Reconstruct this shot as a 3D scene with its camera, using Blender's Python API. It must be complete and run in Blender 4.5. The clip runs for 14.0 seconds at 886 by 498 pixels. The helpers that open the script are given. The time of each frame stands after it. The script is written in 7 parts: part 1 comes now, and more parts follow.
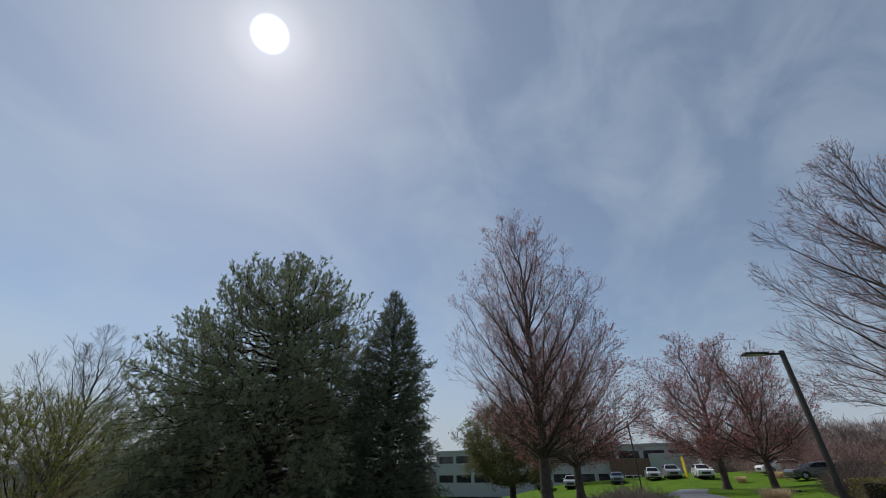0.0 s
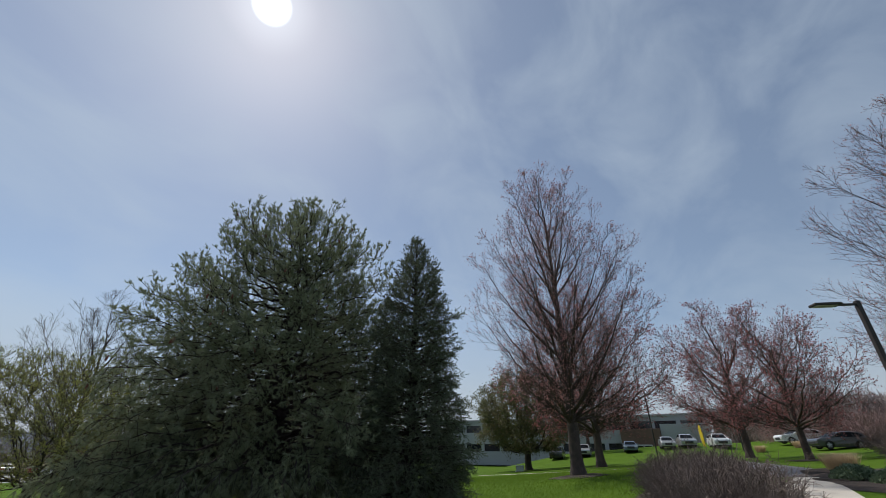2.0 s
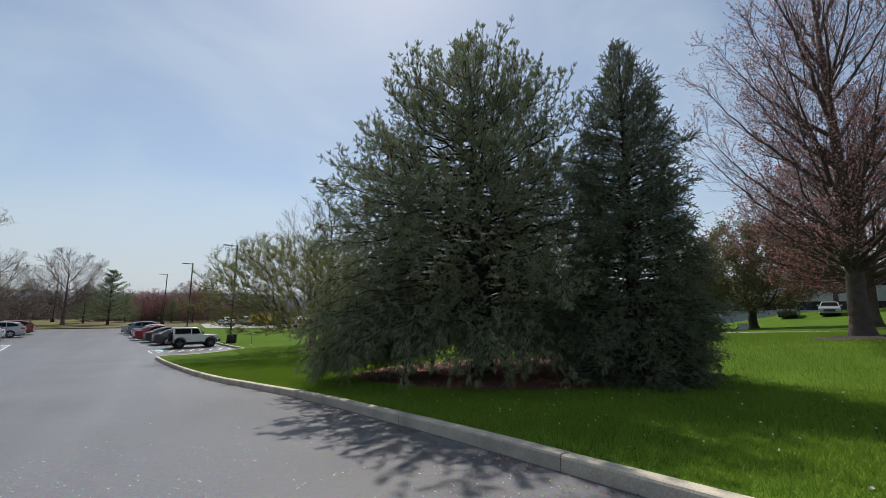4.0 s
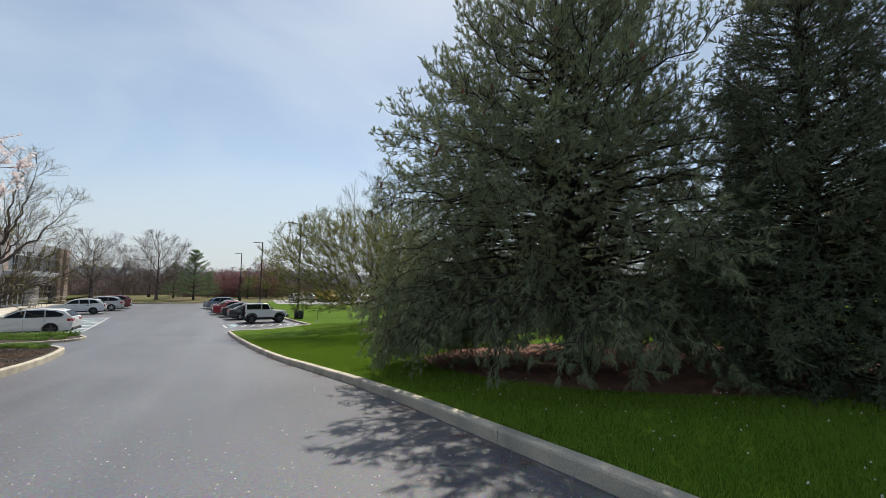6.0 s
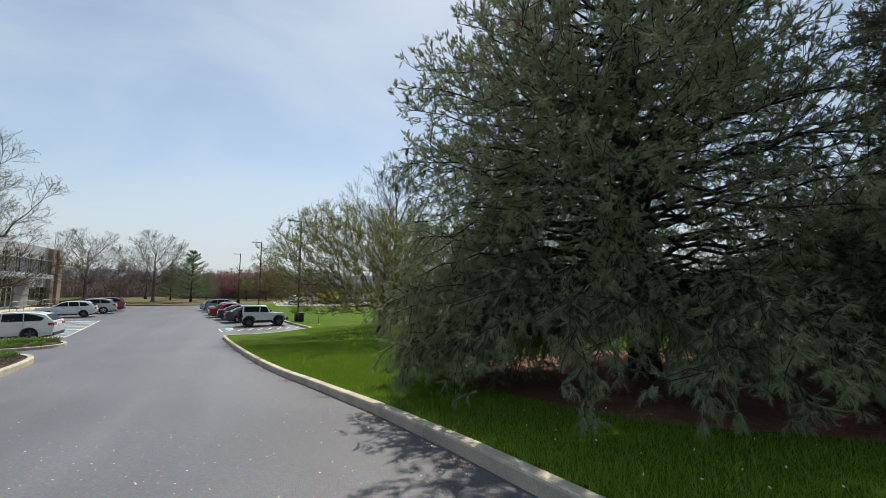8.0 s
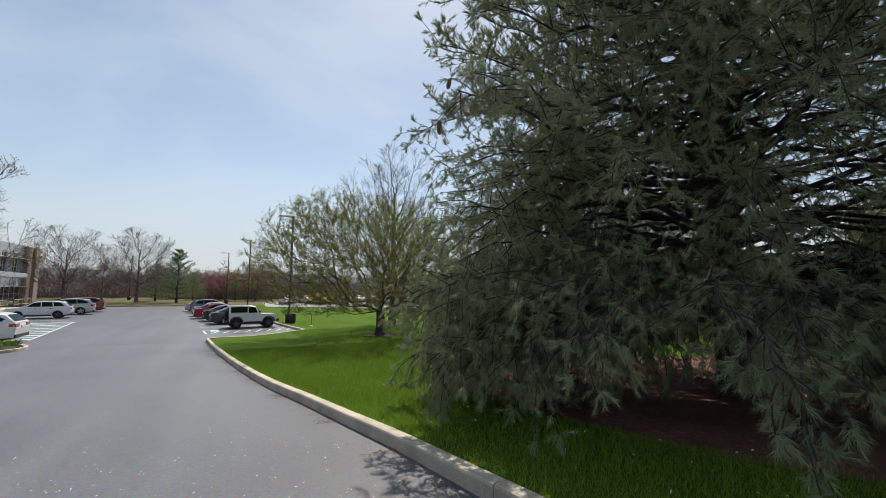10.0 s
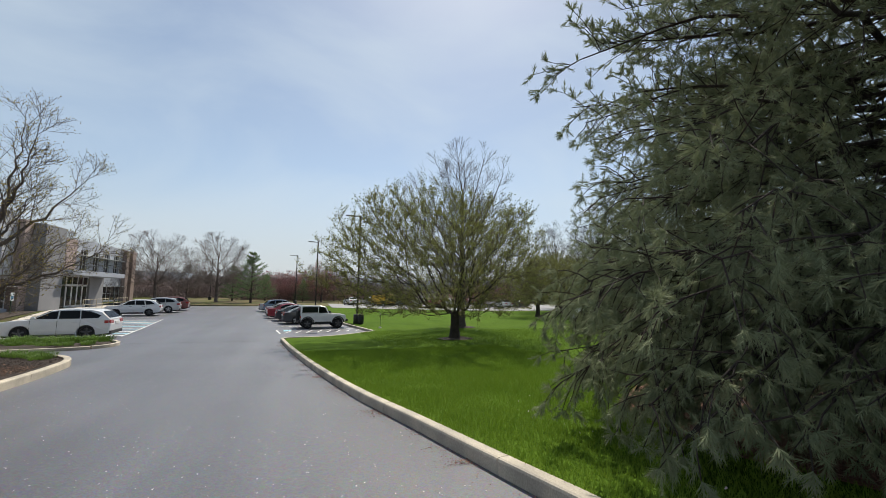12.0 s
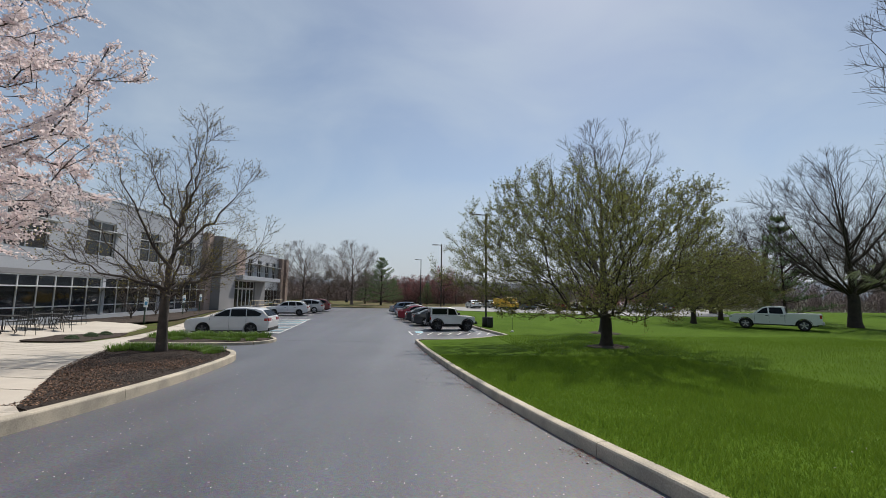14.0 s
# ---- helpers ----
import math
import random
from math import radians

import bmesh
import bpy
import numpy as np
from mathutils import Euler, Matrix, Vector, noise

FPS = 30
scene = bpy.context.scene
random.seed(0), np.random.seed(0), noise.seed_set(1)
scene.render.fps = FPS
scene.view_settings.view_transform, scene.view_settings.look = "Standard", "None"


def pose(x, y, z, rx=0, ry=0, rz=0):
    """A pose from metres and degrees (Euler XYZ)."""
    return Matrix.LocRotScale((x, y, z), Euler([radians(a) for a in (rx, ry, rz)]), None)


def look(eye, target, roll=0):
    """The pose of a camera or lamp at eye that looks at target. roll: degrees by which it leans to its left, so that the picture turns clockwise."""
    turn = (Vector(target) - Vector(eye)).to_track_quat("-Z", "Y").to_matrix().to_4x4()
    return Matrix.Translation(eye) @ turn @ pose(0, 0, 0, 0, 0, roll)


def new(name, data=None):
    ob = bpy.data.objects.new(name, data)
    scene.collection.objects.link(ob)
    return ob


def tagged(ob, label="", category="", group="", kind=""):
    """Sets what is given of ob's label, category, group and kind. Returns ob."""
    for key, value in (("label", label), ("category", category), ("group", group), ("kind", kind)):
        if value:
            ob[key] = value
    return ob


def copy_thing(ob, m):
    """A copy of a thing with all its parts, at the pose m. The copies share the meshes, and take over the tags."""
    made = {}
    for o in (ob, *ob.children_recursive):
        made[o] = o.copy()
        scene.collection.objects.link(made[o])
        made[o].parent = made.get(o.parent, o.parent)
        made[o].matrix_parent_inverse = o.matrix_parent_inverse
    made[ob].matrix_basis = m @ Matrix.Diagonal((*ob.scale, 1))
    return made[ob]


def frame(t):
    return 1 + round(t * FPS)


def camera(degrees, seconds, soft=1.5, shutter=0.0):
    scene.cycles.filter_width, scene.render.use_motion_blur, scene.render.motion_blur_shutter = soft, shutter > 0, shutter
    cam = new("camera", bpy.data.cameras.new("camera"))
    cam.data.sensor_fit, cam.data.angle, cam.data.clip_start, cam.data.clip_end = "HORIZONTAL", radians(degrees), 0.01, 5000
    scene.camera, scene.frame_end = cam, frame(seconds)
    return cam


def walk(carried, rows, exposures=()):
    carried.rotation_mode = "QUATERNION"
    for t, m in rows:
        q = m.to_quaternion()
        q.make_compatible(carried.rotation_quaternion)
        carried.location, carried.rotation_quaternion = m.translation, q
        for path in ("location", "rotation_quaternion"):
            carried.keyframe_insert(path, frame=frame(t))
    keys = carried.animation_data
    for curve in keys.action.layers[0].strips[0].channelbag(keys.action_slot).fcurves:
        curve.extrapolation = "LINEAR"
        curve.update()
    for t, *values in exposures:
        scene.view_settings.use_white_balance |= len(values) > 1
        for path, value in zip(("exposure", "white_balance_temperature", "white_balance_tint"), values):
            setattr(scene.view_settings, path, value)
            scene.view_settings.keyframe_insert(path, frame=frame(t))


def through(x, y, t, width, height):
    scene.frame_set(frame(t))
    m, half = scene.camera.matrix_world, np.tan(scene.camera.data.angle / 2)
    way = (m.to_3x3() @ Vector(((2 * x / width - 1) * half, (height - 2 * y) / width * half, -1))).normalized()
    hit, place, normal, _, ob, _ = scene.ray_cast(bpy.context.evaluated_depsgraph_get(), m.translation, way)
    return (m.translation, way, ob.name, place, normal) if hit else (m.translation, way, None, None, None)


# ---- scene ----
cam = camera(96.0, 14.0, soft=0.8)
PATH = [
    (0.0, (-4.689, -14.670, 2.569), (2.947, -10.600, 7.582), -0.28),
    (0.5, (-4.395, -14.302, 2.451), (3.713, -10.931, 7.236), -0.07),
    (1.0, (-4.010, -13.913, 2.378), (4.207, -10.653, 7.052), 0.09),
    (1.5, (-3.612, -13.528, 2.347), (4.480, -9.881, 6.953), 0.11),
    (2.0, (-3.231, -13.134, 2.324), (4.563, -8.769, 6.820), 0.11),
    (2.5, (-2.864, -12.726, 2.296), (4.544, -7.507, 6.526), 0.13),
    (3.0, (-2.521, -12.305, 2.271), (4.512, -6.105, 5.750), 0.25),
    (3.5, (-2.254, -11.848, 2.259), (4.241, -4.634, 4.659), 0.32),
    (4.0, (-1.991, -11.352, 2.228), (3.777, -3.314, 3.684), 0.18),
    (6.5, (-1.300, -8.892, 2.144), (3.264, -0.041, 3.056), 0.48),
    (7.0, (-1.242, -8.382, 2.127), (3.330, 0.463, 3.052), 0.45),
    (7.5, (-1.189, -7.858, 2.111), (3.384, 0.986, 3.048), 0.37),
    (8.0, (-1.111, -7.353, 2.093), (3.472, 1.485, 3.038), 0.24),
    (10.5, (-0.883, -4.843, 1.880), (3.893, 3.886, 2.870), 0.40),
    (11.0, (-0.991, -4.300, 1.846), (3.463, 4.596, 2.859), 0.52),
    (11.5, (-1.102, -3.756, 1.798), (2.858, 5.368, 2.835), 0.63),
    (12.0, (-1.206, -3.209, 1.737), (2.298, 6.098, 2.789), 0.70),
    (12.5, (-1.342, -2.645, 1.671), (1.757, 6.802, 2.742), 0.73),
    (13.0, (-1.484, -2.077, 1.615), (0.995, 7.550, 2.699), 0.68),
    (13.5, (-1.611, -1.540, 1.564), (-0.028, 8.272, 2.663), 0.66),
    (14.0, (-1.751, -1.041, 1.515), (-1.042, 8.871, 2.635), 0.66),
]
walk(cam, [(t, look(eye, target, roll)) for t, eye, target, roll in PATH],
     exposures=[(0.0, -0.14, 6500, 10), (1.5, -0.06, 6500, 10), (3.0, -0.04, 6550, 10), (4.0, 0.22, 6750, 9), (6.5, 0.4, 6950, 8), (10.5, 0.4, 6950, 8), (12.5, 0.28, 6900, 9), (14.0, 0.06, 6750, 10)])

# ---- sky, sun, light ----
SUN_EL, SUN_AZ = radians(52.85), radians(26.0)
SUN_DIR = Vector((math.sin(SUN_AZ) * math.cos(SUN_EL), math.cos(SUN_AZ) * math.cos(SUN_EL), math.sin(SUN_EL)))
world = bpy.data.worlds.new("sky")
scene.world = world
world.use_nodes = True
wt = world.node_tree
wt.nodes.clear()


def wnode(kind, **values):
    n = wt.nodes.new(kind)
    for k, v in values.items():
        n.inputs[k].default_value = v
    return n


w_out = wt.nodes.new("ShaderNodeOutputWorld")
w_bg = wnode("ShaderNodeBackground", Strength=0.094)
w_sky = wt.nodes.new("ShaderNodeTexSky")
w_sky.sky_type, w_sky.sun_disc = "NISHITA", False
w_sky.sun_elevation, w_sky.sun_rotation = SUN_EL, SUN_AZ
w_sky.air_density, w_sky.dust_density, w_sky.ozone_density = 1.0, 0.5, 1.5
w_co = wt.nodes.new("ShaderNodeTexCoord")
# thin high cloud, stretched along one direction
w_map = wt.nodes.new("ShaderNodeMapping")
w_map.inputs["Rotation"].default_value = (0.3, 0.2, 0.9)
w_map.inputs["Scale"].default_value = (1.3, 3.2, 3.6)
w_n1 = wnode("ShaderNodeTexNoise", Scale=1.5, Detail=7.0, Roughness=0.52, Distortion=0.5)
w_ramp = wt.nodes.new("ShaderNodeMapRange")
for k, v in (("From Min", 0.4), ("From Max", 0.85), ("To Min", 0.2), ("To Max", 0.66)):
    w_ramp.inputs[k].default_value = v
w_mix = wt.nodes.new("ShaderNodeMixRGB")
w_mix.inputs["Color2"].default_value = (5.6, 6.6, 7.6, 1)
# glare of the sun through the thin cloud
w_dot = wt.nodes.new("ShaderNodeVectorMath")
w_dot.operation = "DOT_PRODUCT"
w_dot.inputs[1].default_value = SUN_DIR
w_norm = wt.nodes.new("ShaderNodeVectorMath")
w_norm.operation = "NORMALIZE"


def glow(lo, hi, gain, power):
    a = wt.nodes.new("ShaderNodeMapRange")
    a.inputs["From Min"].default_value, a.inputs["From Max"].default_value = math.cos(radians(lo)), math.cos(radians(hi))
    b = wt.nodes.new("ShaderNodeMath")
    b.operation = "POWER"
    b.inputs[1].default_value = power
    c = wt.nodes.new("ShaderNodeMath")
    c.operation = "MULTIPLY"
    c.inputs[1].default_value = gain
    wt.links.new(w_dot.outputs["Value"], a.inputs["Value"])
    wt.links.new(a.outputs[0], b.inputs[0])
    wt.links.new(b.outputs[0], c.inputs[0])
    return c


g1, g2, g3 = glow(2.35, 1.3, 30.0, 2.0), glow(6.0, 1.3, 1.7, 2.0), glow(34.0, 0.0, 0.14, 3.0)
w_s1 = wt.nodes.new("ShaderNodeMath")
w_s2 = wt.nodes.new("ShaderNodeMath")
w_tint = wt.nodes.new("ShaderNodeMixRGB")
w_tint.blend_type = "MULTIPLY"
w_tint.inputs["Fac"].default_value = 1.0
w_tint.inputs["Color2"].default_value = (0.84, 0.96, 1.0, 1)
w_add = wt.nodes.new("ShaderNodeMixRGB")
w_add.blend_type = "ADD"
w_add.inputs["Fac"].default_value = 1.0
L = wt.links.new
L(w_co.outputs["Generated"], w_map.inputs["Vector"])
L(w_co.outputs["Generated"], w_norm.inputs[0])
L(w_norm.outputs[0], w_dot.inputs[0])
L(w_map.outputs[0], w_n1.inputs["Vector"])
L(w_n1.outputs["Fac"], w_ramp.inputs["Value"])
L(w_sky.outputs[0], w_mix.inputs["Color1"])
L(w_ramp.outputs[0], w_mix.inputs["Fac"])
L(g1.outputs[0], w_s1.inputs[0])
L(g2.outputs[0], w_s1.inputs[1])
L(w_s1.outputs[0], w_s2.inputs[0])
L(g3.outputs[0], w_s2.inputs[1])
L(w_s2.outputs[0], w_tint.inputs["Color1"])
# pale haze low over the horizon
w_sep = wt.nodes.new("ShaderNodeSeparateXYZ")
w_haze = wt.nodes.new("ShaderNodeMapRange")
w_haze.interpolation_type = "SMOOTHSTEP"
for k, v in (("From Min", 0.0), ("From Max", 0.3), ("To Min", 0.85), ("To Max", 0.0)):
    w_haze.inputs[k].default_value = v
w_low = wt.nodes.new("ShaderNodeMixRGB")
w_low.inputs["Color2"].default_value = (4.7, 5.25, 6.1, 1)
L(w_norm.outputs[0], w_sep.inputs[0])
L(w_sep.outputs["Z"], w_haze.inputs["Value"])
L(w_haze.outputs[0], w_low.inputs["Fac"])
L(w_mix.outputs[0], w_low.inputs["Color1"])
L(w_low.outputs[0], w_add.inputs["Color1"])
L(w_tint.outputs[0], w_add.inputs["Color2"])
L(w_add.outputs[0], w_bg.inputs["Color"])
L(w_bg.outputs[0], w_out.inputs["Surface"])

sun_data = bpy.data.lights.new("sun", "SUN")
sun_data.energy, sun_data.angle, sun_data.color = 4.3, radians(0.6), (1.0, 0.95, 0.88)
sun = new("sun", sun_data)
sun.matrix_world = look(SUN_DIR * 50, (0, 0, 0))

# ---- materials ----
def mat(name, color, rough=0.8, vary=0.25, scale=3.0, fine=40.0, bump=0.2, metal=0.0, coat=0.0, color2=None, spec=0.5, per_object=0.0, per_island=0.0, dist=0.02):
    """A surface with broad and fine variation, and relief."""
    m = bpy.data.materials.new(name)
    m.use_nodes = True
    nt = m.node_tree
    b = nt.nodes["Principled BSDF"]
    b.inputs["Roughness"].default_value, b.inputs["Metallic"].default_value = rough, metal
    b.inputs["Coat Weight"].default_value, b.inputs["Specular IOR Level"].default_value = coat, spec
    co = nt.nodes.new("ShaderNodeTexCoord")
    big, small = nt.nodes.new("ShaderNodeTexNoise"), nt.nodes.new("ShaderNodeTexNoise")
    big.inputs["Scale"].default_value, big.inputs["Detail"].default_value = scale, 4
    small.inputs["Scale"].default_value, small.inputs["Detail"].default_value = fine, 3
    nt.links.new(co.outputs["Object"], big.inputs["Vector"])
    nt.links.new(co.outputs["Object"], small.inputs["Vector"])
    c2 = color2 or tuple(c * (1 - vary) for c in color)
    mix = nt.nodes.new("ShaderNodeMixRGB")
    mix.inputs["Color1"].default_value, mix.inputs["Color2"].default_value = (*color, 1), (*c2, 1)
    rng = nt.nodes.new("ShaderNodeMapRange")
    rng.inputs["From Min"].default_value, rng.inputs["From Max"].default_value = 0.35, 0.65
    nt.links.new(big.outputs["Fac"], rng.inputs["Value"])
    nt.links.new(rng.outputs[0], mix.inputs["Fac"])
    mix2 = nt.nodes.new("ShaderNodeMixRGB")
    mix2.blend_type = "OVERLAY"
    mix2.inputs["Fac"].default_value = min(1.0, vary * 1.2)
    nt.links.new(mix.outputs[0], mix2.inputs["Color1"])
    nt.links.new(small.outputs["Fac"], mix2.inputs["Color2"])
    last = mix2
    if per_object or per_island:
        hsv = nt.nodes.new("ShaderNodeHueSaturation")
        r = nt.nodes.new("ShaderNodeMapRange")
        k = per_object or per_island
        r.inputs["To Min"].default_value, r.inputs["To Max"].default_value = 1 - k, 1 + k
        if per_object:
            src = nt.nodes.new("ShaderNodeObjectInfo").outputs["Random"]
        else:
            src = nt.nodes.new("ShaderNodeNewGeometry").outputs["Random Per Island"]
        nt.links.new(src, r.inputs["Value"])
        nt.links.new(r.outputs[0], hsv.inputs["Value"])
        nt.links.new(last.outputs[0], hsv.inputs["Color"])
        last = hsv
    nt.links.new(last.outputs[0], b.inputs["Base Color"])
    if bump:
        bp = nt.nodes.new("ShaderNodeBump")
        bp.inputs["Strength"].default_value, bp.inputs["Distance"].default_value = bump, dist
        nt.links.new(small.outputs["Fac"], bp.inputs["Height"])
        nt.links.new(bp.outputs[0], b.inputs["Normal"])
    return m


def leaf_mat(name, color, color2, through=0.35, rough=0.6, sheen=0.3):
    """Thin leaves or needles that let light through, each clump a little different."""
    m = bpy.data.materials.new(name)
    m.use_nodes = True
    nt = m.node_tree
    b = nt.nodes["Principled BSDF"]
    out = nt.nodes["Material Output"]
    b.inputs["Roughness"].default_value = rough
    b.inputs["Specular IOR Level"].default_value = sheen
    geo, rmp = nt.nodes.new("ShaderNodeNewGeometry"), nt.nodes.new("ShaderNodeMixRGB")
    rmp.inputs["Color1"].default_value, rmp.inputs["Color2"].default_value = (*color, 1), (*color2, 1)
    co, nz = nt.nodes.new("ShaderNodeTexCoord"), nt.nodes.new("ShaderNodeTexNoise")
    nz.inputs["Scale"].default_value = 0.9
    nt.links.new(co.outputs["Object"], nz.inputs["Vector"])
    avg = nt.nodes.new("ShaderNodeMath")
    avg.operation = "MULTIPLY_ADD"
    avg.inputs[1].default_value, avg.inputs[2].default_value = 0.6, 0.0
    rng = nt.nodes.new("ShaderNodeMapRange")
    rng.inputs["From Min"].default_value, rng.inputs["From Max"].default_value = 0.3, 0.7
    rng.inputs["To Max"].default_value = 0.4
    nt.links.new(nz.outputs["Fac"], rng.inputs["Value"])
    nt.links.new(rng.outputs[0], avg.inputs[2])
    nt.links.new(geo.outputs["Random Per Island"], avg.inputs[0])
    nt.links.new(avg.outputs[0], rmp.inputs["Fac"])
    nt.links.new(rmp.outputs[0], b.inputs["Base Color"])
    tr, mx = nt.nodes.new("ShaderNodeBsdfTranslucent"), nt.nodes.new("ShaderNodeMixShader")
    mx.inputs[0].default_value = through
    nt.links.new(rmp.outputs[0], tr.inputs["Color"])
    nt.links.new(b.outputs[0], mx.inputs[1])
    nt.links.new(tr.outputs[0], mx.inputs[2])
    nt.links.new(mx.outputs[0], out.inputs["Surface"])
    return m


def plain(name, color, rough=0.5, metal=0.0, coat=0.0, spec=0.5):
    return mat(name, color, rough, 0.06, 2.0, 60.0, 0.03, metal, coat, spec=spec, dist=0.002)


def glass(name, color=(0.02, 0.025, 0.03), rough=0.05, spec=0.8):
    """Dark reflecting window glass."""
    return mat(name, color, rough, 0.15, 0.6, 6.0, 0.02, 0.0, 0.0, spec=spec, dist=0.004)


def asphalt_mat():
    m = mat("asphalt", (0.098, 0.1, 0.116), 0.44, 0.35, 0.25, 90.0, 0.5, color2=(0.076, 0.078, 0.091), spec=0.5, dist=0.006)
    nt = m.node_tree
    b = nt.nodes["Principled BSDF"]
    src = b.inputs["Base Color"].links[0].from_socket
    co = next(n for n in nt.nodes if n.type == "TEX_COORD")
    # paler wheel tracks along the road and pale scuffs
    mp, wv = nt.nodes.new("ShaderNodeMapping"), nt.nodes.new("ShaderNodeTexNoise")
    mp.inputs["Scale"].default_value = (0.9, 0.05, 1)
    wv.inputs["Scale"].default_value, wv.inputs["Detail"].default_value = 1.0, 5
    nt.links.new(co.outputs["Object"], mp.inputs["Vector"])
    nt.links.new(mp.outputs[0], wv.inputs["Vector"])
    r = nt.nodes.new("ShaderNodeMapRange")
    r.inputs["From Min"].default_value, r.inputs["From Max"].default_value = 0.45, 0.7
    r.inputs["To Max"].default_value = 0.5
    nt.links.new(wv.outputs["Fac"], r.inputs["Value"])
    mx = nt.nodes.new("ShaderNodeMixRGB")
    mx.inputs["Color2"].default_value = (0.14, 0.143, 0.16, 1)
    nt.links.new(r.outputs[0], mx.inputs["Fac"])
    nt.links.new(src, mx.inputs["Color1"])
    # speckle of aggregate
    vo = nt.nodes.new("ShaderNodeTexVoronoi")
    vo.inputs["Scale"].default_value = 70.0
    nt.links.new(co.outputs["Object"], vo.inputs["Vector"])
    sp = nt.nodes.new("ShaderNodeMixRGB")
    sp.blend_type, sp.inputs["Fac"].default_value = "OVERLAY", 0.45
    nt.links.new(mx.outputs[0], sp.inputs["Color1"])
    nt.links.new(vo.outputs["Color"], sp.inputs["Color2"])
    nt.links.new(sp.outputs[0], b.inputs["Base Color"])
    return m


ASPHALT = asphalt_mat()
CONCRETE = mat("kerb_concrete", (0.5, 0.445, 0.355), 0.85, 0.35, 2.0, 60.0, 0.35, color2=(0.33, 0.3, 0.25), dist=0.006)
WALKWAY = mat("walkway_concrete", (0.50, 0.46, 0.40), 0.85, 0.2, 0.7, 50.0, 0.25, color2=(0.42, 0.38, 0.33), dist=0.004)
SOIL = mat("lawn_soil", (0.072, 0.132, 0.012), 0.95, 0.35, 0.5, 30.0, 0.7, color2=(0.056, 0.105, 0.01), dist=0.05, spec=0.05)
WEST_TURF = mat("thin_turf", (0.085, 0.115, 0.03), 0.95, 0.35, 0.9, 30.0, 0.7, color2=(0.085, 0.068, 0.042), dist=0.05, spec=0.05)
FIELD = mat("distant_ground", (0.08, 0.10, 0.04), 0.95, 0.4, 0.02, 0.6, 0.2, color2=(0.06, 0.07, 0.035))
MULCH = mat("dark_mulch", (0.045, 0.03, 0.022), 0.95, 0.5, 2.0, 35.0, 0.9, color2=(0.025, 0.017, 0.013), dist=0.04)
LITTER = mat("needle_litter", (0.23, 0.11, 0.08), 0.95, 0.5, 1.2, 45.0, 0.9, color2=(0.17, 0.08, 0.055), dist=0.03)
BLADE = leaf_mat("grass_blade", (0.15, 0.25, 0.026), (0.2, 0.3, 0.04), 0.25, 0.6, 0.15)
NEEDLE = leaf_mat("pine_needle", (0.185, 0.215, 0.13), (0.275, 0.31, 0.175), 0.2, 0.7, 0.15)
SPRUCE = leaf_mat("spruce_needle", (0.1, 0.122, 0.082), (0.155, 0.178, 0.11), 0.2, 0.7, 0.15)
BARK = mat("dark_bark", (0.055, 0.042, 0.034), 0.95, 0.4, 4.0, 40.0, 0.9, color2=(0.035, 0.028, 0.024), dist=0.02)
BARK_GREY = mat("grey_bark", (0.10, 0.083, 0.072), 0.95, 0.4, 4.0, 40.0, 0.8, color2=(0.065, 0.054, 0.047), dist=0.02)
BARK_MAPLE = mat("maple_bark", (0.105, 0.077, 0.068), 0.95, 0.4, 4.0, 40.0, 0.8, color2=(0.07, 0.053, 0.047), dist=0.02)
BARK_PINE = mat("pine_bark", (0.05, 0.035, 0.03), 0.95, 0.4, 4.0, 30.0, 0.9, dist=0.03)
BUD_RED = leaf_mat("red_maple_bud", (0.3, 0.085, 0.09), (0.4, 0.17, 0.165), 0.4)
BUD_PINK = leaf_mat("pale_red_bud", (0.36, 0.15, 0.15), (0.45, 0.25, 0.24), 0.35)
LEAF_SPRING = leaf_mat("young_leaf", (0.125, 0.14, 0.034), (0.24, 0.245, 0.08), 0.45)
LEAF_YELLOW = leaf_mat("yellow_green_leaf", (0.2, 0.18, 0.05), (0.28, 0.22, 0.06), 0.4)
LEAF_DARK = leaf_mat("broad_green_leaf", (0.09, 0.13, 0.055), (0.19, 0.14, 0.075), 0.4)
PETAL = leaf_mat("cherry_petal", (0.83, 0.71, 0.71), (0.88, 0.82, 0.82), 0.45)
LEAF_GREEN = leaf_mat("daylily_leaf", (0.09, 0.17, 0.03), (0.15, 0.24, 0.05), 0.4)
SAGE = leaf_mat("sage_leaf", (0.10, 0.15, 0.08), (0.15, 0.2, 0.12), 0.3)
STRAW = leaf_mat("dry_grass", (0.55, 0.43, 0.27), (0.65, 0.53, 0.35), 0.45)
TWIG = mat("grey_twig", (0.17, 0.13, 0.115), 0.95, 0.3, 3.0, 30.0, 0.3, per_island=0.3)
HEDGE = leaf_mat("hedge_leaf", (0.13, 0.115, 0.04), (0.19, 0.16, 0.06), 0.35)
# bark for distant trees, its colour lightened to stand in for air haze
FAR_BARK_HAZED = mat("far_hazed_grey_bark", (0.2, 0.16, 0.145), 0.95, 0.3, 2.0, 20.0, 0.3, color2=(0.09, 0.072, 0.064), dist=0.02)
POLE = plain("dark_bronze_paint", (0.03, 0.026, 0.024), 0.5, 0.2)
WHITE_PAINT = mat("white_line_paint", (0.75, 0.75, 0.73), 0.8, 0.3, 3.0, 40.0, 0.2)
BLUE_PAINT = mat("blue_line_paint", (0.32, 0.6, 0.7), 0.8, 0.3, 3.0, 40.0, 0.2)

# ---- helpers for building ----
rnd = np.random.default_rng(7)


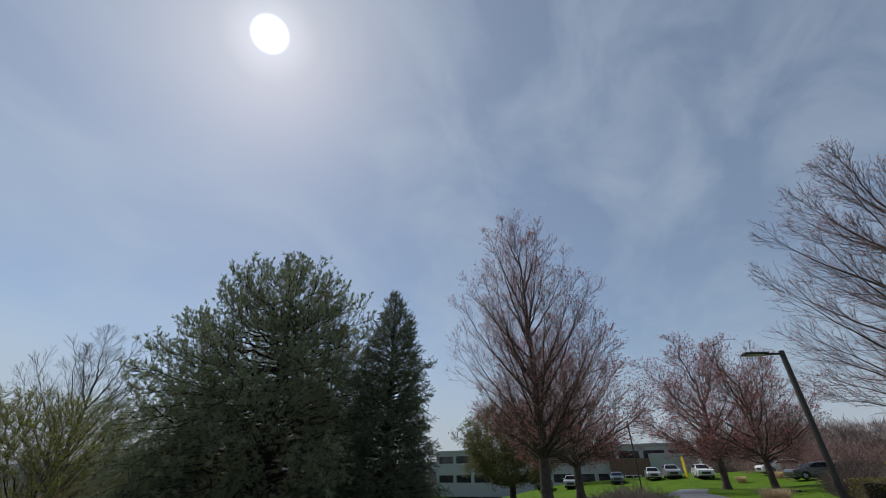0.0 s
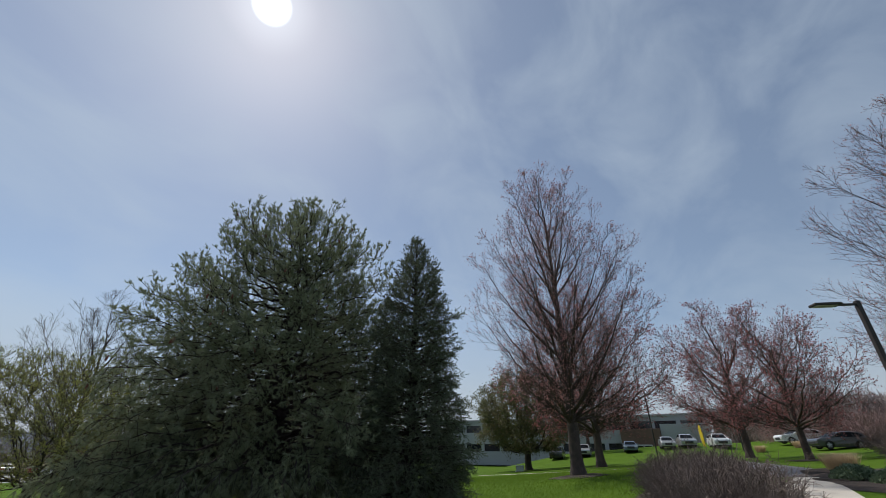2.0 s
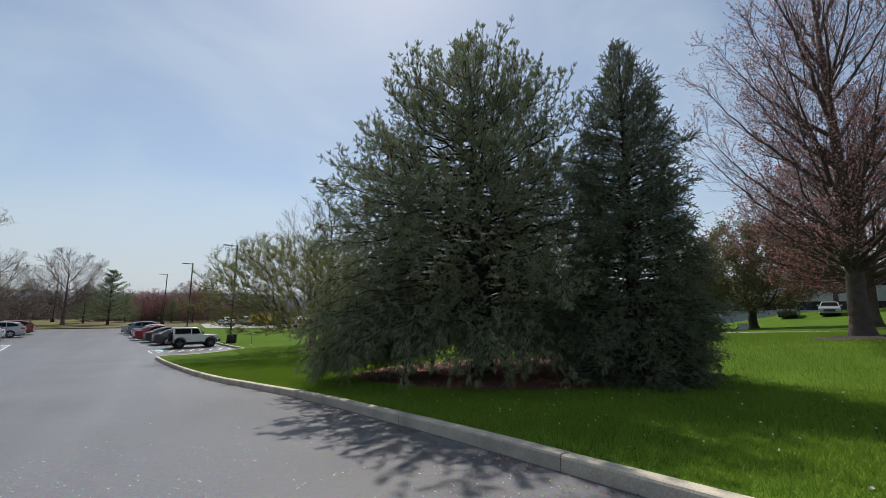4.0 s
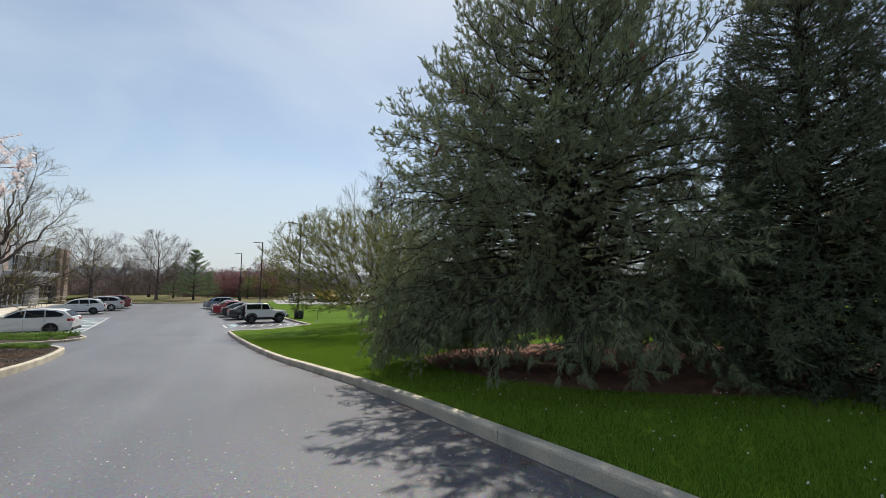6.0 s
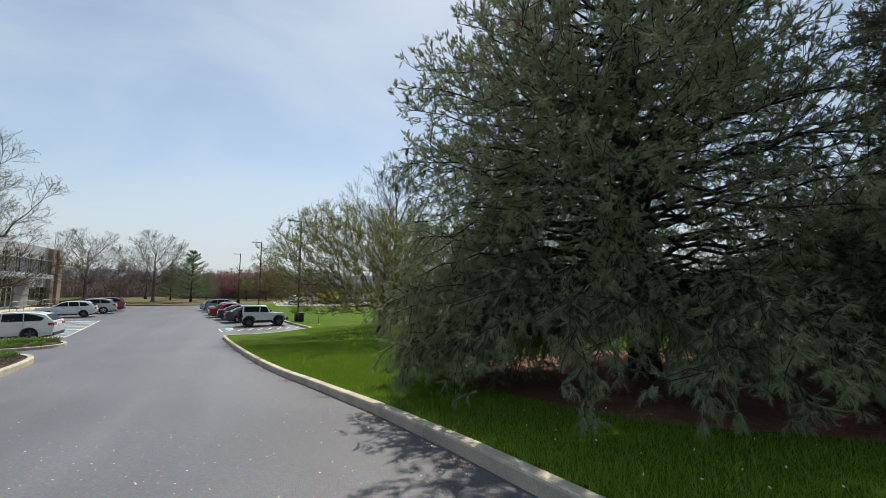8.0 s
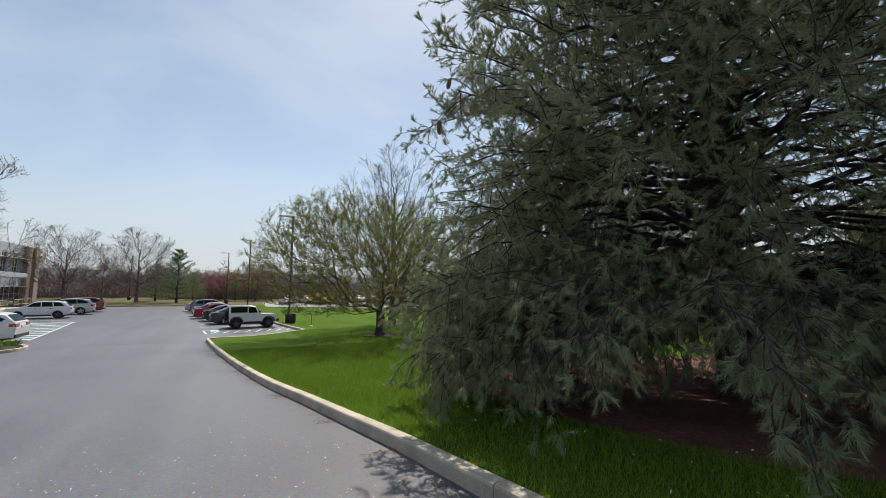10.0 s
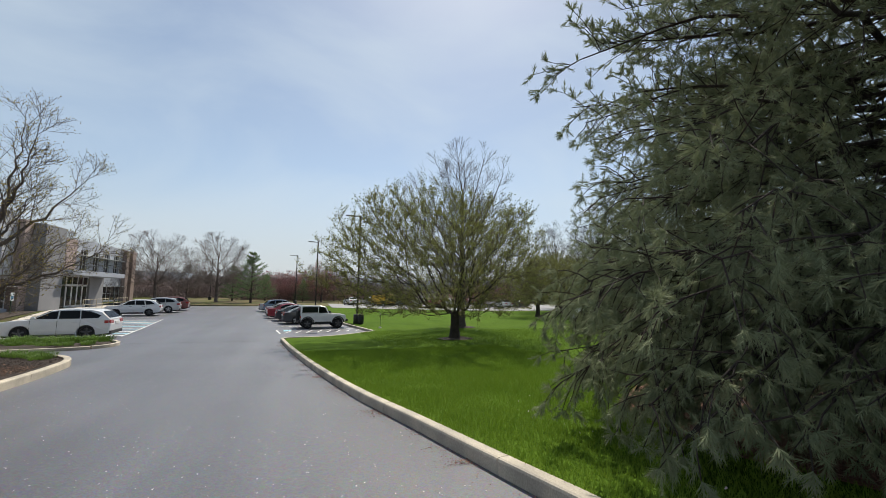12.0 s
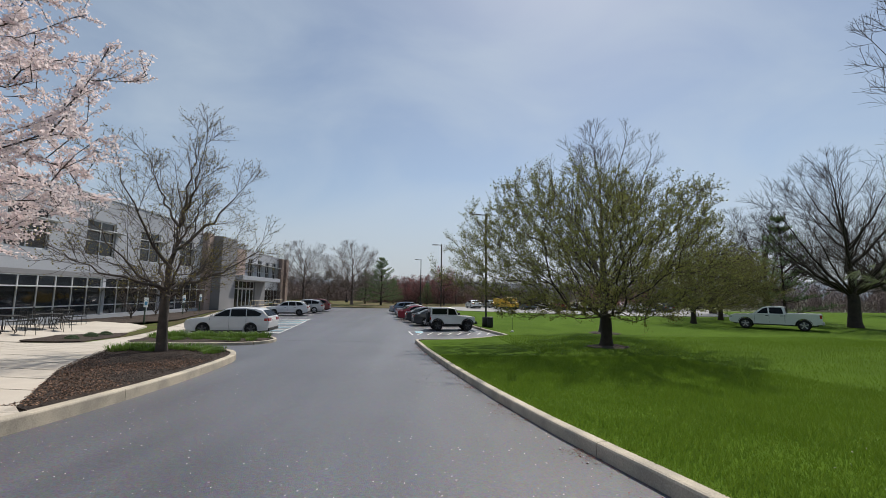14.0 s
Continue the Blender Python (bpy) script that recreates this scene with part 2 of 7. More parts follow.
def mesh_of(name, verts, faces, material, smooth=False):
    """A mesh from arrays of points and of equal-sided faces, or from plain lists."""
    me = bpy.data.meshes.new(name)
    if isinstance(faces, np.ndarray):
        n, k = faces.shape
        me.vertices.add(len(verts))
        me.vertices.foreach_set("co", np.asarray(verts, np.float32).ravel())
        me.loops.add(n * k)
        me.loops.foreach_set("vertex_index", faces.astype(np.int32).ravel())
        me.polygons.add(n)
        me.polygons.foreach_set("loop_start", np.arange(0, n * k, k, dtype=np.int32))
        me.update(calc_edges=True)
    else:
        me.from_pydata([tuple(v) for v in verts], [], faces)
        me.update()
    me.materials.append(material)
    me.polygons.foreach_set("use_smooth", np.full(len(me.polygons), smooth, bool))
    return me


def part(name, data, material=None, parent=None, label=""):
    """Links a mesh or a bmesh as one object, under a thing or a part where one is given."""
    if isinstance(data, bmesh.types.BMesh):
        me = bpy.data.meshes.new(name)
        data.to_mesh(me)
        data.free()
        data = me
    if material is not None:
        data.materials.clear()
        data.materials.append(material)
    ob = new(name, data)
    if parent is not None:
        ob.parent = parent
    return tagged(ob, label)


def thing(name, label, category, m=None, group="", kind=""):
    ob = new(name)
    ob.empty_display_size = 0.2
    if m is not None:
        ob.matrix_world = m
    return tagged(ob, label, category, group, kind)


def box(x0, x1, y0, y1, z0, z1, bevel=0.0, bm=None):
    bm = bm or bmesh.new()
    vs = [bm.verts.new((x, y, z)) for x in (x0, x1) for y in (y0, y1) for z in (z0, z1)]
    fs = [(0, 1, 3, 2), (4, 6, 7, 5), (0, 4, 5, 1), (2, 3, 7, 6), (0, 2, 6, 4), (1, 5, 7, 3)]
    faces = [bm.faces.new([vs[i] for i in f]) for f in fs]
    if bevel:
        edges = list({e for f in faces for e in f.edges})
        bmesh.ops.bevel(bm, geom=edges, offset=bevel, segments=2, affect="EDGES", profile=0.5)
    return bm


def lathe(profile, sides=16, bm=None, axis="z", at=(0, 0, 0), caps=True):
    """A solid of revolution from (radius, height) pairs; axis z or y."""
    bm = bm or bmesh.new()
    rings = []
    for r, h in profile:
        ring = []
        for i in range(sides):
            a = 2 * math.pi * i / sides
            u, v = r * math.cos(a), r * math.sin(a)
            p = (u, v, h) if axis == "z" else (u, h, v) if axis == "y" else (h, u, v)
            ring.append(bm.verts.new((p[0] + at[0], p[1] + at[1], p[2] + at[2])))
        rings.append(ring)
    for a, b in zip(rings, rings[1:]):
        for i in range(sides):
            j = (i + 1) % sides
            bm.faces.new((a[i], a[j], b[j], b[i]))
    if caps:
        bm.faces.new(rings[0][::-1])
        bm.faces.new(rings[-1])
    bmesh.ops.recalc_face_normals(bm, faces=bm.faces)
    for f in bm.faces:
        f.smooth = len(f.verts) == 4
    return bm


def rod(points, radius, sides=6, bm=None):
    """A round bar along a line of points."""
    bm = bm or bmesh.new()
    pts = [Vector(p) for p in points]
    rings = []
    for i, p in enumerate(pts):
        d = (pts[min(i + 1, len(pts) - 1)] - pts[max(i - 1, 0)]).normalized()
        u = d.orthogonal().normalized() if abs(d.z) > 0.99 else d.cross(Vector((0, 0, 1))).normalized()
        v = d.cross(u)
        rings.append([bm.verts.new(p + (u * math.cos(2 * math.pi * k / sides) + v * math.sin(2 * math.pi * k / sides)) * radius) for k in range(sides)])
    for a, b in zip(rings, rings[1:]):
        for i in range(sides):
            j = (i + 1) % sides
            bm.faces.new((a[i], a[j], b[j], b[i]))
    bm.faces.new(rings[0][::-1])
    bm.faces.new(rings[-1])
    bmesh.ops.recalc_face_normals(bm, faces=bm.faces)
    return bm


# ---- the lie of the land ----
def road_z(x, y):
    """Height of the paved surface: it falls along the drive and lies level in the car park."""
    x = np.clip(x, -30, 12)
    yy = np.clip(0.09411 * x + 0.99556 * y, -30, 29.36)
    xx = np.clip(0.99556 * x - 0.09411 * y, -25, 25)
    return -0.0017 - 0.0078 * xx - 0.07978 * yy + 0.001359 * np.maximum(yy, 0) ** 2


def smooth01(v):
    v = np.clip(v, 0, 1)
    return v * v * (3 - 2 * v)


def lawn_z(x, y):
    """Height of lawn, beds and walks."""
    rise = (0.64 * smooth01((x - 4) / 14) + 0.3 * smooth01((x - 40) / 60)) * (1 - smooth01((y - 8) / 16))
    hill = 1.45 * smooth01((x - 52) / 26) * smooth01((18 - y) / 14)
    west = 0.45 * smooth01((-15.5 - x) / 6)
    dip = 0.45 * smooth01((-14 - y) / 6) * smooth01((x - 7) / 7)
    return road_z(x, y) + 0.15 + rise + hill + west - dip


KERB_Y = [-60, -9.5, -6.8, -3.3, -0.8, 2.4, 4.5, 6.4, 8.3, 11, 16.5, 19.0, 19.9, 20.3, 20.7, 22.3, 24.2, 24.6, 24.9, 68]
KERB_X = [1.36, 1.36, 1.33, 1.17, 0.95, 0.49, 0.12, -0.14, -0.37, -0.68, -1.28, -1.52, -1.5, -1.1, 0.1, 2.15, 4.1, 4.2, 4.05, -0.9]


def kerb_x(y):
    """The line of the kerb between road and lawn."""
    return np.interp(y, KERB_Y, KERB_X)


def sheet(name, xs, ys, zfun, material, xfun=None, smooth=True):
    """A ground sheet on rows ys, with columns xs measured from xfun(y)."""
    xs, ys = np.asarray(xs, float), np.asarray(ys, float)
    Y, X = np.meshgrid(ys, xs, indexing="ij")
    if xfun is not None:
        X = X + xfun(ys)[:, None]
    V = np.stack([X, Y, zfun(X, Y)], -1).reshape(-1, 3)
    n, m = len(ys), len(xs)
    idx = np.arange(n * m).reshape(n, m)
    F = np.stack([idx[:-1, :-1], idx[:-1, 1:], idx[1:, 1:], idx[1:, :-1]], -1).reshape(-1, 4)
    return mesh_of(name, V, F, material, smooth)


FAR = [90, 120, 160, 220, 320, 500, 900, 1700, 3200]


def far_steps(lo, hi, step):
    mid = list(np.arange(lo, hi + 1e-6, step))
    return [lo - v for v in FAR[::-1]] + mid + [hi + v for v in FAR]


ground = part("ground", sheet("ground", far_steps(-60, 100, 8), far_steps(-60, 110, 8), lambda x, y: np.minimum(road_z(x, y), lawn_z(x, y)) - 0.3 - 0.004 * np.clip(np.hypot(x, y) - 120, 0, 1500), FIELD))
tagged(ground, "rolling ground that runs out to the horizon", "ground", kind="structure")
road = part("road", sheet("road", np.arange(-21, 7.01, 1.0), np.concatenate([np.arange(-60, -20, 2), np.arange(-20, 60, 0.5), np.arange(60, 70, 1)]), road_z, ASPHALT))
tagged(road, "worn grey asphalt drive and car park", "road", kind="structure")
LX = [0.13, 0.3, 0.5, 0.8, 1.2, 1.7, 2.3, 3, 3.8, 4.7, 5.7, 6.8, 8, 9.5, 11, 13, 15, 17.5, 20, 23, 27, 32, 38, 45, 52, 58, 64, 70, 76, 84, 95, 110, 135, 180, 260]
lawn_y = np.concatenate([np.arange(-60, -20, 2.0), np.arange(-20, 17, 0.5), np.arange(17, 26, 0.2), np.arange(26, 69, 1.5)])
lawn = part("lawn", sheet("lawn", LX, lawn_y, lawn_z, SOIL, kerb_x))
tagged(lawn, "bright green mown lawn beside the drive", "lawn", kind="structure")


def kerb_stone(name, line, z0fun, height, width, flip=1.0):
    """One kerb stone along a short line of points, with rounded upper edges; its back lies to the left of the line."""
    pts = [Vector((x, y, 0)) for x, y in line]
    bm = bmesh.new()
    prof = [(0.0, -0.12), (0.0, height - 0.03), (0.01, height - 0.009), (0.03, height), (width - 0.02, height), (width, height - 0.01), (width, -0.12)]
    rows = []
    for i, p in enumerate(pts):
        d = (pts[min(i + 1, len(pts) - 1)] - pts[max(i - 1, 0)]).normalized()
        nrm = Vector((d.y, -d.x, 0)) * flip
        base = float(z0fun(np.array(p.x), np.array(p.y)))
        rows.append([bm.verts.new((p.x + nrm.x * u, p.y + nrm.y * u, base + h)) for u, h in prof])
    for a, b in zip(rows, rows[1:]):
        for i in range(len(prof) - 1):
            bm.faces.new((a[i], a[i + 1], b[i + 1], b[i]))
    bm.faces.new(rows[0])
    bm.faces.new(rows[-1][::-1])
    bmesh.ops.recalc_face_normals(bm, faces=bm.faces)
    return bm


def kerb_run(parent, line, length, height=0.16, width=0.16, flip=1.0):
    """Kerb stones laid end to end along a line, with open joints."""
    pts = [Vector((x, y)) for x, y in line]
    cum = [0.0]
    for a, b in zip(pts, pts[1:]):
        cum.append(cum[-1] + (b - a).length)
    xs, ys = [p.x for p in pts], [p.y for p in pts]
    n = max(1, round(cum[-1] / length))
    for k in range(n):
        s0, s1 = cum[-1] * k / n + 0.006, cum[-1] * (k + 1) / n - 0.006
        cs = np.linspace(s0, s1, max(3, int((s1 - s0) / 0.35)))
        ln = [(np.interp(s, cum, xs), np.interp(s, cum, ys)) for s in cs]
        part("kerb_stone", kerb_stone("kerb_stone", ln, road_z, height + rnd.uniform(-0.004, 0.004), width, flip), CONCRETE, parent)


def round_line(pts, n=6, r=0.8):
    """A line with its corners rounded."""
    out = [pts[0]]
    for a, b, c in zip(pts, pts[1:], pts[2:]):
        A, B, C = Vector(a), Vector(b), Vector(c)
        ra = min(r, (A - B).length * 0.45, (C - B).length * 0.45)
        p0, p1 = B + (A - B).normalized() * ra, B + (C - B).normalized() * ra
        for k in range(n + 1):
            t = k / n
            out.append(tuple(p0 * (1 - t) ** 2 + B * 2 * t * (1 - t) + p1 * t * t))
    out.append(pts[-1])
    return out

# ---- trees ----
def prisms(segs, sides=4):
    """Tapered bars from an array of rows x0 y0 z0 x1 y1 z1 r0 r1."""
    s = np.asarray(segs, float)
    a, b, r0, r1 = s[:, 0:3], s[:, 3:6], s[:, 6], s[:, 7]
    d = b - a
    d /= np.linalg.norm(d, axis=1, keepdims=True) + 1e-9
    ref = np.where(np.abs(d[:, 2:3]) > 0.9, np.array([[1.0, 0, 0]]), np.array([[0, 0, 1.0]]))
    u = np.cross(d, ref)
    u /= np.linalg.norm(u, axis=1, keepdims=True) + 1e-9
    v = np.cross(d, u)
    ang = np.arange(sides) * 2 * np.pi / sides
    off = u[:, None, :] * np.cos(ang)[None, :, None] + v[:, None, :] * np.sin(ang)[None, :, None]
    A = a[:, None, :] + off * r0[:, None, None]
    B = b[:, None, :] + off * r1[:, None, None]
    V = np.concatenate([A, B], 1).reshape(-1, 3)
    n = len(s)
    base = (np.arange(n) * 2 * sides)[:, None]
    i = np.arange(sides)[None, :]
    j = (i + 1) % sides
    F = np.stack([base + i, base + j, base + sides + j, base + sides + i], -1).reshape(-1, 4)
    return V, F


def blades(pos, axis, length, width, rng):
    """Thin three-cornered leaves at pos along axis."""
    n = len(pos)
    side = np.cross(axis, rng.normal(size=(n, 3)))
    side /= np.linalg.norm(side, axis=1, keepdims=True) + 1e-9
    length, width = np.broadcast_to(length, n)[:, None], np.broadcast_to(width, n)[:, None]
    V = np.stack([pos - side * width / 2, pos + side * width / 2, pos + axis * length], 1).reshape(-1, 3)
    return V, np.arange(3 * n).reshape(n, 3)


def leaves(pos, size, rng, up=0.3):
    """Small four-cornered leaves at pos, turned every way."""
    n = len(pos)
    a = rng.normal(size=(n, 3))
    a[:, 2] += up
    a /= np.linalg.norm(a, axis=1, keepdims=True)
    b = np.cross(a, rng.normal(size=(n, 3)))
    b /= np.linalg.norm(b, axis=1, keepdims=True) + 1e-9
    s = (size * rng.uniform(0.6, 1.3, n))[:, None]
    V = np.stack([pos - a * s * 0.1, pos + a * s * 0.5 + b * s * 0.32, pos + a * s, pos + a * s * 0.5 - b * s * 0.32], 1).reshape(-1, 3)
    return V, np.arange(4 * n).reshape(n, 4)


def unit(v):
    return v / (np.linalg.norm(v) + 1e-9)


def trunk_mesh(p0, p1, r0, r1, rng, sides=14, flare=1.5):
    rings = 7
    V, F = [], []
    for i in range(rings):
        t = i / (rings - 1)
        c = p0 * (1 - t) + p1 * t
        r = (r0 * (1 - t) + r1 * t) * (1 + (flare - 1) * max(0, 1 - t * 4) ** 2)
        for k in range(sides):
            a = 2 * math.pi * k / sides
            rr = r * (1 + 0.09 * math.sin(3 * a + 5 * t) + rng.uniform(-0.05, 0.05) + (0.12 * (flare - 1) * math.sin(5 * a) if i == 0 else 0))
            V.append((c[0] + rr * math.cos(a), c[1] + rr * math.sin(a), c[2] - (0.15 if i == 0 else 0)))
    for i in range(rings - 1):
        for k in range(sides):
            j = (k + 1) % sides
            F.append((i * sides + k, i * sides + j, (i + 1) * sides + j, (i + 1) * sides + k))
    return np.array(V), np.array(F)


def envelope(rng, prof, n, off=(0.0, 0.0), inner=0.25, lumps=0.12, seed=0.0):
    """Points in a crown whose radius at each height is prof, thicker towards its uneven outside."""
    z = np.array([p[0] for p in prof], float)
    r = np.array([p[1] for p in prof], float)
    zz = np.linspace(z[0], z[-1], 400)
    w = np.interp(zz, z, r) ** 1.6
    cdf = np.cumsum(w) / w.sum()
    hz = np.interp(rng.uniform(0, 1, n), cdf, zz)
    az = rng.uniform(0, 2 * np.pi, n)
    wob = 1 + lumps * np.sin(3 * az + hz * 0.9 + seed) + lumps * 0.8 * np.sin(5 * az - hz * 1.6 + 2 * seed)
    f = (inner + (1 - inner) * rng.uniform(0, 1, n)) ** 0.62
    R = np.interp(hz, z, r) * wob * f
    return np.stack([R * np.cos(az) + off[0], R * np.sin(az) + off[1], hz], 1)


def grow(rng, stem, targets, near=0.35, bend=0.5, wobble=0.05, step=0.4, sag=0.0, stem_cost=0.0, order=None):
    """Branches from a stem to every target: each leaves the wood that reaches it best. Gives nodes, parents, directions."""
    n_max = len(stem) + len(targets) * 14
    P, D, par, path = np.zeros((n_max, 3)), np.zeros((n_max, 3)), np.full(n_max, -1), np.zeros(n_max)
    n = len(stem)
    P[:n] = stem
    for i in range(n):
        D[i] = unit(stem[min(i + 1, n - 1)] - stem[max(i - 1, 0)])
        par[i] = i - 1
        path[i] = stem_cost * i
    if order is None:
        order = np.argsort(np.linalg.norm(targets - stem[-1], axis=1))
    ends = []
    for k in order:
        t = targets[k]
        v = t - P[:n]
        dist = np.linalg.norm(v, axis=1)
        cosang = (v * D[:n]).sum(1) / (dist + 1e-6)
        cost = dist * (1.35 - 0.35 * cosang + 0.6 * (cosang < -0.1)) + near * path[:n]
        i = int(np.argmin(cost))
        a, ln = P[i], dist[i]
        m_ = max(1, min(13, int(ln / step + 0.5)))
        straight = (t - a) / (ln + 1e-9)
        d0 = unit(D[i] * bend + straight)
        c1 = a + d0 * ln * 0.45
        prev = i
        for j in range(1, m_ + 1):
            u = j / m_
            q = a * (1 - u) ** 2 + 2 * c1 * u * (1 - u) + t * u * u
            if j < m_:
                q = q + rng.normal(size=3) * wobble * ln * 0.25 - np.array([0, 0, sag * ln * u * (1 - u)])
            P[n], par[n] = q, prev
            D[n] = unit(q - P[prev])
            path[n] = path[prev] + ln / m_
            prev = n
            n += 1
        ends.append(prev)
    return P[:n], par[:n], D[:n], np.array(ends)


def thickness(par, n_stem, tip, power, stem_r=None):
    """Wood thick enough for all that it carries."""
    n = len(par)
    acc = np.zeros(n)
    kids = np.zeros(n)
    for i in range(n - 1, -1, -1):
        r = max(tip ** power, acc[i]) if kids[i] else tip ** power
        acc[i] = r
        if par[i] >= 0:
            acc[par[i]] += r
            kids[par[i]] += 1
    return acc ** (1 / power)


def crown_tree(name, label, m, seed, fork, prof, n, trunk_r, near=0.35, bend=0.5, wobble=0.05, off=(0.0, 0.0), tip=0.006, power=2.5, bark=BARK, twigs=3, twig_len=0.4, twig_r=0.005,
               twig_up=0.35, twig_out=0.8, bud=None, bud_size=0.06, bud_n=3, bud_spread=0.05, along=1, category="tree", group="", flare=1.5, inner=0.25, stem_top=None, lean_to=(0.0, 0.0), lumps=0.12, step=0.42):
    """A broadleaf tree: trunk, limbs grown to fill its crown, twigs, and buds, blossom or leaves."""
    rng = np.random.default_rng(seed)
    root = thing(name, label, category, m, group)
    fork_p = np.array([lean_to[0], lean_to[1], fork])
    V, F = trunk_mesh(np.zeros(3), fork_p, trunk_r, trunk_r * 0.82, rng, flare=flare)
    part("trunk", mesh_of("trunk", V, F, bark, True), None, root)
    T = envelope(rng, prof, n, off, inner, lumps, seed)
    stem = [fork_p * 0.9, fork_p + np.array([0, 0, 0.02])]
    if stem_top:
        k = int((stem_top - fork) / 0.6)
        for i in range(k):
            stem.append(fork_p + np.array([off[0] * 0.5 * (i + 1) / k + rng.normal() * 0.05, off[1] * 0.5 * (i + 1) / k + rng.normal() * 0.05, (stem_top - fork) * (i + 1) / k]))
    P, par, D, ends = grow(rng, np.array(stem), T, near, bend, wobble, step, stem_cost=0.3)
    r = thickness(par, len(stem), tip, power)
    r *= np.minimum(1.0, (trunk_r * 0.8 / r[0]) ** np.clip(np.log(r / tip) / math.log(max(1.5, r[0] / tip)), 0, 1))
    i = np.arange(1, len(P))
    S = np.concatenate([P[par[i]], P[i], np.minimum(r[par[i]], r[i] * 1.3 + 0.004)[:, None], r[i][:, None]], 1)
    big = r[i] > max(0.022, trunk_r * 0.1)
    if big.any():
        V, F = prisms(S[big], 8)
        part("branchwork", mesh_of("branchwork", V, F, bark, True), None, root)
    # twigs on all the thin wood
    thin = np.flatnonzero(r < max(0.02, tip * 2.6))
    thin = thin[thin >= len(stem)]
    src = np.repeat(thin, twigs)
    k = len(src)
    c = np.array([off[0], off[1], prof[0][0] + 0.35 * (prof[-1][0] - prof[0][0])])
    outw = P[src] - c
    outw /= np.linalg.norm(outw, axis=1, keepdims=True) + 1e-9
    td = D[src] * twig_out + rng.normal(size=(k, 3)) * 0.5 + np.array([0, 0, twig_up]) + outw * 0.25
    td /= np.linalg.norm(td, axis=1, keepdims=True)
    tl = twig_len * rng.uniform(0.35, 1.2, k)[:, None]
    a = P[src] + (P[par[src]] - P[src]) * rng.uniform(0, 1, (k, 1))
    mid = a + td * tl * 0.5
    td2 = td + rng.normal(size=(k, 3)) * 0.25 + np.array([0, 0, twig_up * 0.6])
    td2 /= np.linalg.norm(td2, axis=1, keepdims=True)
    b = mid + td2 * tl * 0.5
    one = np.ones((k, 1))
    S2 = np.concatenate([np.concatenate([a, mid, one * twig_r, one * twig_r * 0.8], 1), np.concatenate([mid, b, one * twig_r * 0.8, one * twig_r * 0.5], 1)])
    V, F = prisms(np.concatenate([S[~big], S2]), 3)
    part("crown", mesh_of("crown", V, F, bark, True), None, root)
    if bud is not None:
        pts = np.concatenate([a + (b - a) * f for f in np.linspace(1.0, 0.25, along)]) if along > 1 else b
        pos = np.repeat(pts, bud_n, 0)
        pos = pos + rng.normal(size=pos.shape) * bud_spread
        V, F = leaves(pos, bud_size, rng)
        part("foliage", mesh_of("foliage", V, F, bud, False), None, root)
    return root


def tuft_cloud(pos, axis, rng, n, length, width, flat=0.9):
    """Bundles of needles: n needles fanned about each axis."""
    k = len(pos)
    P = np.repeat(pos, n, 0)
    A = np.repeat(axis, n, 0)
    along = rng.uniform(-0.55, 0.5, (k * n, 1)) * length
    d = A * rng.uniform(0.35, 1.1, (k * n, 1)) + rng.normal(size=(k * n, 3)) * flat * 0.62
    d /= np.linalg.norm(d, axis=1, keepdims=True)
    return blades(P + A * along, d, length * rng.uniform(0.6, 1.1, k * n), width, rng)


def units(v):
    return v / (np.linalg.norm(v, axis=-1, keepdims=True) + 1e-9)


def brushes(pos, axis, shoot, rng, n, needle, width, open_=0.55):
    """Shoots set with needles on all sides like bottle brushes, closing to a tip."""
    k = len(pos)
    P, A = np.repeat(pos, n, 0), np.repeat(axis, n, 0)
    S = np.repeat(np.broadcast_to(shoot, k), n)[:, None]
    t = np.tile(np.linspace(0.05, 1.0, n), k)[:, None]
    R = units(np.cross(A, rng.normal(size=(k * n, 3))))
    o = open_ * rng.uniform(0.6, 1.3, (k * n, 1)) * (1.15 - 0.6 * t)
    d = units(A + R * o + rng.normal(size=(k * n, 3)) * 0.08)
    ln = (needle * rng.uniform(0.75, 1.1, k * n)) * (1.05 - 0.25 * t[:, 0])
    return blades(P + A * S * t, d, ln, width, rng)


def arcs(A, D, L, rise, k, rng, wob):
    """Curved shoots from A along D, of length L, that turn up (or down) by rise. Gives points (n, k + 1, 3)."""
    P = [A]
    D = units(D)
    rise = np.broadcast_to(rise, len(A))[:, None] * np.array([[0, 0, 1.0]])
    for _ in range(k):
        D = units(D + rise / k + rng.normal(size=D.shape) * wob)
        P.append(P[-1] + D * (L / k)[:, None])
    return np.stack(P, 1)


def arc_segs(P, r0, r1, taper=1.0):
    """Rows for prisms() from curved shoots that taper from r0 to r1."""
    n, k1, _ = P.shape
    f = 1 - (1 - np.linspace(0, 1, k1)[None, :]) ** taper
    r = np.broadcast_to(np.asarray(r0), n)[:, None] * (1 - f) + np.broadcast_to(np.asarray(r1), n)[:, None] * f
    return np.concatenate([P[:, :-1].reshape(-1, 3), P[:, 1:].reshape(-1, 3), r[:, :-1].reshape(-1, 1), r[:, 1:].reshape(-1, 1)], 1)


def on_arcs(P, idx, u):
    """Points and directions at the shares u of the shoots idx."""
    k = P.shape[1] - 1
    j = np.minimum((u * k).astype(int), k - 1)
    a, b = P[idx, j], P[idx, j + 1]
    return a + (b - a) * (u * k - j)[:, None], units(b - a)


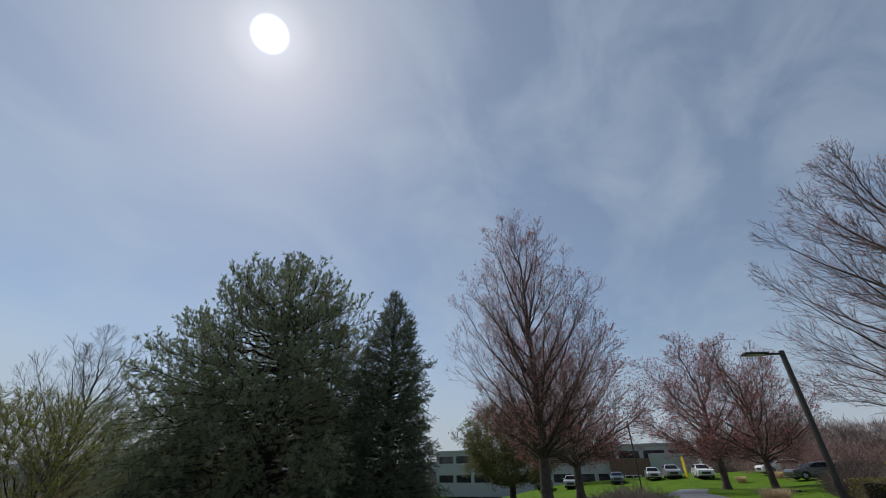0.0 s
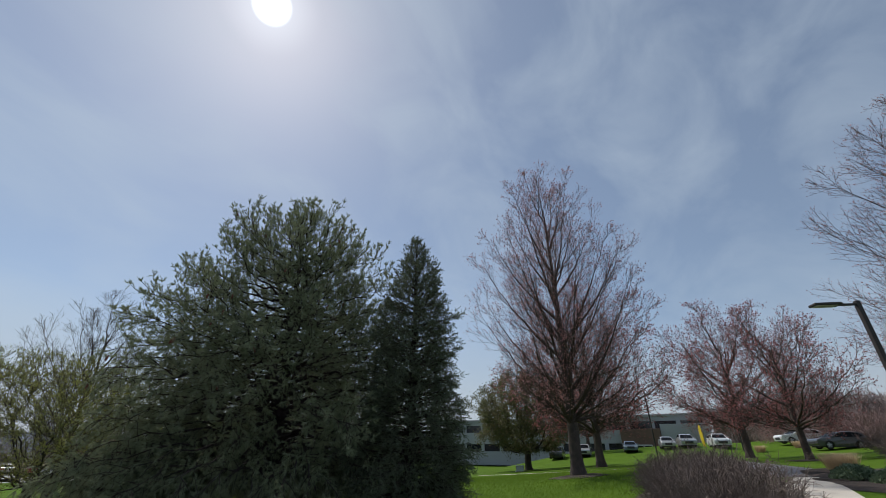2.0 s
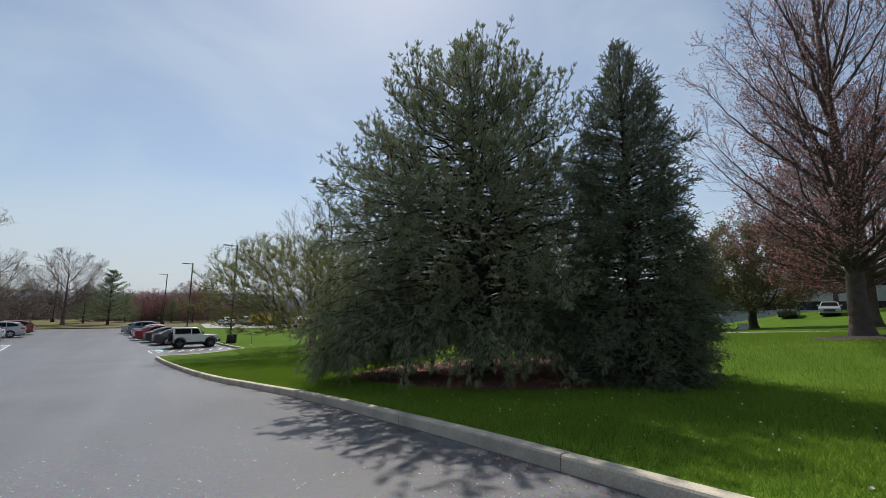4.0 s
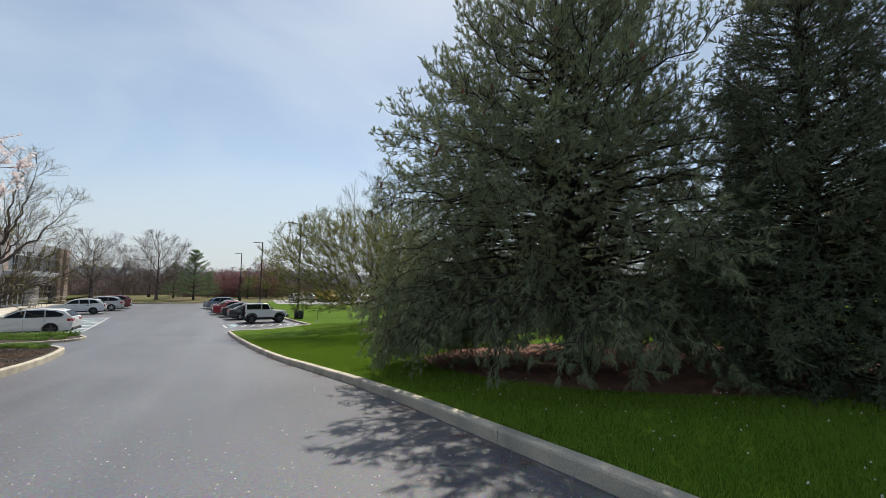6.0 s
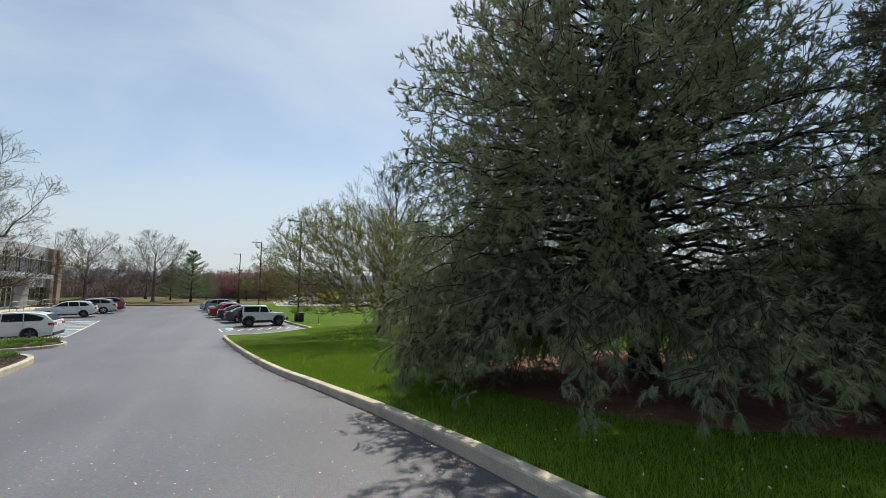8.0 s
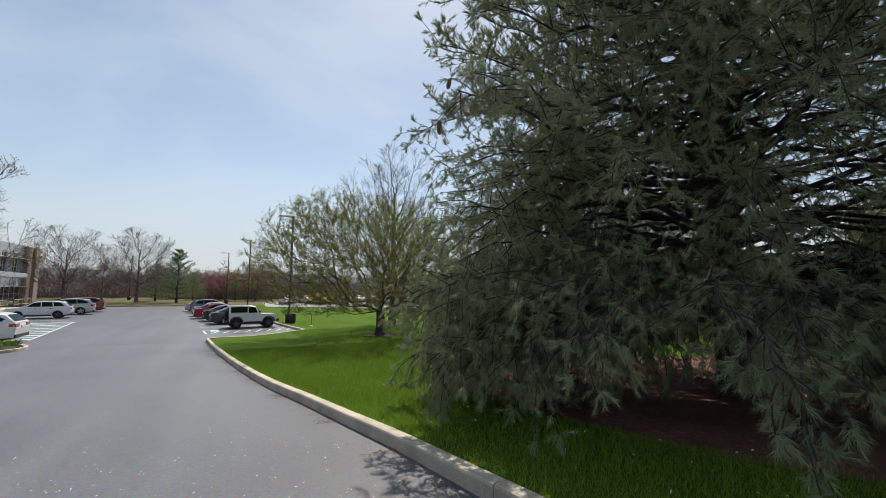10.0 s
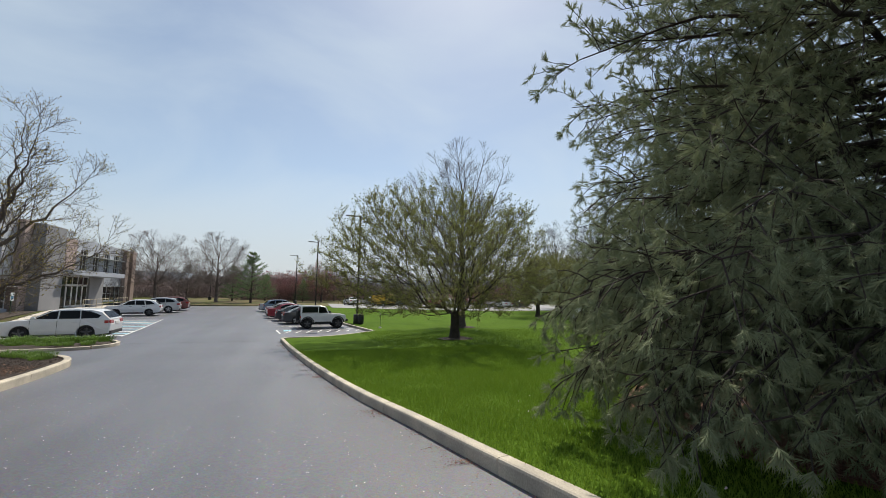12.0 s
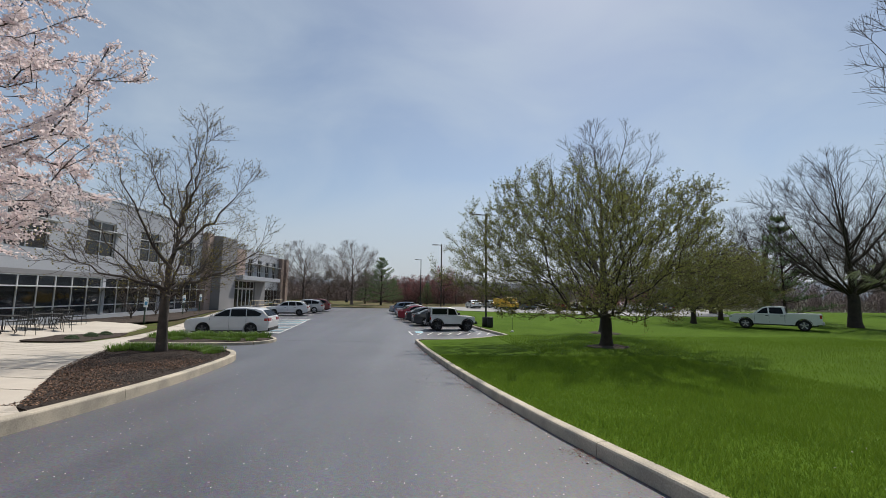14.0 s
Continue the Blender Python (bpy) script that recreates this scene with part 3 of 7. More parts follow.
def pine_tree(m, seed):
    """The broad pine: long boughs from one stem, each a spray of side twigs with brush-like shoots."""
    rng = np.random.default_rng(seed)
    root = thing("pine_tree", "broad white pine with drooping dark blue-green boughs over needle litter", "tree", m)
    H = 10.9
    stem_x, stem_y = -0.3, 0.25
    V, F = trunk_mesh(np.zeros(3), np.array([stem_x, stem_y, H * 0.93]), 0.25, 0.03, rng, flare=1.35)
    part("trunk", mesh_of("trunk", V, F, BARK_PINE, True), None, root)
    pz = np.array([0.25, 1.2, 2.6, 4.0, 5.0, 5.8, 6.7, 7.4, 8.3, 9.0, 9.7, 10.4, 10.9])
    pr = np.array([4.8, 5.1, 5.1, 5.15, 5.0, 4.55, 4.2, 4.0, 3.55, 3.05, 2.5, 1.5, 0.4])
    # bough tips spread over the crown's outside, some short of it
    n = 330
    zz = np.linspace(0.3, 10.8, 500)
    w = np.interp(zz, pz, pr) ** 0.85 * np.where(zz < 1.4, 2.6, 1.0)
    zt = np.interp((np.arange(n) + 0.5) / n, np.cumsum(w) / w.sum(), zz)
    az = np.arange(n) * 2.399963 + rng.normal(size=n) * 0.12
    # on the shaded side the lowest boughs stay clear of the litter; to the north-west more of them hang to the ground
    south = (az % (2 * np.pi) > 3.2) & (az % (2 * np.pi) < 5.4)
    zt = np.where(south & (zt < 0.9), zt + 0.45, zt)
    skirt = 48
    zt = np.concatenate([zt, rng.uniform(0.3, 1.9, skirt)])
    az = np.concatenate([az, rng.uniform(1.9, 3.1, skirt)])
    n += skirt
    # a fuller shoulder to the north-west, over the lawn
    shoulder = 16
    zt = np.concatenate([zt, rng.uniform(0.7, 4.4, shoulder)])
    az = np.concatenate([az, rng.uniform(1.7, 2.2, shoulder)])
    n += shoulder
    lump = 1 + 0.03 * np.sin(3 * az + zt * 1.1) + 0.04 * np.sin(5 * az - zt * 1.7 + 2)
    share = np.where(rng.uniform(size=n) < 0.36, rng.uniform(0.5, 0.85, n), rng.uniform(0.88, 1.03, n))
    R = np.interp(zt, pz, pr) * lump * share - 0.25
    cx, cy = stem_x * 1.05, stem_y * 1.05
    tip = np.stack([cx + R * np.cos(az), cy + R * np.sin(az), np.maximum(zt, 0.3)], 1)
    steep = np.interp(zt, [0.3, 1.5, 4.5, 6.5, 9.0, 10.9], [-0.22, -0.08, 0.02, 0.12, 0.34, 0.9])
    z0 = np.clip(zt - steep * R, 1.0 + 0.3 * rng.uniform(size=n), 10.2)
    start = np.stack([stem_x * z0 / H, stem_y * z0 / H, z0], 1)
    low = zt < 4.6
    ctrl = start + (tip - start) * 0.55
    sway = rng.normal(size=n) * 0.13
    ctrl[:, 0] -= sway * (tip - start)[:, 1]
    ctrl[:, 1] += sway * (tip - start)[:, 0]
    ctrl[:, 2] = np.where(low, np.maximum(start[:, 2], tip[:, 2]) + 0.3 + 0.5 * rng.uniform(size=n), start[:, 2] + (tip[:, 2] - start[:, 2]) * 0.34)
    u = np.linspace(0, 1, 11)[None, :, None]
    B = start[:, None] * (1 - u) ** 2 + ctrl[:, None] * 2 * u * (1 - u) + tip[:, None] * u * u
    B[:, 1:-1] += rng.normal(size=(n, 9, 3)) * 0.07
    L = np.linalg.norm(np.diff(B, axis=1), axis=2).sum(1)
    segs = [arc_segs(B, 0.014 + 0.0085 * L, 0.006, 1.5)]
    # side twigs, left and right of every bough
    count = np.maximum(10, (L * 0.58 / 0.088).astype(int))
    idx = np.repeat(np.arange(n), count)
    q = np.concatenate([np.linspace(0.0, 1.0, c) for c in count])
    us = np.clip(0.38 + 0.61 * q + rng.normal(size=len(q)) * 0.02, 0.3, 0.995)
    A, T = on_arcs(B, idx, us)
    side = units(np.cross(T, np.array([[0, 0, 1.0]]))) * np.where(np.arange(len(idx)) % 2, 1, -1)[:, None]
    h = A[:, 2:3]
    lift = np.interp(h, [0.3, 2.0, 4.5, 6.5, 10.0], [-0.35, -0.16, 0.08, 0.4, 0.7])
    D = T * 0.6 + side * rng.uniform(-0.1, 1.0, (len(idx), 1)) + np.array([[0, 0, 1.0]]) * (lift + rng.normal(size=(len(idx), 1)) * 0.55)
    Ls = (0.24 + 0.8 * np.sqrt(np.clip(1.03 - us, 0, 1))) * rng.uniform(0.5, 1.3, len(idx)) * np.minimum(1, L[idx] / 3.0)
    TW = arcs(A, D, Ls, np.interp(A[:, 2], [0.3, 2.5, 4.5, 7.0], [-0.9, -0.5, 0.05, 0.5]), 3, rng, 0.16)
    TW[:, :, 2] = np.maximum(TW[:, :, 2], 0.16)
    segs.append(arc_segs(TW, 0.0075, 0.004))
    # shoots along the twigs and a fan of them at each end
    per = np.maximum(3, (Ls / 0.12).astype(int))
    i2 = np.repeat(np.arange(len(TW)), per)
    q2 = np.concatenate([np.linspace(0.12, 0.97, c) for c in per])
    i3 = np.repeat(np.arange(len(TW)), 3)
    i2, q2 = np.concatenate([i2, i3]), np.concatenate([q2, np.full(len(i3), 0.985)])
    A2, T2 = on_arcs(TW, i2, q2)
    up2 = np.interp(A2[:, 2:3], [0.3, 2.2, 4.5, 6.5, 10.0], [-0.5, -0.3, 0.12, 0.55, 0.85])
    D2 = units(T2 * 0.7 + rng.normal(size=A2.shape) * 0.6 + np.array([[0, 0, 1.0]]) * up2)
    shoot = rng.uniform(0.08, 0.17, len(A2))
    V, F = prisms(segs[0], 6)
    V2, F2 = prisms(segs[1], 3)
    part("branchwork", mesh_of("branchwork", np.concatenate([V, V2]), np.concatenate([F, F2 + len(V)]), BARK_PINE, True), None, root)
    # fine needles on the boughs over the drive, coarser ones farther in and up
    high = A2[:, 2] > 4.6
    drive = ~high & (A2[:, 0] < -2.3) & (A2[:, 2] < 4.0)
    Vs, Fs, base = [], [], 0
    for pick_, count_, needle, width in ((drive, 36, 0.09, 0.0052), (~high & ~drive, 20, 0.1, 0.0098), (high, 17, 0.092, 0.0125)):
        V, F = brushes(A2[pick_], D2[pick_], shoot[pick_], rng, count_, needle, width, 0.75)
        Vs.append(V)
        Fs.append(F + base)
        base += len(V)
    V, F = np.concatenate(Vs), np.concatenate(Fs)
    V[:, 2] = np.maximum(V[:, 2], 0.05)
    part("crown", mesh_of("crown", V, F, NEEDLE, False), None, root)
    # cones hang from some of the upper twigs
    cone = lathe([(0.006, -0.14), (0.022, -0.12), (0.028, -0.07), (0.02, -0.02), (0.005, 0.0)], 7)
    cone_me = bpy.data.meshes.new("cone")
    cone.to_mesh(cone_me)
    cone.free()
    cone_me.materials.append(LITTER)
    pick = rng.choice(np.flatnonzero((TW[:, -1, 2] > 3.2) & (us > 0.8)), 60, replace=False)
    for k in pick:
        c = part("cone", cone_me, None, root)
        c.matrix_basis = pose(*TW[k, -1], rng.uniform(-25, 25), rng.uniform(-25, 25), 0)
    return root


def spruce_tree(m, seed, H=8.1):
    """The narrow spruce: short boughs down to the ground, hung with brush-like shoots."""
    rng = np.random.default_rng(seed)
    root = thing("spruce_tree", "narrow dark green spruce with dense boughs to the ground", "tree", m)
    V, F = trunk_mesh(np.zeros(3), np.array([0, 0, H * 0.985]), 0.15, 0.012, rng, flare=1.3)
    part("trunk", mesh_of("trunk", V, F, BARK_PINE, True), None, root)
    pz = np.array([0.0, 0.5, 1.6, 3.0, 4.5, 5.6, 6.4, 7.1, 7.6, 8.0, 8.2])
    pr = np.array([1.5, 1.68, 1.6, 1.4, 1.22, 1.05, 0.85, 0.56, 0.33, 0.12, 0.03])
    n = 560
    zz = np.linspace(0.15, H - 0.05, 400)
    w = np.interp(zz, pz, pr) ** 0.7 + 0.12
    zt = np.interp((np.arange(n) + 0.5) / n, np.cumsum(w) / w.sum(), zz)
    az = np.arange(n) * 2.399963 + rng.normal(size=n) * 0.15
    lump = 1 + 0.1 * np.sin(2 * az + zt * 1.9) + 0.09 * np.sin(5 * az - zt * 2.3)
    R = np.interp(zt, pz, pr) * lump * rng.uniform(0.62, 1.08, n)
    tip = np.stack([R * np.cos(az), R * np.sin(az), np.maximum(zt, 0.15)], 1)
    z0 = np.clip(zt - np.interp(zt, [0, 3, 6, 8], [0.0, 0.15, 0.45, 1.2]) * R, 0.25, H - 0.15)
    start = np.stack([np.zeros(n), np.zeros(n), z0], 1)
    ctrl = start + (tip - start) * 0.6
    ctrl[:, 2] -= 0.1 * R * rng.normal(size=n)
    sway = rng.normal(size=n) * 0.2
    ctrl[:, 0] -= sway * tip[:, 1]
    ctrl[:, 1] += sway * tip[:, 0]
    u = np.linspace(0, 1, 7)[None, :, None]
    B = start[:, None] * (1 - u) ** 2 + ctrl[:, None] * 2 * u * (1 - u) + tip[:, None] * u * u
    L = np.linalg.norm(np.diff(B, axis=1), axis=2).sum(1)
    segs = [arc_segs(B, 0.006 + 0.011 * L, 0.005)]
    count = np.maximum(3, (L * 0.6 / 0.085).astype(int))
    idx = np.repeat(np.arange(n), count)
    us = np.clip(np.concatenate([np.linspace(0.4, 0.99, c) for c in count]) + rng.normal(size=len(idx)) * 0.02, 0.2, 0.995)
    A, T = on_arcs(B, idx, us)
    side = units(np.cross(T, np.array([[0, 0, 1.0]]))) * np.where(np.arange(len(idx)) % 2, 1, -1)[:, None]
    hang = np.interp(A[:, 2:3], [0, 5.0, 7.2], [-0.5, -0.25, 0.5])
    D = T * 0.7 + side * rng.uniform(-0.1, 0.9, (len(idx), 1)) + np.array([[0, 0, 1.0]]) * (hang + rng.normal(size=(len(idx), 1)) * 0.5)
    Ls = (0.13 + 0.36 * np.sqrt(np.clip(1.03 - us, 0, 1))) * rng.uniform(0.7, 1.3, len(idx)) * np.minimum(1, 0.25 + L[idx] / 1.2)
    TW = arcs(A, D, Ls, -0.1, 2, rng, 0.1)
    TW[:, :, 2] = np.maximum(TW[:, :, 2], 0.1)
    segs.append(arc_segs(TW, 0.005, 0.003))
    V, F = prisms(np.concatenate(segs), 4)
    part("branchwork", mesh_of("branchwork", V, F, BARK_PINE, True), None, root)
    i2 = np.repeat(np.arange(len(TW)), 6)
    q2 = np.tile(np.array([0.1, 0.3, 0.5, 0.7, 0.85, 0.97]), len(TW))
    A2, T2 = on_arcs(TW, i2, q2)
    turn_up = np.interp(A2[:, 2:3], [0, 4.0, 7.0], [-0.1, 0.12, 0.6])
    D2 = units(T2 * 0.8 + rng.normal(size=A2.shape) * 0.62 + np.array([[0, 0, 1.0]]) * turn_up)
    shoot = rng.uniform(0.09, 0.2, len(A2))
    V, F = brushes(A2, D2, shoot, rng, 13, 0.06, 0.015, 0.85)
    V[:, 2] = np.maximum(V[:, 2], 0.03)
    lead = np.array([(0, 0, H * 0.96), (0.02, 0, H * 0.985), (-0.06, 0.05, H * 0.965), (0.07, -0.05, H * 0.96)])
    V2, F2 = brushes(lead, units(np.array([(0.02, 0.0, 1.0), (0.05, 0.02, 1), (-0.12, 0.1, 1), (0.14, -0.1, 1)])), np.array([0.42, 0.25, 0.25, 0.22]), rng, 60, 0.035, 0.01, 0.5)
    part("crown", mesh_of("crown", np.concatenate([V, V2]), np.concatenate([F, F2 + len(V)]), SPRUCE, False), None, root)
    return root


def fan_tree(name, label, m, seed, fork, prof, trunk_r, limbs=30, subs=11, shoots=8, twigs=6, steep=1.2, bark=BARK, bud=None, bud_size=0.06, bud_n=2, bud_spread=0.03, sizes=(0.3, 0.85, 0.4),
             angles=(34, 38, 42), twig_r=0.0045, rise=0.35, wob=0.03, group="", off=(0.0, 0.0), lumps=0.06, leader=0.62, flare=1.5, category="tree", lean_to=(0.0, 0.0), limb_r=0.4, drop=0.3):
    """A leafless or budding tree whose limbs rise in a fan: limbs, side branches, shoots and twigs, all kept in a crown."""
    rng = np.random.default_rng(seed)
    root = thing(name, label, category, m, group)
    pz, pr = np.array([p[0] for p in prof], float), np.array([p[1] for p in prof], float)
    top = pz[-1]
    lead_p = np.array([lean_to[0] + off[0], lean_to[1] + off[1], fork + (top - fork) * leader])
    fork_p = np.array([lean_to[0], lean_to[1], fork])
    V, F = trunk_mesh(np.zeros(3), fork_p, trunk_r, trunk_r * 0.8, rng, flare=flare)
    part("trunk", mesh_of("trunk", V, F, bark, True), None, root)
    n = limbs
    zz = np.linspace(pz[0], top, 300)
    w = np.interp(zz, pz, pr) ** 0.9
    zt = np.interp((np.arange(n) + 0.5) / n, np.cumsum(w) / w.sum(), zz)
    az = np.arange(n) * 2.399963 + rng.normal(size=n) * 0.2 + seed
    R = np.interp(zt, pz, pr) * (1 + lumps * np.sin(3 * az + zt) + rng.normal(size=n) * lumps * 0.5) * np.where(rng.uniform(size=n) < 0.3, 0.45, 0.86)
    tip = np.stack([off[0] + R * np.cos(az), off[1] + R * np.sin(az), zt], 1)
    z0 = np.clip(zt - steep * R - drop * (zt - fork), fork * 0.93 + 0.5 * rng.uniform(size=n), lead_p[2])
    f0 = np.clip((z0 - fork) / (lead_p[2] - fork), 0, 1)[:, None]
    start = fork_p + (lead_p - fork_p) * f0
    start[:, 2] = z0
    ctrl = start + (tip - start) * np.array([0.62, 0.62, 0.4])
    u = np.linspace(0, 1, 13)[None, :, None]
    B = start[:, None] * (1 - u) ** 2 + ctrl[:, None] * 2 * u * (1 - u) + tip[:, None] * u * u
    B[:, 1:-1] += rng.normal(size=(n, 11, 3)) * wob * 1.2
    L = np.linalg.norm(np.diff(B, axis=1), axis=2).sum(1)
    r_l = trunk_r * limb_r * np.sqrt(L / L.max()) * rng.uniform(0.75, 1.1, n)
    k = 9
    lead = fork_p + (lead_p - fork_p) * np.linspace(-0.02, 1, k)[:, None]
    lead[1:, :2] += rng.normal(size=(k - 1, 2)) * wob * 1.5
    rows = [arc_segs(lead[None], trunk_r * 0.8, max(0.01, trunk_r * 0.14)), arc_segs(B, r_l, twig_r * 1.4, 1.5)]
    V, F = prisms(np.concatenate(rows), 8)
    part("branchwork", mesh_of("branchwork", V, F, bark, True), None, root)

    def next_level(P, Lp, rp, per, size, angle, k, share, lo, r_min):
        m_ = len(P)
        idx = np.repeat(np.arange(m_), per)
        us = np.tile((np.arange(per) + 0.5) / per, m_) * (0.98 - lo) + lo + rng.uniform(-0.4, 0.4, m_ * per) * (0.98 - lo) / per
        us = np.clip(us, 0.05, 0.99)
        A, T = on_arcs(P, idx, us)
        turn_ = np.tile(np.arange(per) * 2.4, m_) + rng.uniform(0, 6.28, m_)[idx]
        ref = units(np.cross(T, np.array([[0.3, 0.2, 1.0]])))
        ref2 = np.cross(T, ref)
        out = A - np.array([off[0], off[1], 0])
        out[:, 2] = 0
        sd = ref * np.cos(turn_)[:, None] + ref2 * np.sin(turn_)[:, None]
        a = np.radians(angle + rng.normal(size=len(idx)) * 8)[:, None]
        D = T * np.cos(a) + sd * np.sin(a) + units(out) * 0.12
        Lc = size * rng.uniform(0.55, 1.2, len(idx)) * (1.15 - 0.6 * us) * np.clip(Lp[idx] / np.median(Lp), 0.5, 1.5) ** 0.5
        end = A + units(D) * Lc[:, None]
        allow = np.interp(end[:, 2], pz, pr, right=0.2) * (1 + 0.08 * rng.normal(size=len(idx)))
        rad = np.hypot(end[:, 0] - off[0], end[:, 1] - off[1])
        Lc = Lc * np.clip((allow / (rad + 1e-6)) ** 2 + 0.12, 0.25, 1.0) * np.where(end[:, 2] > top, 0.5, 1.0)
        C = arcs(A, D, Lc, rise, k, rng, wob)
        r0 = np.maximum(r_min, rp[idx] * (1 - us) ** 1.3 * share)
        return C, Lc, r0

    size0 = float(np.median(L)) * sizes[0]
    S1, L1, r1 = next_level(B, L, r_l, subs, size0, angles[0], 5, 0.5, 0.12, twig_r * 2)
    S2, L2, r2 = next_level(S1, L1, r1, shoots, sizes[1], angles[1], 3, 0.55, 0.15, twig_r * 1.35)
    S3, L3, r3 = next_level(S2, L2, r2, twigs, sizes[2], angles[2], 1, 0.6, 0.15, twig_r)
    V, F = prisms(np.concatenate([arc_segs(S1, r1, twig_r * 1.2), arc_segs(S2, r2, twig_r), arc_segs(S3, twig_r * 0.95, twig_r * 0.5)]), 3)
    part("crown", mesh_of("crown", V, F, bark, True), None, root)
    if bud is not None:
        pts = np.concatenate([S3[:, -1], (S3[:, 0] + S3[:, 1]) / 2, S2[:, -1]])
        pos = np.repeat(pts, bud_n, 0)
        pos = pos + rng.normal(size=pos.shape) * bud_spread
        V, F = leaves(pos, bud_size, rng)
        part("foliage", mesh_of("foliage", V, F, bud, False), None, root)
    return root


def on_lawn(x, y, rz=0, s=1.0, dz=0.0):
    return Matrix.Translation((x, y, float(lawn_z(np.array(float(x)), np.array(float(y)))) + dz)) @ Matrix.Rotation(rz, 4, "Z") @ Matrix.Scale(s, 4)


def on_road(x, y, rz=0, dz=0.0, s=1.0):
    return Matrix.Translation((x, y, float(road_z(np.array(float(x)), np.array(float(y)))) + dz)) @ Matrix.Rotation(rz, 4, "Z") @ Matrix.Scale(s, 4)


pine = pine_tree(on_lawn(6.3, -1.95), 3)
spruce = spruce_tree(on_lawn(6.82, -6.5), 5)

MAPLE_CROWN = [(2.6, 1.8), (3.3, 3.3), (4.4, 4.4), (6.4, 4.9), (8.4, 4.85), (10.4, 4.5), (12.4, 3.9), (14.2, 3.0), (15.6, 2.1), (16.6, 1.2), (17.2, 0.4)]
maple = fan_tree("maple_tree", "tall bare maple with pale red buds on a mulch ring", on_lawn(17.5, -8.47), 11, 2.2, MAPLE_CROWN, 0.3, 60, 8, 7, 4, 1.0, BARK_MAPLE, BUD_PINK, 0.07, 1,
                 sizes=(0.34, 1.15, 0.5), group="red maples", twig_r=0.0045, wob=0.02, rise=0.4, limb_r=0.33, angles=(32, 38, 44), drop=0.2, leader=0.72)
red_maple = fan_tree("maple_tree", "spreading maple with dense dark red buds", on_lawn(34.7, -19.8, 0.0, 1.28), 12, 1.4, [(1.6, 2.4), (2.1, 4.0), (3.4, 4.8), (5.0, 4.6), (6.5, 3.7), (7.9, 2.1), (8.7, 0.6)], 0.19, 28, 8, 6, 4, 0.6, BARK_MAPLE, BUD_RED, 0.08, 1,
                     sizes=(0.4, 1.0, 0.45), group="red maples", twig_r=0.0055, angles=(38, 42, 46), wob=0.03, lumps=0.08, limb_r=0.42, rise=0.3, bud_spread=0.05)
hawthorn = crown_tree("hawthorn_tree", "spreading hawthorn with small young green leaves", on_lawn(7.3, 17.4), 21, 1.45, [(1.4, 3.6), (2.0, 5.0), (3.0, 5.7), (4.6, 6.2), (5.8, 6.1), (6.8, 5.0), (7.5, 3.4), (7.9, 1.0)], 2500, 0.27, near=0.5, bend=0.5, wobble=0.12, off=(-1.5, -0.8), tip=0.006, power=2.3,
                      twigs=3, twig_len=0.42, twig_r=0.0075, twig_up=0.55, bud=LEAF_SPRING, bud_size=0.066, bud_n=3, along=3, inner=0.12, lumps=0.13, bud_spread=0.05)
grey_tree = fan_tree("bare_tree", "bare grey tree with a rounded crown of fine twigs", on_lawn(11.6, 26.4), 31, 3.0, [(4.0, 2.5), (6.0, 4.6), (9.0, 5.0), (11.5, 4.5), (13.2, 3.5), (14.6, 2.0), (15.5, 0.6)], 0.3, 34, 8, 7, 4, 0.9, BARK_GREY,
                     sizes=(0.36, 1.2, 0.55), group="bare trees", twig_r=0.007, wob=0.03, limb_r=0.3, angles=(34, 40, 44))
island_tree = fan_tree("young_tree", "young dark-limbed tree with sparse yellow-green buds in mulch", on_lawn(-10.07, 13.1), 41, 1.75, [(2.2, 2.8), (3.0, 3.6), (4.2, 3.3), (5.6, 2.8), (7.0, 2.2), (8.0, 1.6), (8.8, 0.6)], 0.165, 16, 8, 7, 4, 0.75, BARK_GREY, LEAF_YELLOW, 0.05, 1,
                       sizes=(0.4, 0.85, 0.36), twig_r=0.005, wob=0.035, off=(0.25, 0.0), lumps=0.2, flare=1.25, leader=0.35, limb_r=0.42, angles=(40, 46, 50))
cherry = crown_tree("cherry_tree", "cherry tree in full pale pink blossom beside the walk", on_lawn(-11.6, 3.5), 51, 1.9, [(1.9, 3.8), (2.8, 4.9), (4.2, 5.2), (5.6, 4.9), (7.0, 4.1), (8.2, 2.8), (9.0, 0.8)], 1350, 0.22, near=0.45, bend=0.6, wobble=0.05, tip=0.008, power=2.4,
                    twigs=3, twig_len=0.5, twig_r=0.006, twig_up=0.1, bud=PETAL, bud_size=0.06, bud_n=9, along=5, bud_spread=0.028, inner=0.3, lumps=0.12)

# ---- kerbs, islands, walks, beds, markings ----
kerb = thing("kerb", "pale concrete kerb along the lawn", "kerb", kind="structure")
kerb_line = [(float(kerb_x(y)), y) for y in np.arange(-30, 19.01, 0.5)] + round_line([(-1.52, 19.0), (-1.72, 20.75), (0.6, 20.95), (2.15, 22.3), (4.15, 24.5)], 6, 0.9)[1:]
kerb_run(kerb, kerb_line, 3.05)
kerb_run(kerb, [(4.15, 24.5), (3.2, 30.3), (-0.9, 68.0)], 3.05)


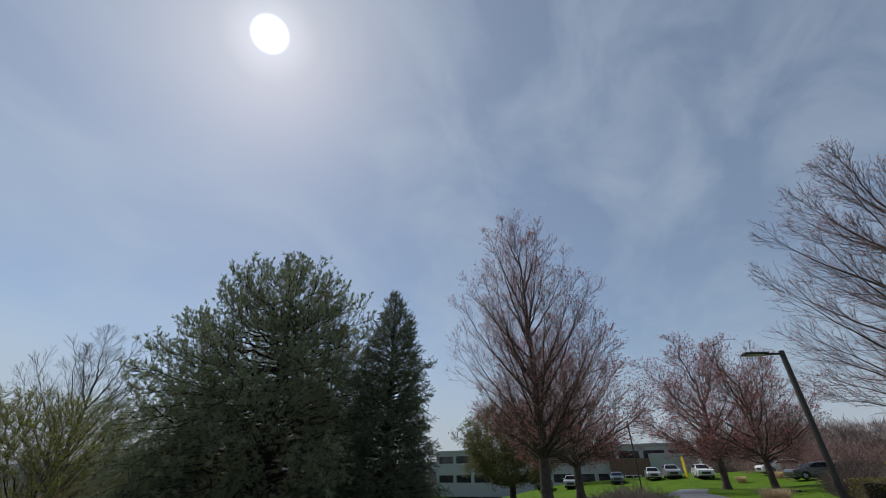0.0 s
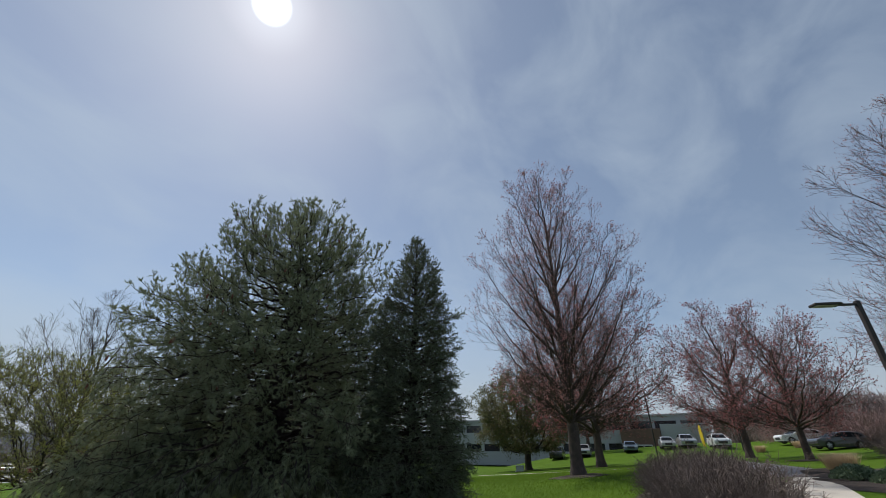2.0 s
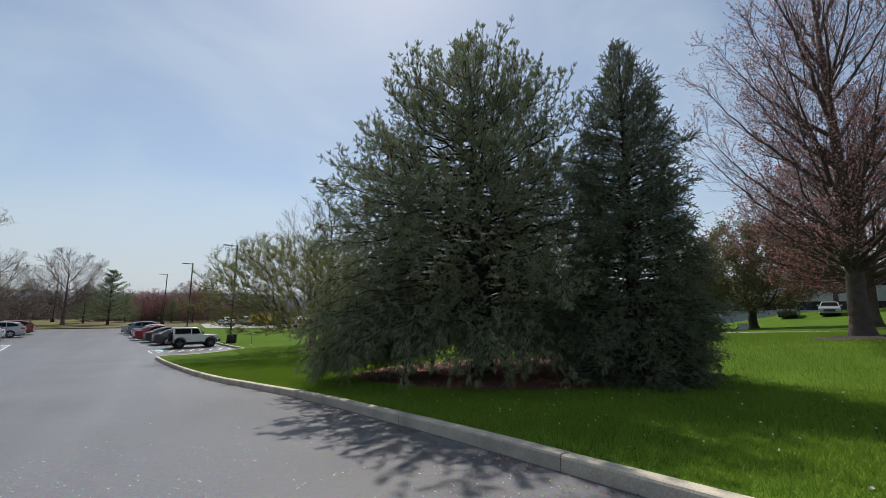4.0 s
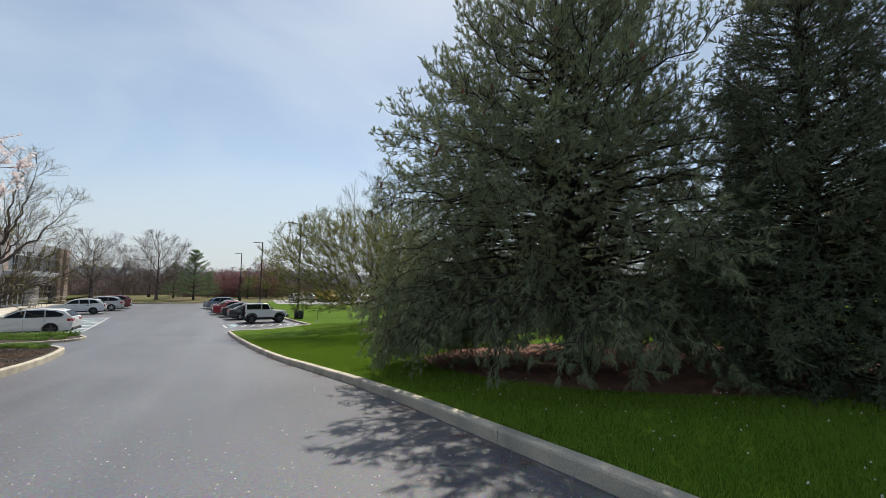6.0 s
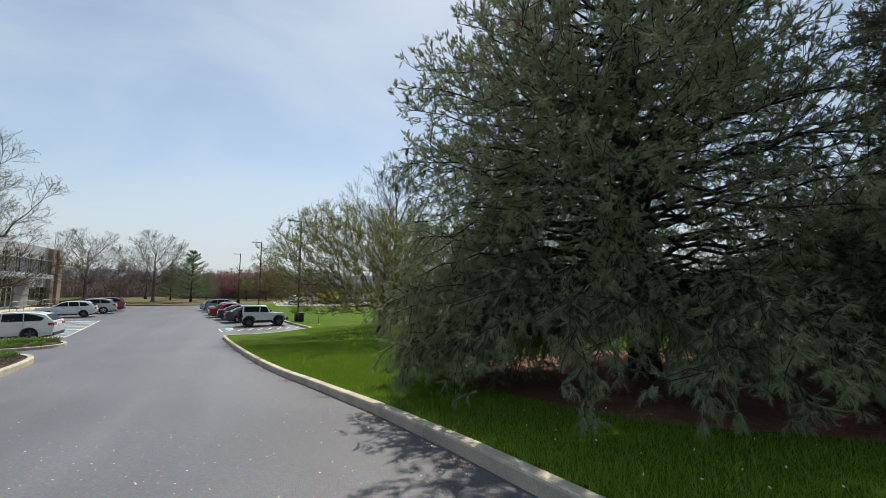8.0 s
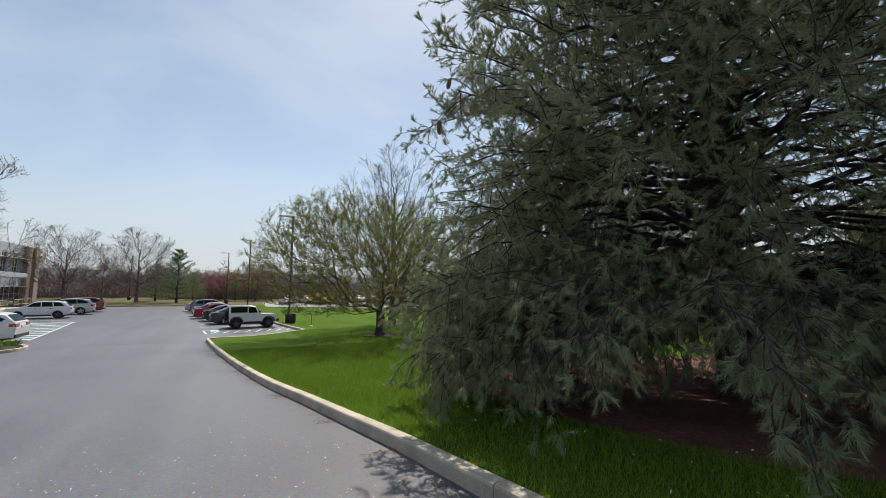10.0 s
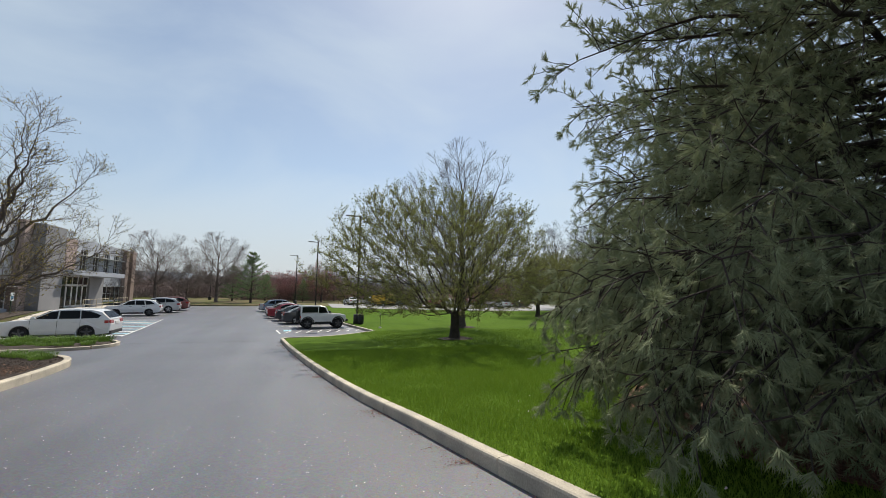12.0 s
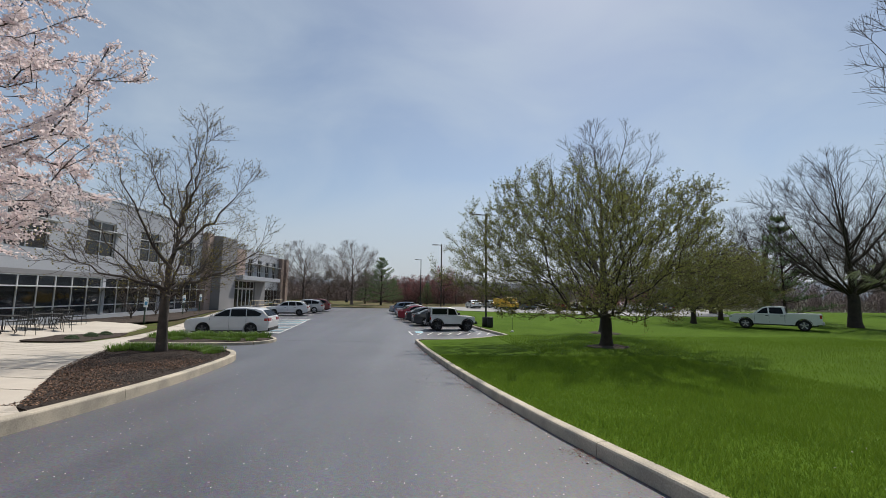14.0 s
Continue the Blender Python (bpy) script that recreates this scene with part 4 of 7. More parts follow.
def slab(name, outline, zfun, material, thick=0.12, lift=0.0, step=0.6, crown=0.0):
    """A pad with a given outline that follows the ground: a fine triangulated top with a skirt."""
    bm = bmesh.new()
    line = []
    pts = [Vector(p) for p in outline]
    for a, b in zip(pts, pts[1:] + pts[:1]):
        n = max(1, int((b - a).length / step))
        line += [a + (b - a) * k / n for k in range(n)]
    vs = [bm.verts.new((p.x, p.y, 0)) for p in line]
    f = bm.faces.new(vs)
    if f.normal.z < 0:
        f.normal_flip()
    geom = bm.faces[:]
    lo = (min(p.x for p in line), min(p.y for p in line))
    hi = (max(p.x for p in line), max(p.y for p in line))
    cuts = 1.0
    x = math.ceil(lo[0] / cuts) * cuts
    while x < hi[0]:
        bmesh.ops.bisect_plane(bm, geom=bm.verts[:] + bm.edges[:] + bm.faces[:], plane_co=(x, 0, 0), plane_no=(1, 0, 0))
        x += cuts
    y = math.ceil(lo[1] / cuts) * cuts
    while y < hi[1]:
        bmesh.ops.bisect_plane(bm, geom=bm.verts[:] + bm.edges[:] + bm.faces[:], plane_co=(0, y, 0), plane_no=(0, 1, 0))
        y += cuts
    bmesh.ops.triangulate(bm, faces=bm.faces[:])
    edge = [e for e in bm.edges if e.is_boundary]
    for v in bm.verts:
        inside = not v.is_boundary
        v.co.z = float(zfun(np.array(v.co.x), np.array(v.co.y))) + lift + (crown if inside else 0) + (0.02 * noise.noise(v.co * 1.3) if crown else 0)
    ret = bmesh.ops.extrude_edge_only(bm, edges=edge)
    for v in ret["geom"]:
        if isinstance(v, bmesh.types.BMVert):
            v.co.z -= thick
    bmesh.ops.recalc_face_normals(bm, faces=bm.faces)
    if sum(f.normal.z for f in bm.faces if abs(f.normal.z) > 0.5) < 0:
        bmesh.ops.reverse_faces(bm, faces=bm.faces)
    me = bpy.data.meshes.new(name)
    bm.to_mesh(me)
    bm.free()
    me.materials.append(material)
    return me


def flat_z(x, y):
    return road_z(x, y) + 0.15


# island with the young tree
island_a = [(-6.56, -12), (-6.56, 5.0), (-6.63, 6.4), (-6.78, 8.2), (-7.04, 10.4), (-7.42, 12.7), (-8.2, 14.2), (-9.6, 14.75), (-12.3, 13.9)]
kerb_west = thing("kerb", "pale concrete kerb round the mulch island", "kerb", kind="structure")
kerb_run(kerb_west, round_line(island_a, 4, 0.9), 3.05, 0.2, 0.18, -1.0)
bed_a = [(-6.8, 4.9), (-6.86, 6.4), (-7.0, 8.2), (-7.24, 10.4), (-7.6, 12.6), (-8.3, 14.0), (-9.6, 14.58), (-12.2, 13.75), (-11.74, 12.6), (-9.86, 8.95), (-7.3, 5.2)]
bed = part("mulch_bed", slab("mulch_bed", bed_a, flat_z, MULCH, 0.2, -0.01, 0.4, 0.06))
tagged(bed, "dark brown mulch bed in the kerbed island", "flower bed", kind="structure")
island_b = [(-14.6, 17.15), (-13.45, 17.1), (-11.1, 17.45), (-9.3, 18.0), (-8.7, 19.0), (-8.75, 20.2), (-9.6, 21.6), (-14.6, 21.9)]
kerb_run(kerb_west, round_line(island_b, 5, 0.8), 3.05, 0.13, 0.15, 1.0)
bed_base = part("bed_base", slab("bed_base", [(-6.73, 3.4), (-6.73, 5.6), (-8.3, 7.9), (-10.2, 10.4), (-10.8, 10.0), (-8.6, 6.0), (-7.6, 3.4)], flat_z, MULCH, 0.1, -0.035, 0.4))
tagged(bed_base, "dark earth between the walk and the mulch bed", "soil", kind="structure")
bed2 = part("mulch_bed", slab("mulch_bed", [(-14.7, 17.25), (-13.4, 17.25), (-11.1, 17.6), (-9.4, 18.15), (-8.9, 19.0), (-8.95, 20.1), (-9.7, 21.4), (-14.7, 21.7)], flat_z, MULCH, 0.2, -0.03, 0.4, 0.05))
tagged(bed2, "dark brown mulch bed with low green plants", "flower bed", kind="structure")
# walkway in concrete panels
walk_root = thing("walkway", "pale concrete walkway with tooled joints beside the drive", "walkway", kind="structure")
near = [(-6.68, -6.0), (-6.68, 4.6), (-7.3, 5.2), (-9.86, 8.95), (-11.8, 12.75), (-12.35, 13.9), (-13.9, 17.2), (-14.8, 20.0), (-16.1, 26.0), (-17.6, 33.0), (-20.0, 44.0), (-21.0, 50.0)]
far_ = [(-19.5, -6.0), (-19.5, 4.6), (-19.5, 7.0), (-19.0, 11.0), (-18.6, 14.5), (-16.7, 15.6), (-15.1, 16.5), (-15.6, 20.0), (-17.3, 26.5), (-19.0, 33.5), (-21.6, 44.0), (-22.6, 50.0)]


def along(line, t):
    return tuple(np.interp(t, np.linspace(0, 1, len(line)), [p[i] for p in line]) for i in (0, 1))


cuts = list(np.linspace(0, 1, 34))
for t0, t1 in zip(cuts, cuts[1:]):
    a, b, c, d = along(near, t0 + 0.0006), along(near, t1 - 0.0006), along(far_, t1 - 0.0006), along(far_, t0 + 0.0006)
    wide = math.dist(a, d)
    k = max(1, round(wide / 3.2))
    for i in range(k):
        u0, u1 = i / k + 0.004 / wide, (i + 1) / k - 0.004 / wide
        quad = [tuple(np.array(p) * (1 - u) + np.array(q) * u) for p, q, u in ((a, d, u0), (b, c, u0), (b, c, u1), (a, d, u1))]
        part("panel", slab("panel", quad, lawn_z, WALKWAY, 0.12, 0.0, 0.8), WALKWAY, walk_root)
west = part("west_lawn", sheet("west_lawn", [0, 0.3, 0.8, 1.5, 2.5, 4, 6, 8, 11, 15, 20, 30, 45], np.arange(-10, 120, 1.0), lambda x, y: lawn_z(x, y) - 0.012, WEST_TURF, lambda y: np.interp(y, [-10, 4, 14.5, 17, 20, 26.5, 33.5, 44, 50, 120], [-19.4, -19.4, -18.5, -15.2, -15.7, -17.4, -19.1, -21.7, -22.7, -30]) - 45.0))
tagged(west, "thin green lawn in front of the office building", "lawn", kind="structure")
lot_end = part("verge", sheet("verge", np.arange(-40, 60, 4.0), [69, 70, 72, 76, 82, 90, 100, 120], lambda x, y: road_z(x, y) + 0.12 + 0.01 * (y - 69), mat("leaf_litter_ground", (0.15, 0.115, 0.075), 0.95, 0.35, 0.3, 12.0, 0.5, color2=(0.09, 0.10, 0.035), spec=0.1)))
tagged(lot_end, "brown leaf-strewn verge at the far end of the car park", "verge", kind="structure")
small_bed = part("mulch_bed", slab("mulch_bed", [(-17.0, 15.9), (-15.4, 16.75), (-15.8, 19.6), (-16.6, 21.3), (-17.6, 18.5)], lawn_z, MULCH, 0.05, 0.03, 0.4, 0.03))
patio = part("patio", slab("patio", [(-18.3, 14.4), (-16.9, 15.7), (-17.7, 18.5), (-16.8, 21.4), (-18.0, 25.0), (-20.6, 25.6), (-21.2, 14.0)], lawn_z, WALKWAY, 0.1, 0.008, 0.6))
tagged(patio, "pale concrete patio before the office windows", "patio", kind="structure")
tagged(small_bed, "small triangular bed of dark mulch and sage green cover", "flower bed", kind="structure")
front_bed = part("mulch_bed", slab("mulch_bed", [(-19.4, 25.0), (-19.0, 30.0), (-20.6, 38.0), (-22.0, 45.0), (-22.4, 45.0), (-22.4, 24.0)], lawn_z, MULCH, 0.05, 0.02, 0.6, 0.04))
tagged(front_bed, "dark mulch bed along the office wall", "flower bed", kind="structure")
# beds on the lawn
rr = np.random.default_rng(4)


def blob(cx, cy, rx, ry, n=28, wob=0.08, rot=0.0):
    out = []
    for k in range(n):
        a = 2 * math.pi * k / n
        r = 1 + rr.uniform(-wob, wob)
        u, v = rx * r * math.cos(a), ry * r * math.sin(a)
        out.append((cx + u * math.cos(rot) - v * math.sin(rot), cy + u * math.sin(rot) + v * math.cos(rot)))
    return out


litter = part("litter_bed", slab("litter_bed", blob(7.0, -1.9, 3.75, 5.3, 40, 0.04, 0.25), lawn_z, LITTER, 0.06, 0.012, 0.5, 0.03))
tagged(litter, "red-brown bed of fallen pine needles under the conifers", "needle bed", kind="structure")
for cx, cy, rx, ry in ((17.5, -8.47, 1.35, 1.3), (7.3, 17.4, 1.0, 1.0), (11.6, 26.4, 1.1, 1.0), (34.7, -19.8, 1.5, 1.4)):
    ring = part("mulch_ring", slab("mulch_ring", blob(cx, cy, rx, ry, 22), lawn_z, MULCH, 0.06, 0.015, 0.5, 0.06))
    tagged(ring, "ring of dark mulch round a trunk", "mulch ring", kind="structure")
shrub_bed = part("mulch_bed", slab("mulch_bed", blob(8.3, -13.1, 4.9, 1.5, 36, 0.05, 0.1), lawn_z, MULCH, 0.06, 0.015, 0.5, 0.05))
tagged(shrub_bed, "dark mulch bed under bare shrubs", "flower bed", kind="structure")
plant_bed = part("mulch_bed", slab("mulch_bed", blob(14.5, -18.6, 5.0, 2.6, 36, 0.05, -0.15), lawn_z, MULCH, 0.06, 0.015, 0.5, 0.05))
tagged(plant_bed, "dark mulch bed with low sage mounds by the walk", "flower bed", kind="structure")
path_e = part("walkway", slab("walkway", [(1.6, -15.6), (4.4, -14.9), (8.2, -14.5), (11.5, -14.9), (13.6, -15.6), (13.9, -16.5), (11.2, -16.2), (8.4, -15.9), (5.0, -16.4), (1.6, -17.2)], lawn_z, WALKWAY, 0.08, 0.02, 0.6))
tagged(path_e, "curved pale concrete walk between planting beds", "walkway", kind="structure")
lane = part("side_road", slab("side_road", [(13.6, -14.9), (30, -12.8), (45, -13.5), (45, -16.0), (30, -15.4), (14.2, -17.2)], lawn_z, ASPHALT, 0.06, 0.015, 1.0))
tagged(lane, "narrow grey asphalt lane across the lawn", "road", kind="structure")
trail = part("lawn_path", slab("lawn_path", [(23.4, -12.0), (25.3, -7.3), (28.2, -2.0), (31.5, 3.0), (31.9, 2.9), (28.7, -2.2), (25.8, -7.4), (23.9, -12.0)], lawn_z, WALKWAY, 0.05, 0.012, 0.8))
tagged(trail, "narrow pale path across the lawn", "path", kind="structure")

# painted stall lines; the lot runs a little to the left of north
LOT = radians(6.5)
LOTU, LOTV = Vector((-math.sin(LOT), math.cos(LOT))), Vector((math.cos(LOT), math.sin(LOT)))


def lot(u, v):
    """A place in the car park: u along it, v across it to the right, from the corner of the right-hand stalls."""
    return Vector((-1.75, 24.8)) + LOTU * u + LOTV * v


def stripe(u0, v0, u1, v1, width, material, label):
    a, b = lot(u0, v0), lot(u1, v1)
    d = (b - a).normalized()
    n = Vector((-d.y, d.x)) * width / 2
    V = []
    k = max(2, int((b - a).length / 0.8))
    F = []
    for i in range(k + 1):
        for s in (-1, 1):
            p = a + (b - a) * i / k + n * s
            V.append((p.x, p.y, float(road_z(np.array(p.x), np.array(p.y))) + 0.005))
        if i:
            F.append((2 * i - 2, 2 * i, 2 * i + 1, 2 * i - 1))
    me = mesh_of("stripe", V, F, material)
    return part("stripe", me, None, marking)


marking = thing("marking", "white and blue painted stall lines on asphalt", "road marking", kind="structure")
for k in range(1, 15):
    stripe(k * 2.75, 0.0, k * 2.75, 5.4, 0.1, WHITE_PAINT, "")
for k in range(8):
    stripe(0.25 + k * 0.05, 0.3 + k * 0.68, 1.9, 0.9 + k * 0.68, 0.1, WHITE_PAINT, "")
stripe(0.1, 0.0, 2.7, 0.0, 0.1, WHITE_PAINT, "")
for v in (0.45, 0.62, 0.79):
    stripe(1.7, v, 2.75, v + 0.1, 0.16, BLUE_PAINT, "")
for k in range(0, 14):
    stripe(1.2 + k * 2.75, -8.9, 1.2 + k * 2.75, -14.6, 0.1, WHITE_PAINT, "")
for k in range(11):
    stripe(1.5 + k * 1.3, -8.35, 1.75 + k * 1.3, -11.0, 0.3, BLUE_PAINT if k % 2 else WHITE_PAINT, "")
stripe(0.9, -8.3, 15.2, -8.3, 0.08, WHITE_PAINT, "")

# seam across the drive and cracks in the asphalt
SEAM = mat("crack_filler", (0.035, 0.035, 0.038), 0.8, 0.3, 3.0, 40.0, 0.3)


def ribbon(name, pts, width, label):
    """A thin flat line laid on the road."""
    P = np.array(pts, float)
    d = np.gradient(P, axis=0)
    nrm = np.stack([-d[:, 1], d[:, 0]], 1)
    nrm /= np.linalg.norm(nrm, axis=1, keepdims=True)
    V, F = [], []
    for i, (p, q) in enumerate(zip(P, nrm)):
        for sgn in (-1, 1):
            x, y = p + q * sgn * width / 2
            V.append((x, y, float(road_z(x, y)) + 0.004))
        if i:
            F.append((2 * i - 2, 2 * i, 2 * i + 1, 2 * i - 1))
    return part(name, mesh_of(name, V, F, SEAM), None, road, label)


def wander(a, b, n, amount, seed):
    rng = np.random.default_rng(seed)
    t = np.linspace(0, 1, n)[:, None]
    return np.array(a) * (1 - t) + np.array(b) * t + np.cumsum(rng.normal(size=(n, 2)), 0) * amount * np.sin(np.pi * t)


ribbon("seam", wander((-8.6, 20.5), (-1.9, 20.35), 30, 0.02, 1), 0.035, "dark seam between old and new asphalt")
for k, (a, b) in enumerate((((-2.0, 8.7), (-0.75, 8.65)), ((-1.7, 9.8), (-0.8, 9.5)), ((-1.9, 9.3), (-1.2, 8.2)), ((-1.4, 9.0), (-1.0, 10.6)))):
    ribbon("crack", wander(a, b, 18, 0.02, 5 + k), 0.008, "thin dark crack in the asphalt")

# ---- office building beside the car park ----
PANEL = mat("grey_wall_panel", (0.39, 0.41, 0.45), 0.55, 0.08, 0.4, 12.0, 0.05, per_object=0.05)
PANEL_DK = mat("dark_grey_panel", (0.24, 0.24, 0.25), 0.5, 0.1, 0.5, 12.0, 0.05)
BRICKY = mat("tan_brick", (0.36, 0.28, 0.25), 0.85, 0.25, 1.0, 30.0, 0.3, color2=(0.31, 0.235, 0.21))
STONE = mat("brown_grey_wall", (0.23, 0.23, 0.24), 0.8, 0.15, 0.5, 20.0, 0.15)
ALU = plain("pale_aluminium", (0.62, 0.63, 0.64), 0.4, 0.3)
GLASS = glass("window_glass")
GLASS_UP = glass("upper_window_glass", (0.03, 0.028, 0.028), 0.06, 0.6)
BASE_Z = -0.75
office = thing("office_building", "two-storey pale grey office block with dark ribbon windows and sunshades", "building", Matrix.Translation((0, 0, 0)))


def wall_piece(x0, x1, y0, y1, z0, z1, material, name="wall", bevel=0.01):
    return part(name, box(x0, x1, y0, y1, z0, z1, bevel), material, office)


def window(x, y0, y1, z0, z1, cols, rows, name="window", pane_mat=GLASS, depth=0.12, bar=0.07, parent=None):
    """A framed window in a wall that faces +x: a frame of bars and a pane in every light. rows: heights of the cross bars, as shares."""
    w = thing(name, "", "", None)
    w.parent = parent or office
    ys = [y0 + (y1 - y0) * i / cols for i in range(cols + 1)]
    zs = [z0] + [z0 + (z1 - z0) * r for r in rows] + [z1]
    bm = bmesh.new()
    for y in ys:
        box(x - depth, x - depth + 0.08, y - bar / 2, y + bar / 2, z0, z1, 0.0, bm)
    for z in zs:
        box(x - depth, x - depth + 0.074, y0 - bar / 2, y1 + bar / 2, z - bar / 2, z + bar / 2, 0.0, bm)
    part("frame", bm, ALU, w)
    for a, b in zip(ys, ys[1:]):
        for c, d in zip(zs, zs[1:]):
            part("pane", box(x - depth + 0.02, x - depth + 0.035, a + bar / 2, b - bar / 2, c + bar / 2, d - bar / 2), pane_mat, w)
    return w


FX = -22.75
# ground floor: plinth, ribbon windows between columns, fascia
wall_piece(FX - 0.3, FX, 6.0, 40.0, BASE_Z - 1.0, -0.12, PANEL, "plinth")
wall_piece(FX - 0.35, FX + 0.02, 6.0, 40.0, 2.34, 2.62, PANEL_DK, "fascia")
bays = [(6.2, 13.8), (14.1, 20.4), (20.7, 27.6), (27.95, 33.6), (33.9, 39.6)]
for a, b in bays:
    window(FX - 0.02, a, b, -0.1, 2.32, max(4, round((b - a) / 1.15)), (0.26, 0.745))
for (a, b), (c, d) in zip(bays, bays[1:]):
    wall_piece(FX - 0.3, FX + 0.005, b + 0.04, c - 0.04, -0.12, 2.34, PANEL, "column")
part("sunshade", box(FX, FX + 0.55, 6.0, 39.8, 1.66, 1.72, 0.008), ALU, office, "white horizontal sunshade ledge")
# upper floor with punched windows
uppers = [(9.5, 12.0), (15.0, 17.5), (20.8, 23.3), (25.9, 28.4), (31.0, 33.4), (36.2, 38.4)]
wall_piece(FX - 0.3, FX, 6.0, 40.0, 2.62, 3.75, PANEL, "spandrel")
wall_piece(FX - 0.3, FX, 6.0, 40.0, 6.12, 7.7, PANEL, "parapet")
edges = [6.0] + [v for p in uppers for v in p] + [40.0]
for a, b in zip(edges[0::2], edges[1::2]):
    wall_piece(FX - 0.3, FX, a, b, 3.75, 6.12, PANEL)
for a, b in uppers:
    window(FX - 0.02, a + 0.04, b - 0.04, 3.8, 6.08, 2, (0.42, 0.72), pane_mat=GLASS_UP, depth=0.16)
    part("sunshade", box(FX, FX + 0.5, (a + b) / 2 - 0.2, b + 0.5, 5.42, 5.48, 0.006), ALU, office)
for z in (3.2, 6.9):
    part("panel_joint", box(FX - 0.002, FX + 0.004, 6.0, 40.0, z, z + 0.02), PANEL_DK, office)
part("coping", box(FX - 0.4, FX + 0.05, 6.0, 40.0, 7.7, 7.78, 0.01), ALU, office)
part("roof", box(-60, FX - 0.3, 6.0, 41.0, 7.2, 7.4), PANEL_DK, office)
part("roof", box(-60, -26.3, 41.0, 76.4, 7.1, 7.3), PANEL_DK, office)
part("interior", box(-26.6, -26.4, 6.0, 40.0, BASE_Z, 7.2), PANEL_DK, office)
wall_piece(-60, FX - 0.3, 5.7, 6.0, BASE_Z - 1, 7.7, PANEL)
# tall pier and entrance
wall_piece(FX - 0.3, -22.2, 39.9, 41.0, BASE_Z - 1, 7.3, BRICKY, "brick_pier", 0.015)
wall_piece(-26.0, -21.3, 41.0, 44.4, BASE_Z - 1, 7.15, STONE, "pier", 0.015)
wall_piece(-26.3, -25.6, 44.4, 57.2, 3.0, 7.35, BRICKY, "wall")
window(-25.58, 46.4, 50.4, 4.2, 6.4, 3, (0.3,), pane_mat=GLASS_UP, depth=0.1)
part("canopy", box(-25.6, -20.6, 44.5, 57.0, 2.85, 3.32, 0.02), PANEL, office, "grey entrance canopy")
wall_piece(-26.2, -22.7, 53.6, 57.2, BASE_Z - 1, 3.3, STONE, "wall")
window(-22.6, 44.5, 48.4, -0.45, 2.8, 3, (0.72,))
door_frame = window(-22.6, 48.5, 53.0, 1.95, 2.8, 4, (), name="transom")
for k in range(4):
    y0 = 48.5 + k * 1.125
    leaf = part("door", box(-22.72, -22.67, y0 + 0.03, y0 + 1.09, -0.45, 1.9, 0.004), ALU, office, "glazed entrance door in pale aluminium")
    part("pane", box(-22.668, -22.66, y0 + 0.16, y0 + 0.96, -0.2, 1.78), GLASS, leaf)
    part("handle", rod([(-22.6, y0 + 0.88, 0.3), (-22.6, y0 + 0.88, 0.9)], 0.015), ALU, leaf)
# far wing, set back
GX = -26.0
wall_piece(GX - 0.3, GX, 57.2, 72.4, 1.9, 3.75, PANEL, "spandrel")
wall_piece(GX - 0.3, GX, 57.2, 72.4, 6.4, 7.6, PANEL, "parapet")
wall_piece(GX - 0.3, GX, 57.2, 72.4, BASE_Z - 1, -0.2, PANEL, "plinth")
ups = [(59.2, 61.0), (62.7, 64.4), (66.0, 67.7), (69.2, 70.9)]
ed = [57.2] + [v for p in ups for v in p] + [72.4]
for a, b in zip(ed[0::2], ed[1::2]):
    wall_piece(GX - 0.3, GX, a, b, 3.75, 6.4, PANEL)
for a, b in ups:
    window(GX - 0.02, a + 0.04, b - 0.04, 3.8, 6.35, 2, (0.3,), pane_mat=GLASS_UP, depth=0.18)
window(GX - 0.02, 57.4, 72.2, -0.18, 1.88, 10, (0.5,))
part("sunshade", box(GX, GX + 0.5, 57.4, 72.2, 1.8, 1.86, 0.006), ALU, office)
part("sunshade", box(GX, GX + 0.6, 58.0, 72.0, 5.6, 5.68, 0.006), ALU, office)
wall_piece(GX - 0.35, GX + 0.5, 72.4, 73.6, BASE_Z - 1, 7.5, BRICKY, "brick_pier")
wall_piece(GX - 0.35, GX + 0.5, 75.0, 76.5, BASE_Z - 1, 7.5, BRICKY, "brick_pier")
wall_piece(GX - 0.35, GX + 0.1, 73.6, 75.0, BASE_Z - 1, 0.3, BRICKY, "brick_pier")
wall_piece(GX - 0.35, GX + 0.1, 73.6, 75.0, 6.6, 7.5, BRICKY, "brick_pier")
window(GX + 0.08, 73.6, 75.0, 0.3, 6.6, 1, (0.3, 0.6))
wall_piece(-60, GX - 0.3, 76.3, 76.6, BASE_Z - 1, 7.5, PANEL)
part("interior", box(-28.2, -28.0, 57.0, 76.2, BASE_Z, 7.0), PANEL_DK, office)

# ramp with tan railings before the entrance
ramp = part("entrance_ramp", box(-22.4, -20.0, 45.6, 57.0, BASE_Z - 0.6, -0.47, 0.01), WALKWAY)
tagged(ramp, "raised concrete landing before the office entrance", "ramp", kind="structure")
RAIL = plain("tan_rail_paint", (0.5, 0.42, 0.3), 0.5)
for k, (a, b) in enumerate((((-20.1, 45.8), (-20.1, 51.5)), ((-20.1, 53.0), (-20.1, 57.0)))):
    rail = thing("handrail", "tan painted steel handrail on the entrance landing", "railing", Matrix.Translation((0, 0, -0.47)))
    for h in (0.45, 0.95):
        part("bar", rod([(a[0], a[1], h), (b[0], b[1], h)], 0.03), RAIL, rail)
    n = 4
    for i in range(n + 1):
        y = a[1] + (b[1] - a[1]) * i / n
        part("post", rod([(a[0], y, 0), (a[0], y, 0.95)], 0.028), RAIL, rail)

